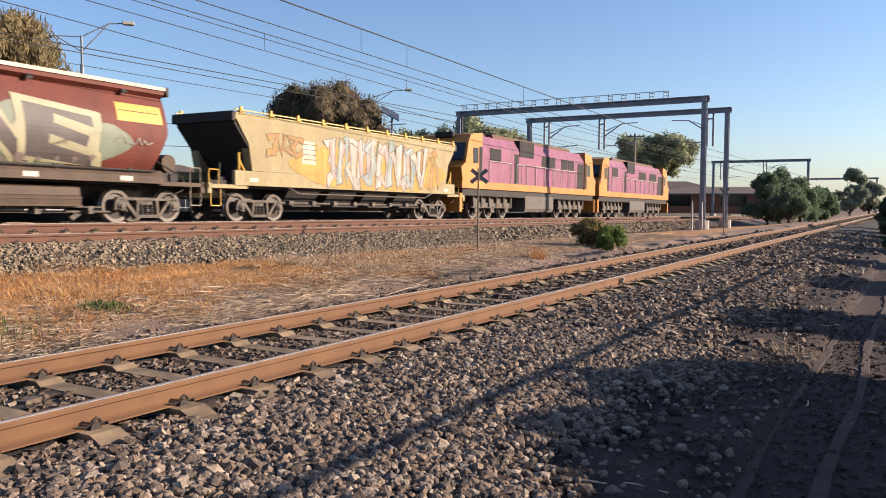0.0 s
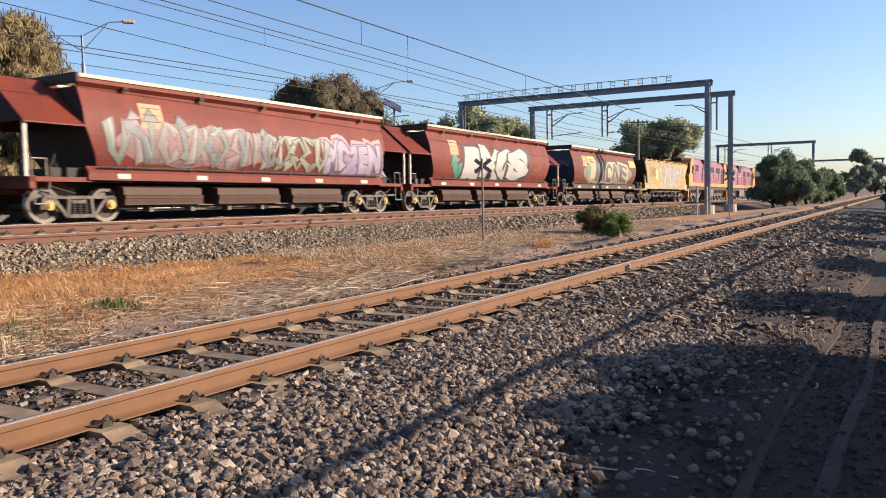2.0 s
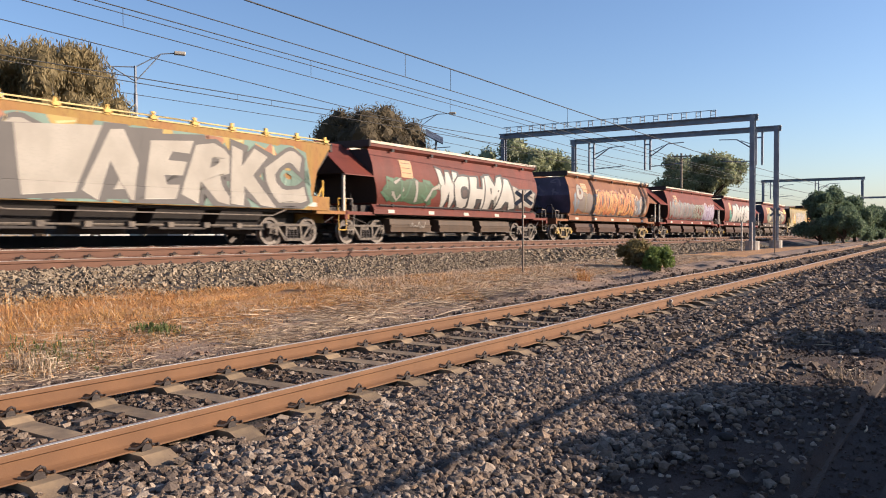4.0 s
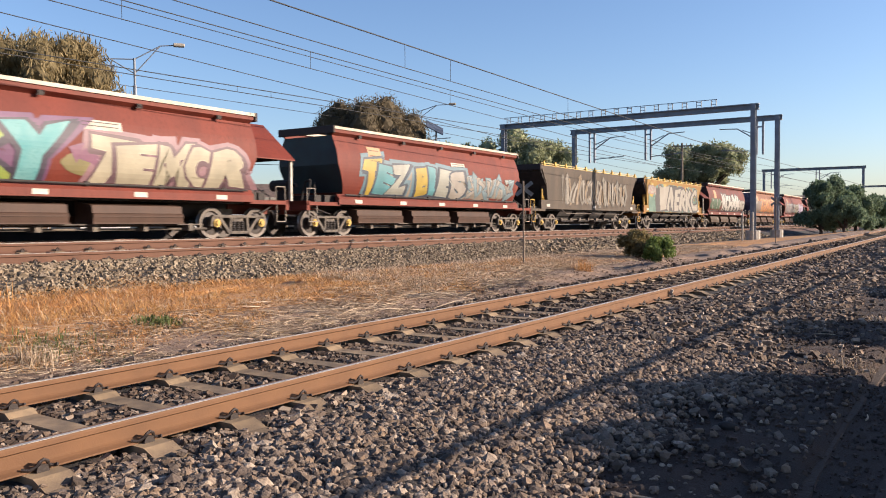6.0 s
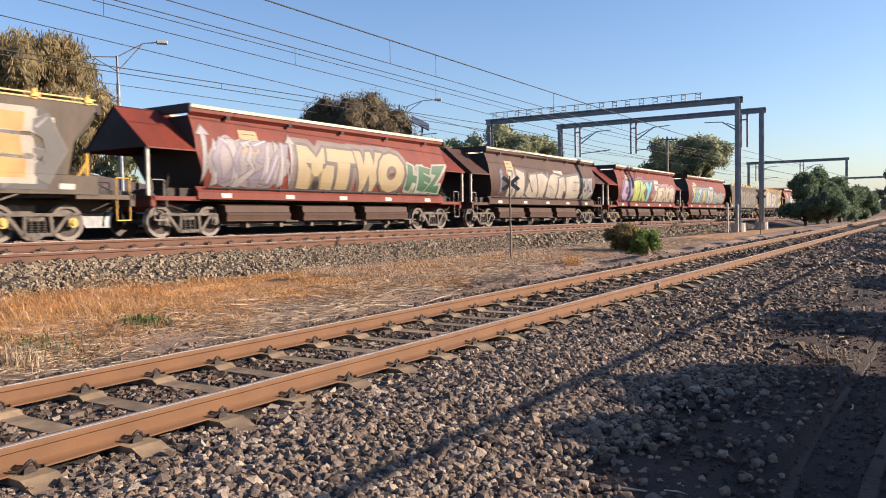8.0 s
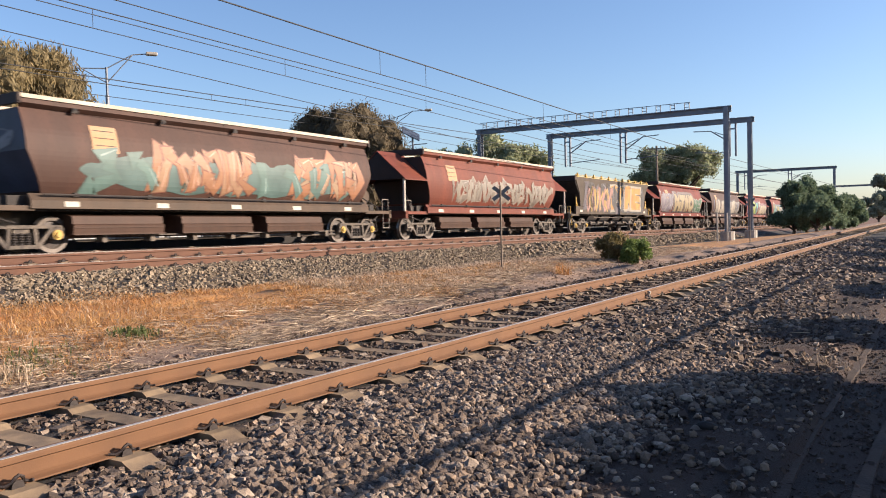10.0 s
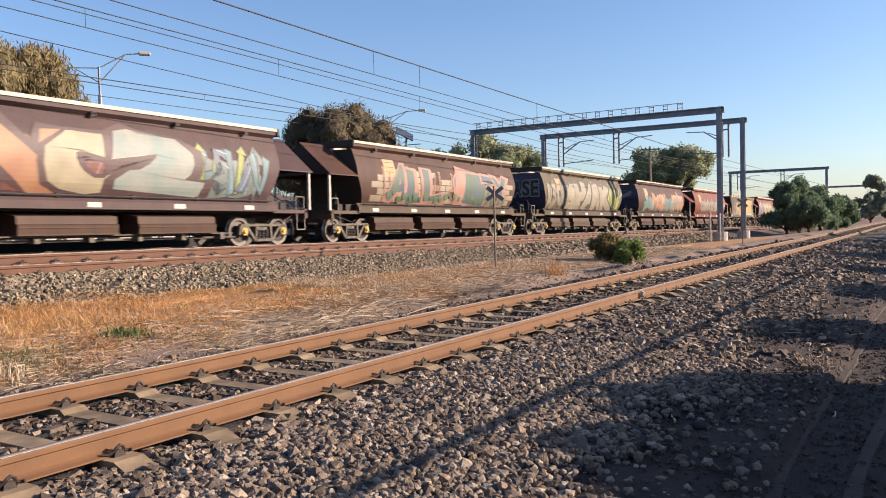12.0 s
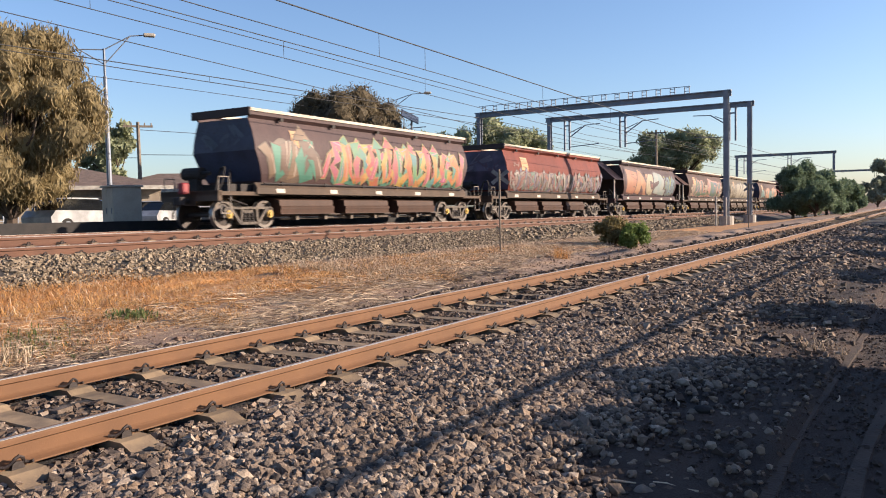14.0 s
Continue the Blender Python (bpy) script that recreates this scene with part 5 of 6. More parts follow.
def wagon_04():
    w = round_hopper(RED, (True, True), YCAP, "red grain hopper with grey-green and lilac graffiti, hooded ends")
    wild(w, SIDE_R, -5.9, 0.2, 1.55, 2.75, [(0.30, 0.33, 0.28), (0.42, 0.36, 0.34), (0.25, 0.28, 0.30)], (0.20, 0.10, 0.13), (0.42, 0.24, 0.22), 18)
    wild(w, SIDE_R, -0.2, 3.0, 1.55, 2.7, [(0.32, 0.32, 0.22), (0.45, 0.44, 0.34)], INKC, None, 19)
    letters(w, SIDE_R, "MOZEN", 3.1, 6.4, 1.55, 2.55, [((0.42, 0.34, 0.52), (0.6, 0.52, 0.6))], (0.24, 0.13, 0.24), (0.55, 0.4, 0.4), 20)
    return w
def wagon_05():
    w = round_hopper(OCHRE, (False, True), YCAP, "orange grain hopper covered in orange and blue graffiti", VIOLET, frame_mat=YBOGIE)
    wild(w, SIDE_R, -6.3, 6.3, 1.5, 2.7, [(0.20, 0.24, 0.30), (0.30, 0.22, 0.12)], (0.22, 0.16, 0.14), (0.26, 0.20, 0.17), 21, 10, 0.16)
    wild(w, SIDE_R, -3.3, 3.6, 1.5, 3.0, [((0.68, 0.30, 0.05), (0.62, 0.16, 0.05)), ((0.72, 0.45, 0.12), (0.68, 0.26, 0.05))], (0.30, 0.07, 0.05), None, 22, 34, 0.12)
    wild(w, SIDE_R, 4.0, 6.0, 1.6, 2.9, [(0.7, 0.5, 0.35), (0.35, 0.4, 0.42)], (0.3, 0.15, 0.1), None, 23, 5, 0.09)
    end_scrawl(w, [(0.34, 0.3, 0.42), (0.22, 0.2, 0.3)], 7)
    letters(w, SIDE_R, "O", -5.7, -5.0, 2.35, 3.05, [PALE], (0.2, 0.12, 0.1), None, 24)
    return w
def wagon_06():
    w = round_hopper(MAROON, (True, False), None, "dark red grain hopper with white block-letter graffiti")
    wild(w, SIDE_R, -6.2, -2.5, 1.6, 2.5, [(0.10, 0.22, 0.11), PALE], (0.06, 0.12, 0.06), (0.09, 0.17, 0.08), 25, 6, 0.08)
    wild(w, SIDE_R, -2.2, 6.0, 1.5, 2.5, [(0.12, 0.07, 0.06)], (0.11, 0.065, 0.06), (0.13, 0.08, 0.07), 26, 3, 0.1)
    letters(w, SIDE_R, "WOHMA", -2.3, 4.2, 1.52, 2.85, [((0.72, 0.68, 0.61), (0.60, 0.56, 0.5))], INKC, None, 27, 0.6)
    letters(w, SIDE_R, "KG", 4.3, 6.3, 1.7, 2.5, [PALE], (0.1, 0.07, 0.06), None, 28)
    scrawl(w, [(1.33, 0.4), (1.33, 0.95)], -4.4, -3.2, 0.55, 0.85, PALE, 29)
    return w
def wagon_07():
    w = flat_hopper(SUNSET, "orange hopper wagon with white bubble graffiti, yellow railings")
    wild(w, SIDE_Y, -6.0, 6.2, 2.4, 3.1, [(0.62, 0.42, 0.05), (0.5, 0.16, 0.05)], (0.6, 0.36, 0.06), None, 30, 9, 0.25, lo=FLAT_LO)
    wild(w, SIDE_Y, -4.9, 5.4, 1.3, 2.2, [(0.16, 0.30, 0.22)], (0.12, 0.22, 0.17), None, 31, 12, 0.14, lo=FLAT_LO)
    letters(w, SIDE_Y, "SINERKC", -4.4, 5.7, 1.3, 3.0, [((0.54, 0.49, 0.41), (0.44, 0.39, 0.32))], (0.09, 0.075, 0.07), (0.20, 0.36, 0.28), 32, fat=0.045, lo=FLAT_LO)
    letters(w, SIDE_Y, "KSA", -6.2, -4.6, 2.5, 3.0, [PALE], (0.5, 0.3, 0.25), None, 33, fat=0.02, lo=FLAT_LO)
    plate_on(w, SIDE_Y, -4.2, -3.4, 2.2, 2.9, CREAM, "data_plate", 3)
    return w
def wagon_08():
    w = flat_hopper(DARKG, "dark grey-brown hopper wagon with dim graffiti, yellow railings", YCAP)
    wild(w, SIDE_Y, -4.5, 5.2, 1.4, 2.9, [(0.30, 0.26, 0.20), (0.42, 0.36, 0.28), (0.36, 0.24, 0.12)], (0.08, 0.06, 0.05), None, 34, lo=FLAT_LO)
    return w
def wagon_09():
    w = round_hopper(RED, (False, False), YCAP, "red grain hopper with yellow and pale blue graffiti", TEAL)
    wild(w, SIDE_R, -5.2, 6.0, 1.5, 2.4, [(0.45, 0.42, 0.33)], (0.4, 0.36, 0.3), (0.45, 0.38, 0.30), 35, 4, 0.1)
    letters(w, SIDE_R, "TEZ BLES", -5.3, 1.5, 1.55, 2.6, [(0.68, 0.48, 0.06), (0.16, 0.45, 0.5), (0.52, 0.52, 0.44), PALE], (0.08, 0.10, 0.14), (0.20, 0.33, 0.4), 36)
    wild(w, SIDE_R, 1.8, 6.2, 1.55, 2.45, [(0.30, 0.42, 0.46), (0.55, 0.5, 0.42)], (0.12, 0.14, 0.18), None, 37)
    plate_on(w, SIDE_R, 0.6, 1.7, 2.75, 3.0, PALE_M, "operator_mark", 2)
    return w
def wagon_10():
    w = round_hopper(RED, (True, True), YCAP, "red grain hopper with purple, green and cream graffiti")
    letters(w, SIDE_R, "CHEKY", -5.6, 0.3, 1.5, 2.75, [((0.38, 0.22, 0.46), (0.55, 0.42, 0.58)), ((0.38, 0.22, 0.46), (0.55, 0.42, 0.58)), ((0.40, 0.50, 0.06), (0.6, 0.58, 0.1)),
            ((0.30, 0.48, 0.10), (0.5, 0.55, 0.1)), ((0.10, 0.45, 0.48), (0.3, 0.6, 0.6))], (0.08, 0.06, 0.10), (0.24, 0.10, 0.22), 38, fat=0.085)
    wild(w, SIDE_R, 0.4, 6.2, 1.5, 2.4, [(0.36, 0.14, 0.24)], (0.34, 0.14, 0.24), (0.36, 0.30, 0.12), 39, 3, 0.1)
    letters(w, SIDE_R, "TEMOR", 1.2, 6.2, 1.52, 2.55, [(0.68, 0.60, 0.42)], (0.22, 0.12, 0.14), (0.45, 0.25, 0.28), 40)
    plate_on(w, SIDE_R, 0.9, 2.1, 2.8, 3.05, PALE_M, "operator_mark", 2)
    return w
def wagon_11():
    w = round_hopper(BROWN, (True, True), None, "brown grain hopper with broad cream graffiti letters")
    wild(w, SIDE_R, -6.2, 6.2, 1.6, 2.6, [(0.14, 0.17, 0.30), (0.3, 0.3, 0.36)], (0.12, 0.11, 0.16), None, 41, 10, 0.12)
    letters(w, SIDE_R, "WLSRSPE", -4.9, 3.9, 1.5, 2.7, [((0.60, 0.52, 0.40), (0.42, 0.36, 0.30))], (0.12, 0.10, 0.10), None, 42, fat=0.085)
    wild(w, SIDE_R, 4.0, 6.3, 1.55, 2.7, [(0.42, 0.40, 0.35), (0.5, 0.46, 0.38)], (0.15, 0.13, 0.13), None, 43)
    plate_on(w, SIDE_R, 0.6, 1.8, 2.75, 3.0, PALE_M, "operator_mark", 2)
    return w
def wagon_12():
    w = round_hopper(RED, (True, True), None, "red grain hopper with tan block letters and green graffiti")
    wild(w, SIDE_R, -6.4, -2.9, 1.5, 3.0, [(0.46, 0.42, 0.42), (0.34, 0.29, 0.38)], (0.20, 0.15, 0.18), (0.40, 0.34, 0.36), 44)
    letters(w, SIDE_R, "MTWO", -2.3, 3.5, 1.6, 2.85, [((0.54, 0.42, 0.22), (0.48, 0.37, 0.2))], (0.14, 0.11, 0.10), (0.26, 0.19, 0.17), 45, 0.15, fat=0.09)
    wild(w, SIDE_R, 3.9, 6.2, 1.6, 2.5, [PALE], PALE, PALE, 46, 5, 0.2)
    letters(w, SIDE_R, "HEZ", 4.0, 6.3, 1.6, 2.55, [(0.05, 0.17, 0.08)], (0.5, 0.5, 0.42), None, 47)
    return w
def wagon_13():
    w = flat_hopper(DARKG, "dark hopper wagon with orange graffiti letters, yellow railings", YCAP)
    wild(w, SIDE_Y, -6, 6.3, 1.4, 3.0, [(0.16, 0.13, 0.16), (0.11, 0.10, 0.10)], (0.2, 0.17, 0.15), None, 48, 12, 0.3, lo=FLAT_LO)
    letters(w, SIDE_Y, "PORE", -0.8, 5.0, 1.6, 3.05, [((0.70, 0.42, 0.08), (0.66, 0.26, 0.05))], (0.62, 0.55, 0.44), INKC, 49, 0.5, lo=FLAT_LO)
    wild(w, SIDE_Y, -5.4, -1.0, 1.3, 2.9, [(0.62, 0.32, 0.26), (0.66, 0.42, 0.1)], (0.14, 0.10, 0.10), None, 50, 9, 0.16, lo=FLAT_LO)
    plate_on(w, SIDE_Y, 5.0, 6.0, 2.8, 3.0, PALE_M, "operator_mark", 2)
    return w
def wagon_14():
    w = round_hopper(RUSTY, (True, True), None, "rust-red grain hopper with grey and white graffiti")
    wild(w, SIDE_R, -4.5, 5.8, 1.65, 2.6, [(0.30, 0.24, 0.19), (0.42, 0.36, 0.28)], (0.55, 0.47, 0.38), None, 51, 26)
    return w
def wagon_15():
    w = round_hopper(BROWN, (False, False), YCAP, "brown grain hopper with orange and teal graffiti", NAVY, frame_mat=BOGIE, sill=GRIME)
    end_scrawl(w, [(0.5, 0.5, 0.55), (0.3, 0.3, 0.36)], 11)
    wild(w, SIDE_R, -5.4, 5.9, 1.6, 2.6, [(0.20, 0.34, 0.30)], (0.18, 0.28, 0.25), (0.17, 0.28, 0.26), 52, 8, 0.18)
    wild(w, SIDE_R, -3.2, 0.6, 1.6, 2.9, [(0.60, 0.28, 0.13), (0.62, 0.36, 0.2)], (0.35, 0.13, 0.08), None, 53, 11, 0.16)
    wild(w, SIDE_R, 2.4, 6.1, 1.6, 2.9, [(0.62, 0.28, 0.13), (0.58, 0.40, 0.24)], (0.35, 0.13, 0.08), None, 54, 11, 0.16)
    return w
def wagon_16():
    w = round_hopper(TAN, (False, False), YCAP, "dusty tan grain hopper with broad tan and lime graffiti", NAVY, sill=GRIME)
    wild(w, SIDE_R, -6.3, -3.2, 1.6, 2.9, [(0.40, 0.33, 0.22), (0.32, 0.27, 0.19)], (0.13, 0.11, 0.08), None, 55, 8, 0.14)
    wild(w, SIDE_R, 0.8, 5.8, 1.5, 2.9, [(0.50, 0.52, 0.05), (0.36, 0.5, 0.06)], (0.40, 0.42, 0.06), (0.48, 0.48, 0.06), 56, 7, 0.16)
    letters(w, SIDE_R, "SHARK", -3.3, 3.9, 1.5, 2.95, [((0.46, 0.39, 0.28), (0.36, 0.30, 0.21))], (0.12, 0.10, 0.075), None, 57, fat=0.09)
    wild(w, SIDE_R, 4.2, 6.3, 1.6, 2.9, [(0.40, 0.34, 0.26), (0.3, 0.27, 0.2)], (0.12, 0.1, 0.08), None, 58)
    end_word(w, "DASE")
    return w
def wagon_17():
    w = round_hopper(BROWN, (True, False), YCAP, "brown grain hopper with blue, green and red graffiti on painted blocks", frame_mat=BOGIE, sill=GRIME)
    bm = bmesh.new()
    rs = random.Random(7)
    for r in range(5):
        for c in range(15):
            if rs.random() < 0.75:
                y, z = -5.9 + c * 0.8 + (r % 2) * 0.4, 1.55 + r * 0.27
                lay(bm, inside([(y, z), (y + 0.76, z), (y + 0.76, z + 0.24), (y, z + 0.24)], SIDE_R), [(0, 1, 2, 3)], SIDE_R, 0.003, 0)
    part("block_pattern", bm, paint((0.50, 0.40, 0.27), (0.40, 0.31, 0.21)), w)
    letters(w, SIDE_R, "ALL CITY", -4.6, 5.6, 1.55, 2.95, [((0.10, 0.13, 0.22), (0.13, 0.19, 0.09)), ((0.12, 0.16, 0.20), (0.10, 0.16, 0.08))], (0.60, 0.30, 0.22), None, 59, 0.7, fat=0.03)
    dots(w, SIDE_R, -5.0, 5.6, 1.75, 0.16, (0.16, 0.24, 0.12), 26)
    wild(w, SIDE_R, -5.4, 5.8, 1.55, 2.9, [(0.46, 0.10, 0.06)], (0.6, 0.48, 0.36), None, 71, 9, 0.06)
    return w
def wagon_18():
    w = round_hopper(PLUM, (True, True), YCAP, "dark plum grain hopper with orange, cream and teal graffiti", frame_mat=BOGIE)
    wild(w, SIDE_R, -6.3, 1.0, 1.5, 2.7, [(0.30, 0.10, 0.08)], (0.28, 0.10, 0.08), (0.30, 0.12, 0.09), 60, 4, 0.2)
    wild(w, SIDE_R, 1.0, 6.0, 1.5, 2.6, [(0.28, 0.34, 0.32)], (0.26, 0.32, 0.3), (0.30, 0.34, 0.30), 61, 4, 0.2)
    letters(w, SIDE_R, "ENO2", -5.4, 3.0, 1.55, 3.1, [((0.55, 0.28, 0.14), (0.5, 0.2, 0.12)), ((0.58, 0.32, 0.16), (0.5, 0.22, 0.12)), (0.62, 0.52, 0.34), ((0.46, 0.46, 0.4), (0.3, 0.4, 0.38))], (0.14, 0.07, 0.07), None, 62, fat=0.085)
    wild(w, SIDE_R, 3.1, 6.0, 1.55, 2.95, [(0.22, 0.36, 0.40), (0.45, 0.50, 0.08), (0.2, 0.24, 0.34)], (0.10, 0.09, 0.12), None, 63)
    return w
def wagon_19():
    w = round_hopper(RED, (False, False), None, "red grain hopper with crowded pale multicoloured graffiti", VIOLET, sill=GRIME)
    wild(w, SIDE_R, -6.2, 6.3, 1.5, 2.5, [(0.40, 0.33, 0.28), (0.45, 0.18, 0.14), (0.22, 0.30, 0.24), (0.5, 0.42, 0.36), (0.28, 0.24, 0.32)], (0.16, 0.09, 0.09), (0.42, 0.27, 0.22), 64, 60, 0.08)
    scrawl(w, SIDE_R, -6.1, -5.2, 2.6, 3.0, PALE, 65)
    end_scrawl(w, [(0.3, 0.26, 0.36), (0.2, 0.12, 0.2)], 5)
    return w
def wagon_20():
    w = round_hopper(PLUM, (False, False), YCAP, "plum grain hopper with pink, green and yellow graffiti, tail of train", NAVY, frame_mat=BOGIE, sill=GRIME)
    wild(w, SIDE_R, -6.3, -3.6, 1.55, 2.9, [(0.34, 0.22, 0.13), (0.12, 0.36, 0.25), (0.26, 0.16, 0.11)], (0.2, 0.14, 0.1), (0.24, 0.17, 0.12), 66, 6, 0.2)
    wild(w, SIDE_R, -3.2, 6.3, 1.55, 3.0, [((0.58, 0.12, 0.16), (0.64, 0.26, 0.06)), ((0.50, 0.14, 0.24), (0.6, 0.2, 0.1)), ((0.20, 0.40, 0.18), (0.14, 0.3, 0.34)), ((0.66, 0.42, 0.10), (0.6, 0.2, 0.1))],
         (0.42, 0.40, 0.16), None, 67, 30, 0.15)
    wild(w, SIDE_R, -3.0, 6.3, 1.5, 1.8, [(0.14, 0.34, 0.24)], (0.08, 0.18, 0.13), None, 68, 14, 0.07)
    end_scrawl(w, [(0.16, 0.2, 0.28), (0.10, 0.12, 0.2)], 3)
    bm = bmesh.new()
    box(bm, -0.15, 0.1, -8.55, -8.3, 1.1, 1.45, 0.03)
    part("tail_box", bm, paint((0.5, 0.04, 0.05)), w, "red end-of-train box on the coupler")
    return w
def end_word(w, word):
    """Sprayed outline letters on the rear end wall."""
    bm = bmesh.new()
    for i, ch in enumerate(word):
        for k, off in enumerate((0.09, 0.035)):
            v, f = glyph(ch, off)
            b0, _ = glyph(ch, 0.0)
            m0, m1 = b0.min(0), b0.max(0)
            q = (v - (m0 + m1) / 2) / (m1 - m0) * np.array([0.42, 0.8])
            vs = [bm.verts.new((-0.8 + i * 0.54 + p[0], -6.79 - 0.003 * k - 0.001 * i, 2.65 + p[1])) for p in q]
            for g in f:
                bm.faces.new([vs[j] for j in g]).material_index = k
    part("end_lettering", bm, [paint(PALE), paint((0.03, 0.03, 0.04))], w)
def end_scrawl(w, cols, seed):
    """Loose sprayed strokes on the rear end wall, which cannot be read."""
    rs = random.Random(seed)
    for i in range(9):
        bm = bmesh.new()
        cx, cz = rs.uniform(-0.9, 0.9), rs.uniform(2.5, 3.2)
        pts = [(cx + rs.uniform(-0.4, 0.4), cz + rs.uniform(-0.3, 0.25)) for _ in range(4)]
        v, f = ribbon(pts, rs.uniform(0.02, 0.07))
        vs = [bm.verts.new((max(-1.1, min(1.1, p[0])), -6.785 - 0.002 * i, max(2.5, min(3.45, p[1])))) for p in v]
        for g in f:
            bm.faces.new([vs[j] for j in g])
        part("end_stroke", bm, paint(cols[i % len(cols)]), w)
PALE_M = mat("pale_operator_mark", (0.62, 0.55, 0.46), None, 0.7, 0, 3, 40, 0)

# middle of each vehicle along the track at the clip's start
TRAIN = [(locomotive("magenta and orange diesel locomotive at the head of the train"), 62.5),
         (locomotive("magenta and orange diesel locomotive coupled behind the first"), 42.45),
         (wagon_01(), 25.05), (wagon_02(), 8.41), (wagon_03(), -9.11), (wagon_04(), -26.27), (wagon_05(), -43.94), (wagon_06(), -61.52),
         (wagon_07(), -77.8), (wagon_08(), -93.7), (wagon_09(), -110.21), (wagon_10(), -127.55), (wagon_11(), -145.12), (wagon_12(), -162.59),
         (wagon_13(), -179.6), (wagon_14(), -196.8), (wagon_15(), -214.33), (wagon_16(), -231.68), (wagon_17(), -249.01), (wagon_18(), -266.81),
         (wagon_19(), -284.75), (wagon_20(), -302.35)]
# seconds and how far the train is ahead of an even pull
AHEAD = [(0, 0.34), (0.5, 0.41), (1, -0.33), (1.5, -0.42), (2, 0.23), (2.5, 0.23), (3, 0.23), (3.5, -0.35), (4, -0.36), (4.5, 0), (5, 0), (5.5, 0), (6, 0), (6.5, -0.4),
         (7, 0.26), (7.5, 0.05), (8, 0.06), (8.5, 0), (9, 0), (9.5, 0), (10, 0), (10.5, 0), (11, -0.32), (11.5, 0.27), (12, 0.34), (12.5, 0.17), (13, -0.45), (13.5, -0.44), (14, 0.21)]
def gone(t):
    return 317.69 * t / 14 + 9.318 * (t / 14) ** 2
def on_rails(y):
    return pose(-(19.765 + SKEW * (y - 12)), y, B_Z + GRADE * (y - 12), math.degrees(GRADE), 0, math.degrees(SKEW))

# ---------------------------------------------------------------- overhead line
def gantry(y, u_near, u_far, top, depth, lattice, label, legs=True):
    """A portal over the tracks: two columns on concrete plinths, a beam, hanging brackets with arms."""
    root = new("overhead_gantry")
    tagged(root, label, "gantry", "overhead line gantries")
    xs = (line_x(u_near, y), line_x(u_far, y))
    for u, x in zip((u_near, u_far), xs):
        g = float(ground_z(-x, y))
        bm = bmesh.new()
        tube(bm, (x, y, g - 0.3), (x, y, g + 0.55), 0.42, 14)
        part("plinth", bm, PLINTH, root, "pale round concrete footing")
        bm = bmesh.new()
        w = 0.14
        for s in (-1, 1):
            box(bm, x - w, x + w, *sorted((y + s * 0.15, y + s * 0.18)), g + 0.4, top)
        box(bm, x - 0.02, x + 0.02, y - 0.15, y + 0.15, g + 0.4, top)
        part("column", bm, STEEL, root)
    bm = bmesh.new()
    a, b = xs[1] - 0.3, xs[0] + 0.3
    for z in (top - depth, top):
        box(bm, a, b, y - 0.16, y + 0.16, z - 0.03, z + 0.03)
    box(bm, a, b, y - 0.02, y + 0.02, top - depth, top)
    part("beam", bm, STEEL, root)
    if lattice:
        n = 17
        for i in range(n):
            x = xs[1] + (xs[0] - xs[1]) * (0.015 + 0.84 * i / (n - 1))
            def stub(bm):
                tube(bm, (0, 0, 0), (0, 0, 0.42), 0.03, 6)
                tube(bm, (0.28, 0, 0.05), (0.28, 0, 0.42), 0.03, 6)
                tube(bm, (0, 0, 0.36), (0.28, 0, 0.36), 0.02, 5)
                tube(bm, (0, 0, 0.16), (0.28, 0, 0.16), 0.02, 5)
            shared("insulator_stand", "stub", root, stub, STEEL, pose(x, y, top + 0.02))
        bm = bmesh.new()
        xe = xs[1] + (xs[0] - xs[1]) * 0.875
        tube(bm, (xs[1], y, top + 0.46), (xe, y, top + 0.46), 0.022, 6)
        part("busbar", bm, STEEL, root)
    return root, xs
def hanger(root, x, y, top, arm):
    """A pair of drop posts under the beam with a bracket arm that steadies the wire."""
    bm = bmesh.new()
    for dx in (-0.2, 0.2):
        box(bm, x + dx - 0.06, x + dx + 0.06, y - 0.08, y + 0.08, top - 2.6, top - 0.1)
    box(bm, x - 0.2, x + 0.2, y - 0.05, y + 0.05, top - 0.75, top - 0.65)
    h = part("drop_post", bm, STEEL, root)
    bm = bmesh.new()
    tube(bm, (x + 0.2 * arm, y, top - 1.6), (x + 1.5 * arm, y, top - 0.75), 0.045, 6)
    tube(bm, (x + 1.5 * arm, y, top - 0.75), (x + 2.7 * arm, y, top - 0.7), 0.035, 6)
    tube(bm, (x + 0.2 * arm, y, top - 2.35), (x + 2.6 * arm, y, top - 2.2), 0.035, 6)
    tube(bm, (x + 0.2 * arm, y, top - 1.25), (x + 1.2 * arm, y, top - 0.85), 0.03, 6)
    part("bracket_arm", bm, STEEL, h)
g, xs = gantry(49.0, 10.43, 27.2, 7.74, 0.30, True, "grey steel overhead gantry with insulators along its beam")
G2Y = 57.5
g2, xs2 = gantry(G2Y, 10.66, 25.58, 7.98, 0.30, False, "grey steel overhead gantry with bracket arms")
for x, arm in ((-24.87, 1), (-20.42, 1), (-12.55, -1)):
    hanger(g2, x, G2Y, 7.98, arm)
g3, xs3 = gantry(115, 10.7, 22.8, 7.4, 0.3, False, "far grey overhead gantry with bracket arms")
for x in (-23.4, -17.8):
    hanger(g3, x, 115, 7.4, 1)
gantry(175, 4.0, 24, 6.7, 0.3, False, "distant grey overhead gantry over tracks")

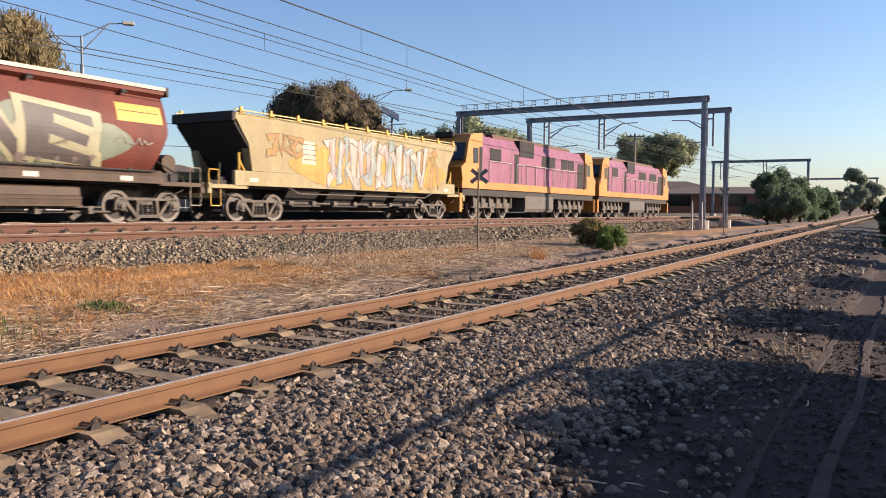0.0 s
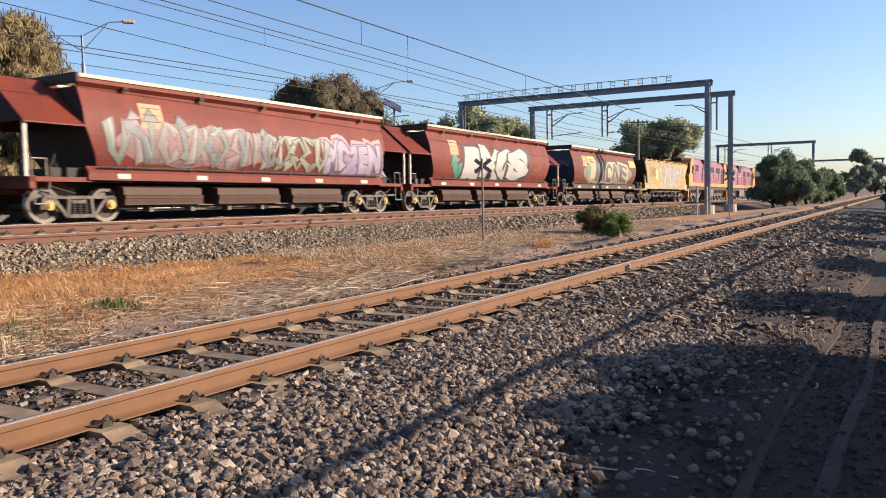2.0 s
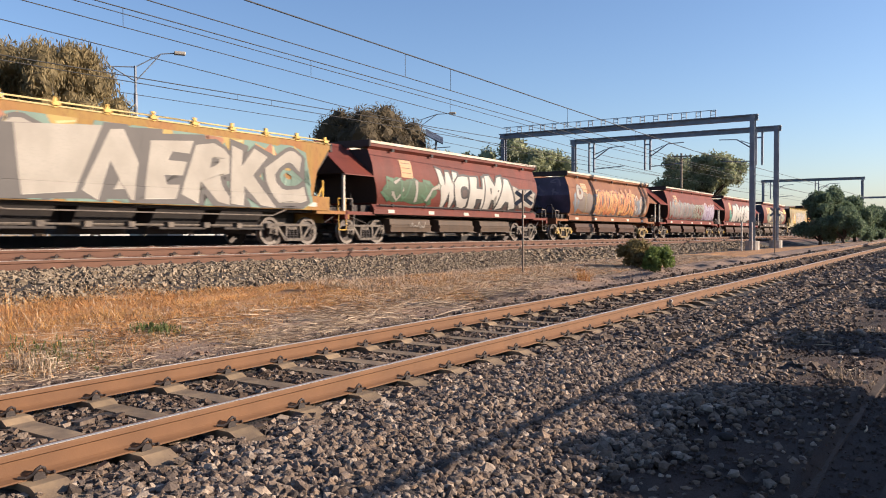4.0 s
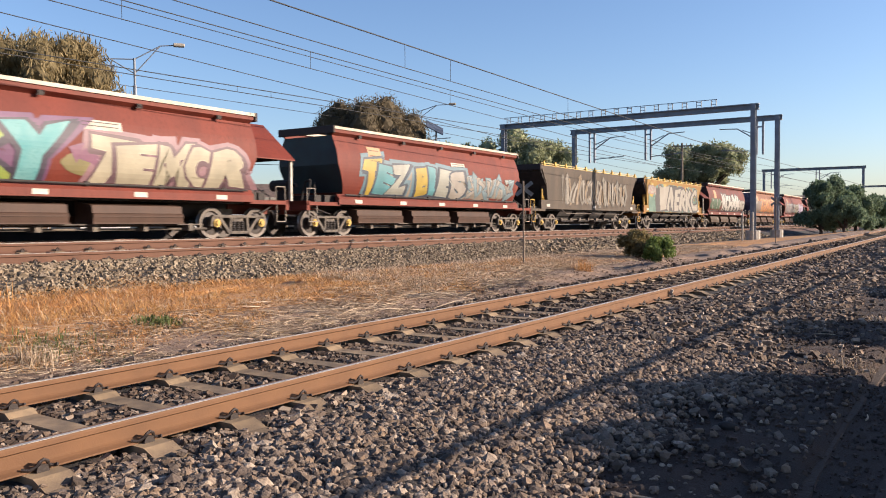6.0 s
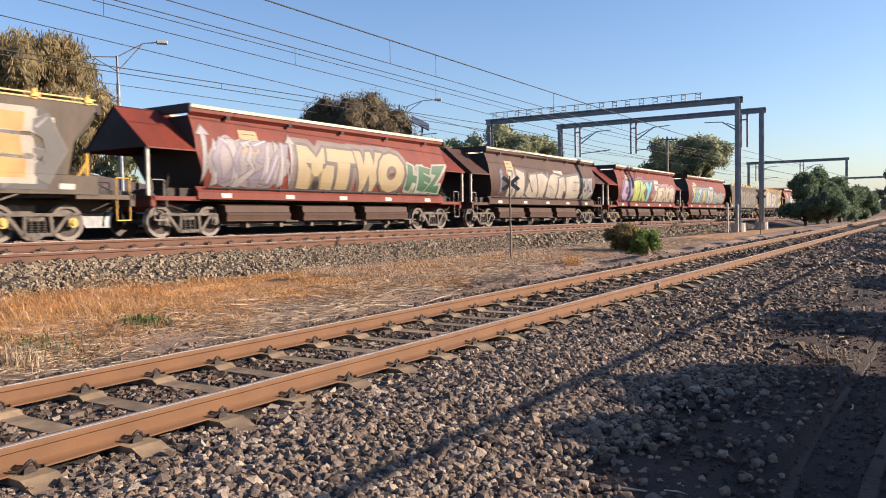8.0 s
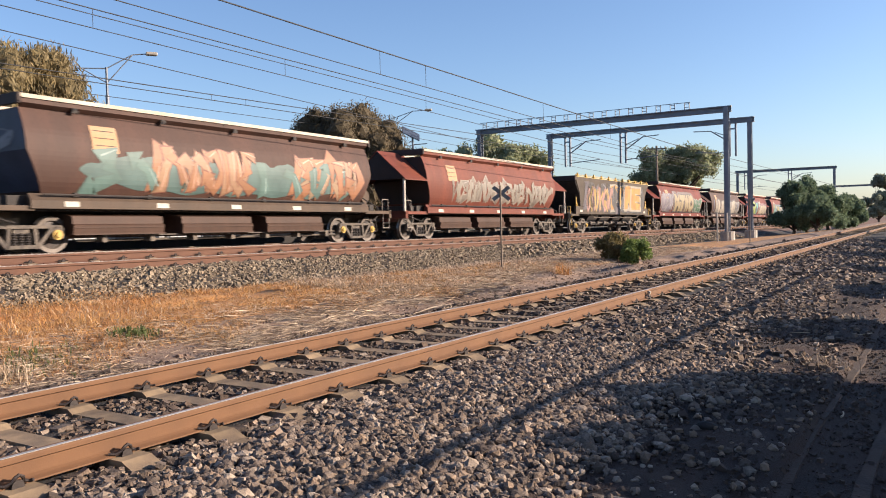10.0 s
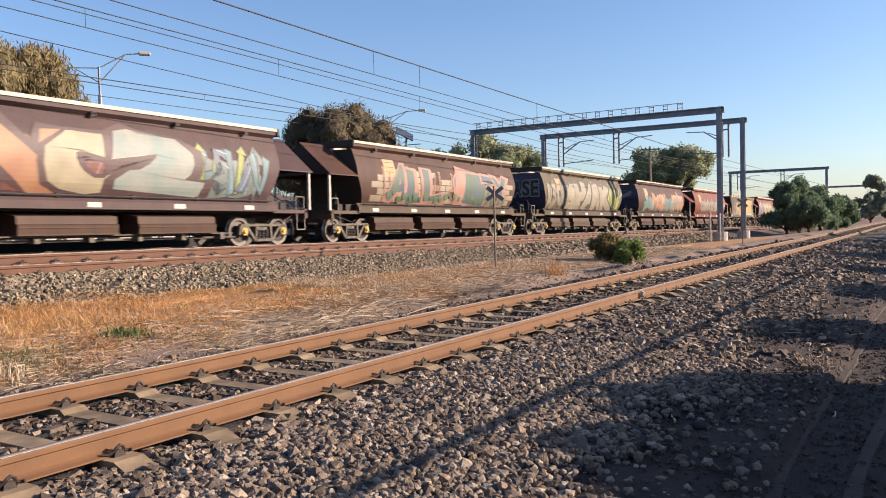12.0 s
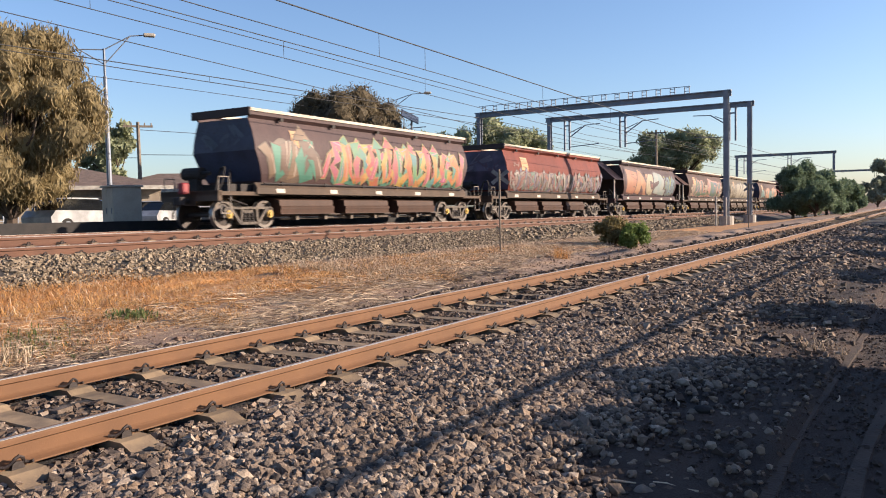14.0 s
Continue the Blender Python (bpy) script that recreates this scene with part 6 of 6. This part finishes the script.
def cable(pts, r, name="overhead_wire", label="overhead wire of the electrified line"):
    bm = bmesh.new()
    for p, q in zip(pts, pts[1:]):
        tube(bm, p, q, r, 5)
    ob = new(name, mesh_of(name, bm, WIRE))
    return tagged(ob, label, "wire", "overhead wires")
def sight(u, r, k):
    return Vector((-u, r * u, EYE[2] + k * u))
# each wire: offset aside, two (way along, rise) ratios as seen from the eye, thickness
WIRES = [(14.5, 0.906, 0.372, 1.638, 0.355, 0.02), (14.5, 0.71, 0.329, 1.636, 0.306, 0.013), (19.8, 0.626, 0.310, 1.635, 0.286, 0.017), (19.8, 0.594, 0.303, 1.634, 0.275, 0.014),
         (19.8, 0.556, 0.286, 1.633, 0.251, 0.014), (24.0, 0.555, 0.255, 1.533, 0.210, 0.016), (27.0, 0.63, 0.214, 1.632, 0.220, 0.02), (27.0, 0.63, 0.207, 1.533, 0.206, 0.018), (33.0, 0.552, 0.19, 1.211, 0.190, 0.016)]
for u, r0, k0, r1, k1, th in WIRES:
    p, q = sight(u, r0, k0), sight(u, r1, k1)
    d = (q - p) / (q - p).y
    pts = []
    for y in (-12, 0, 10, 20, 30, 40, 49, 57.5, 85, 115, 170):
        pt = p + d * (min(y, 49) - p.y)
        if y > 49:
            pt = Vector((pt.x - SKEW * (y - 49), y, pt.z + (6.0 - pt.z) * min(1, (y - 49) / 70)))
        pts.append(pt)
    cable(pts, th)
# droppers between carrying and contact wires
for (i, j, ys) in ((0, 1, (19.5, 22.0, 31, 39)), (2, 4, (13.5, 21.0, 30, 38)), (3, 5, (17, 34)), (6, 7, (24, 26))):
    for y in ys:
        ends = []
        for k in (i, j):
            u, r0, k0, r1, k1, _ = WIRES[k]
            p, q = sight(u, r0, k0), sight(u, r1, k1)
            ends.append(p + (q - p) / (q - p).y * (y - p.y))
        if abs(ends[0].x - ends[1].x) < 1:
            cable(ends, 0.008, "dropper", "thin dropper between overhead wires")

# ---------------------------------------------------------------- lineside posts and signs
def cross_sign(u, y, top, size):
    root = new("cross_sign")
    g = float(ground_z(u, y))
    root.matrix_world = pose(-u, y, g)
    tagged(root, "grey X-shaped rail sign on a thin steel post, seen from behind", "sign", "cross signs")
    bm = bmesh.new()
    tube(bm, (0, 0, -0.2), (0, 0, top - g), 0.025, 8)
    part("post", bm, TWIG, root)
    for a in (38, -38):
        bm = bmesh.new()
        box(bm, -size, size, -0.008, 0.008, -0.05, 0.05)
        ob = part("sign_board", bm, GREY, root)
        ob.matrix_basis = pose(0, 0.035 + 0.02 * (a > 0), top - g - 0.2, 0, a, 30)
cross_sign(9.83, 18.3, 2.2, 0.27)
cross_sign(8.1, 40.5, 2.1, 0.3)
for u, y, h in ((11.3, 47.5, 1.7), (10.9, 48.2, 1.6)):
    g0 = float(ground_z(u, y))
    bm = bmesh.new()
    tube(bm, (0, 0, -0.2), (0, 0, h), 0.05, 8)
    tube(bm, (0, 0, h), (0, 0, h + 0.04), 0.05, 8, 0.02)
    ob = new("marker_post", mesh_of("marker_post", bm, WHITE))
    ob.matrix_world = pose(-u, y, g0)
    tagged(ob, "thin pale marker post beside the gantry footing", "post", "marker posts")

# ---------------------------------------------------------------- street behind the train
def at(az, dist):
    return -math.sin(radians(az)) * dist, math.cos(radians(az)) * dist
def street_lamp(az, dist, top, arms):
    x, y = at(az, dist)
    root = new("street_lamp")
    root.matrix_world = pose(x, y, 0.3, 0, 0, az)
    tagged(root, "tall grey street lamp with outreach arm" + ("s" if len(arms) > 1 else ""), "street lamp", "street lamps")
    bm = bmesh.new()
    tube(bm, (0, 0, -0.4), (0, 0, top * 0.85), 0.14, 10, 0.09)
    tube(bm, (0, 0, top * 0.85), (0, 0, top), 0.06, 8)
    part("pole", bm, STEEL, root)
    for dx, dz in arms:
        bm = bmesh.new()
        tube(bm, (0, 0, top - 0.05), (dx * 0.62, 0, top + dz * 0.9), 0.03, 6)
        tube(bm, (0, 0, top - 0.75), (dx * 0.62, 0, top + dz * 0.9), 0.03, 6)
        tube(bm, (dx * 0.62, 0, top + dz * 0.9), (dx * 0.95, 0, top + dz), 0.03, 6)
        a = part("arm", bm, STEEL, root)
        bm = bmesh.new()
        e = 1 if dx > 0 else -1
        box(bm, *sorted((dx * 0.93, dx * 0.93 + e * 0.55)), -0.14, 0.14, top + dz - 0.07, top + dz + 0.1, 0.04)
        part("lamp_head", bm, CABM, a)
street_lamp(55.0, 42, 8.9, [(1.95, 0.75), (-1.8, -0.1)])
street_lamp(36.1, 62, 9.1, [(3.0, 0.65)])
x, y = at(34.45, 50)
root = new("solar_pole")
root.matrix_world = pose(x, y, 0.3, 0, 0, 30)
tagged(root, "thin pole with a tilted solar panel and a side arm", "solar pole")
bm = bmesh.new()
tube(bm, (0, 0, -0.3), (0, 0, 6.5), 0.06, 8)
tube(bm, (0, 0, 5.9), (0.9, 0, 5.95), 0.03, 6)
part("pole", bm, STEEL, root)
bm = bmesh.new()
box(bm, -0.6, 0.6, -0.45, 0.45, -0.03, 0.03)
part("solar_panel", bm, PANE, root, "dark blue solar panel").matrix_basis = pose(-0.1, 0, 6.6, 35, 25, 20)
def utility_pole(az, dist, top):
    x, y = at(az, dist)
    root = new("utility_pole")
    root.matrix_world = pose(x, y, 0.2, 0, 0, az)
    tagged(root, "wooden utility pole with a cross arm", "utility pole", "utility poles")
    bm = bmesh.new()
    tube(bm, (0, 0, -0.4), (0, 0, top), 0.15, 8, 0.10)
    part("pole", bm, TWIG, root)
    bm = bmesh.new()
    box(bm, -0.9, 0.9, -0.06, 0.06, top - 0.35, top - 0.22)
    for dx in (-0.8, -0.4, 0.4, 0.8):
        tube(bm, (dx, 0, top - 0.22), (dx, 0, top - 0.05), 0.04, 6)
    part("cross_arm", bm, TWIG, root)
utility_pole(53.1, 55, 6.9)
utility_pole(26.2, 110, 10)
utility_pole(17.3, 80, 8)
bm = bmesh.new()
x, y = at(53.1, 55)
for z, q in ((6.6, (-60, 75, 9)), (5.0, (-30, 60, 5.2)), (4.8, (-62, 40, 6))):
    tube(bm, (x, y, z), q, 0.02, 5)
tagged(new("power_line", mesh_of("power_line", bm, WIRE)), "thin service wires from the utility pole", "wire")

x, y = at(54.3, 31)
root = new("signal_cabinet")
root.matrix_world = pose(x, y, float(ground_z(-x, y)), 0, 0, -18)
tagged(root, "beige steel signal cabinet behind the tracks", "cabinet")
bm = bmesh.new()
box(bm, -0.6, 0.62, -0.5, 0.5, 0, 1.72, 0.02)
part("body", bm, CABM, root)
bm = bmesh.new()
box(bm, -0.66, 0.68, -0.56, 0.56, 1.72, 1.80, 0.02)
part("roof", bm, CABM, root)
for x0 in (-0.57, 0.02):
    bm = bmesh.new()
    box(bm, x0, x0 + 0.56, -0.515, -0.503, 0.1, 1.66)
    d = part("door", bm, CABM, root)
    bm = bmesh.new()
    box(bm, x0 + 0.47, x0 + 0.5, -0.54, -0.515, 0.8, 1.0)
    part("handle", bm, STEEL, d)

def house(az, dist, w, d, wall, roof, label, turn=0.0, wm=None):
    x, y = at(az, dist)
    root = new("house")
    root.matrix_world = pose(x, y, 0.3, 0, 0, az + turn)
    tagged(root, label, "house", "houses along the street")
    bm = bmesh.new()
    box(bm, -w / 2, w / 2, -d / 2, d / 2, -0.5, wall)
    wl = part("wall", bm, wm or HOUSEW, root)
    bm = bmesh.new()
    e = 0.6
    lo = [bm.verts.new(p) for p in ((-w / 2 - e, -d / 2 - e, wall), (w / 2 + e, -d / 2 - e, wall), (w / 2 + e, d / 2 + e, wall), (-w / 2 - e, d / 2 + e, wall))]
    up = [bm.verts.new((-w / 2 + d / 2, 0, wall + roof)), bm.verts.new((w / 2 - d / 2, 0, wall + roof))]
    for f in ((lo[0], lo[1], up[1], up[0]), (lo[1], lo[2], up[1]), (lo[2], lo[3], up[0], up[1]), (lo[3], lo[0], up[0]), lo[::-1]):
        bm.faces.new(f)
    part("roof", bm, ROOF, root)
    bm = bmesh.new()
    box(bm, -w / 2 - e, w / 2 + e, -d / 2 - e - 0.05, -d / 2 - e, wall - 0.18, wall + 0.03)
    part("gutter", bm, WHITE, root)
    for i in range(3):
        bm = bmesh.new()
        x0 = -w / 2 + w * (0.12 + 0.3 * i)
        box(bm, x0, x0 + w * 0.14, -d / 2 - 0.04, -d / 2 - 0.005, 0.8, wall - 0.4)
        part("window", bm, GLASS, wl)
house(50.5, 62, 11, 8, 2.5, 1.3, "low house with brown hipped roof and white gutter")
house(58.0, 50, 10, 8, 2.4, 1.2, "cream house partly hidden by a drooping tree")
house(10.6, 150, 30, 14, 3.0, 1.2, "long low brick shed beyond the gantries", 0, BRICK)
house(14.5, 160, 16, 12, 3.5, 2.0, "brown-roofed building in the distance")
house(46, 75, 14, 9, 2.6, 1.6, "low house behind the passing train")
house(40, 80, 12, 9, 2.6, 1.6, "low house with tiled roof behind the train")

bm = bmesh.new()
a, b = Vector((*at(63, 40), 0.3)), Vector((*at(46, 52), 0.3))
nf = 26
for i in range(nf):
    p = a.lerp(b, i / (nf - 1))
    tube(bm, p, p + Vector((0, 0, 1.3)), 0.03, 5)
for z in (0.25, 0.7, 1.25):
    tube(bm, a + Vector((0, 0, z)), b + Vector((0, 0, z)), 0.02, 5)
tagged(new("wire_fence", mesh_of("wire_fence", bm, STEEL)), "thin steel rail fence along the street", "fence")

def parked_car(az, dist, m, label, turn):
    x, y = at(az, dist)
    root = new("parked_car")
    root.matrix_world = pose(x, y, float(ground_z(-x, y)), 0, 0, turn)
    tagged(root, label, "car", "parked cars")
    bm = bmesh.new()
    prism(bm, [(-2.1, 0.3), (2.1, 0.3), (2.15, 0.75), (1.3, 0.92), (-1.9, 0.98), (-2.15, 0.7)], -0.85, 0.85, "x")
    part("body", bm, m, root)
    bm = bmesh.new()
    prism(bm, [(-1.8, 0.95), (1.2, 0.92), (0.5, 1.42), (-1.2, 1.45)], -0.74, 0.74, "x")
    part("cabin_glass", bm, GLASS, root)
    bm = bmesh.new()
    prism(bm, [(-1.25, 1.44), (0.52, 1.41), (0.4, 1.48), (-1.1, 1.5)], -0.72, 0.72, "x")
    part("roof", bm, m, root)
    for sy in (-1.35, 1.35):
        for sx in (-0.78, 0.78):
            bm = bmesh.new()
            tube(bm, (sx - 0.1, sy, 0.32), (sx + 0.1, sy, 0.32), 0.32, 14)
            wl = part("wheel", bm, BLACK, root)
            bm = bmesh.new()
            tube(bm, (sx * 1.14, sy, 0.32), (sx * 1.16, sy, 0.32), 0.2, 10)
            part("rim", bm, STEEL, wl)
parked_car(57.0, 38, CARW, "white parked car behind the tracks", 10)
parked_car(54.9, 43, CARB, "blue parked car behind the signal cabinet", 60)
parked_car(51.6, 46, CARW, "pale parked car in front of the house", 20)

# ---------------------------------------------------------------- trees and bushes
def gz(x, y):
    return float(ground_z(-x, y))
def plant(az, dist, height, rad, low, m, label, seed, **k):
    x, y = at(az, dist)
    return tree(x, y, gz(x, y), height, rad, low, m, label, seed, **k)
plant(60.8, 36, 8.3, 4.0, 0.9, LEAF_CAS, "drooping olive-brown casuarina tree by the street", 101, n=62000, size=0.05, droop=2.2, long=2.4, clump=0.2, count=120)
plant(55.2, 60, 8.3, 2.3, 2.2, LEAF_GUM, "grey-green tree behind the street lamp", 102, n=6000, size=0.2)
plant(39.6, 52, 8.7, 4.5, 1.2, LEAF_DARK, "dense dark brown-green rounded tree", 103, n=52000, size=0.06, clump=0.26, count=120, droop=1.2, long=2.0)
plant(32.4, 70, 7.7, 3.5, 1.5, LEAF_GUM, "spreading grey-green tree behind the train", 104, n=15000, size=0.13, clump=0.26, count=50)
plant(29.3, 72, 9.2, 4.1, 1.5, LEAF_GUM, "tall grey-green tree behind the train", 105, n=17000, size=0.13, clump=0.26, count=60)
plant(26.8, 70, 7.9, 3.3, 1.5, LEAF_GUM, "rounded grey-green tree behind the gantry", 106, n=15000, size=0.13, clump=0.26, count=50)
plant(16.2, 95, 9.3, 5.6, 4.7, LEAF_GUM, "wide flat-topped gum tree beyond the gantries", 107, n=20000, size=0.16, clump=0.17, flat=0.5, count=80)
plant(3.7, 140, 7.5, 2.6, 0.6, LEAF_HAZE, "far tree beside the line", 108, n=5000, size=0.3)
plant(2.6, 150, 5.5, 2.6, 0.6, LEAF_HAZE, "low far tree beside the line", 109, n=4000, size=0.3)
for i, (az, d, h, r) in enumerate(((8.6, 70, 4.3, 1.75), (7.8, 72, 4.7, 1.9), (6.6, 75, 3.7, 1.8), (5.6, 78, 3.1, 1.5), (7.2, 69, 2.7, 1.7), (5.1, 86, 2.7, 1.5))):
    plant(az, d, h, r, 0.15, LEAF_FAR, "dense dark green bush beside the far tracks", 120 + i, n=11000, size=0.095, clump=0.34, name="bush", category="bush", group="line-side bushes", count=22)
def shrub(u, y, h, r, m, seed, label, n=2600):
    tree(-u, y, float(ground_z(u, y)), h, r, 0.05, m, label, seed, n=n, size=0.05, clump=0.42, name="shrub", category="bush", count=16)
LEAF_SHRUB = leaf_mat("fresh_green_shrub", (0.20, 0.26, 0.07), (0.13, 0.17, 0.05))
LEAF_OLIVE = leaf_mat("olive_brown_shrub", (0.24, 0.19, 0.08), (0.15, 0.12, 0.055))
shrub(8.7, 23.6, 0.78, 0.52, LEAF_OLIVE, 140, "olive low shrub on the verge")
shrub(7.95, 23.3, 0.72, 0.48, LEAF_SHRUB, 141, "green low shrub on the verge")
tuft(8.35, 6.1, 260, 0.13, 0.14, GREEN, "small green weed in the dry grass", "weed", 0.8, 0.012)

# row of shrubs on the sunny side, which shades the near ballast
def hedge_row():
    k = SUN_WAY.y / SUN_WAY.x
    rs = random.Random(9)
    x0 = 4.6
    for i, (ty, reach, rad) in enumerate(((-0.4, 1.3, 1.5), (2.3, 2.1, 1.5), (4.2, 2.7, 1.4), (6.0, 3.25, 1.4), (11.1, 3.0, 1.5), (17.4, 2.95, 1.65), (23.6, 3.5, 1.7), (30.2, 4.9, 2.0), (37.6, 5.1, 2.1), (44, 5.1, 2.2), (51, 4.9, 2.2))):
        way = (x0 + reach) / math.cos(radians(SUN_AZ)) - rad
        h = way * math.tan(radians(SUN_EL)) - 0.08
        tree(x0 + rs.uniform(-0.05, 0.05), ty + (x0 + reach) * k, -0.2, h, rad, 0.1, LEAF_BUSH, "dense dark shrub on the sunny side of the path", 160 + i, n=4500, size=0.12, clump=0.40,
             name="bush", category="bush", group="shrubs beside the path", count=34, blunt=True, core=0.86)
hedge_row()
plant(0.9, 62, 3.6, 1.3, 0.3, LEAF_BUSH, "dark bush at the edge of the path", 180, n=3500, size=0.14, name="bush", category="bush")
plant(1.3, 34, 1.2, 0.6, 0.05, LEAF_BUSH, "low weed bush beside the path", 181, n=1800, size=0.06, name="bush", category="bush")
# unseen cable, set low beside the path so its thin shadow lies along the ballast
dx = 4.6
dz = dx / SUN_WAY.x * SUN_WAY.z
cable([(-2.86 + dx, y, -0.25 + dz) for y in (-20, 0, 20, 40, 60)], 0.034, "service_cable", "unseen cable that casts the thin shadow along the path")
# unseen end posts, added only to hold the cable
for y in (-20, 60):
    bm = bmesh.new()
    tube(bm, (0, 0, -0.3), (0, 0, dz + 0.2), 0.08, 8)
    ob = new("cable_post", mesh_of("cable_post", bm, TWIG))
    ob.matrix_world = pose(-2.86 + dx, y, -0.25)
    tagged(ob, "added unseen post that carries the shadow cable", "post", "cable posts")
# sticks and a clod on the shaded soil
rs = random.Random(77)
for i in range(14):
    u, y = rs.uniform(0.2, 2.2), rs.uniform(3.5, 12)
    bm = bmesh.new()
    L = rs.uniform(0.06, 0.22)
    limb(bm, (-L, 0, 0.012), (L, 0, 0.018), 0.009, 0.004, rs, 3)
    ob = new("stick", mesh_of("stick", bm, STRAW))
    ob.matrix_world = pose(-u, y, float(ground_z(u, y)), 0, 0, rs.uniform(0, 180))
    tagged(ob, "short pale stick lying on the soil", "stick", "sticks on the path")
bm = bmesh.new()
bmesh.ops.create_icosphere(bm, subdivisions=2, radius=0.07)
for v in bm.verts:
    v.co = Vector((v.co.x * 1.25, v.co.y * 0.7, v.co.z * 0.55)) * (1 + 0.2 * noise.noise(v.co * 9))
ob = new("dark_rock", mesh_of("dark_rock", bm, BLACK))
ob.matrix_world = pose(-1.55, 6.1, -0.32, 0, 8, 40)
tagged(ob, "dark lump of rock on the shaded soil", "rock")

# ---------------------------------------------------------------- movement
def motions():
    rows = [(t, gone(t) + a) for t, a in AHEAD]
    for thing, y0 in TRAIN:
        walk(thing, [(t, on_rails(y0 + s)) for t, s in rows])
    # the wheels roll; wheelsets at the same place on their bogie share one set of keys
    made = {}
    last = frame(14)
    for wheel, dy in WHEELS:
        if dy not in made:
            walk(wheel, [((f - 1) / FPS, pose(0, dy, 0.46, -(88.0 * (f - 1)) % 360, 0, 0)) for f in range(1, last + 1)])
            made[dy] = wheel.animation_data
        else:
            wheel.rotation_mode = "QUATERNION"
            wheel.animation_data_create()
            wheel.animation_data.action = made[dy].action
            wheel.animation_data.action_slot = made[dy].action_slot
motions()
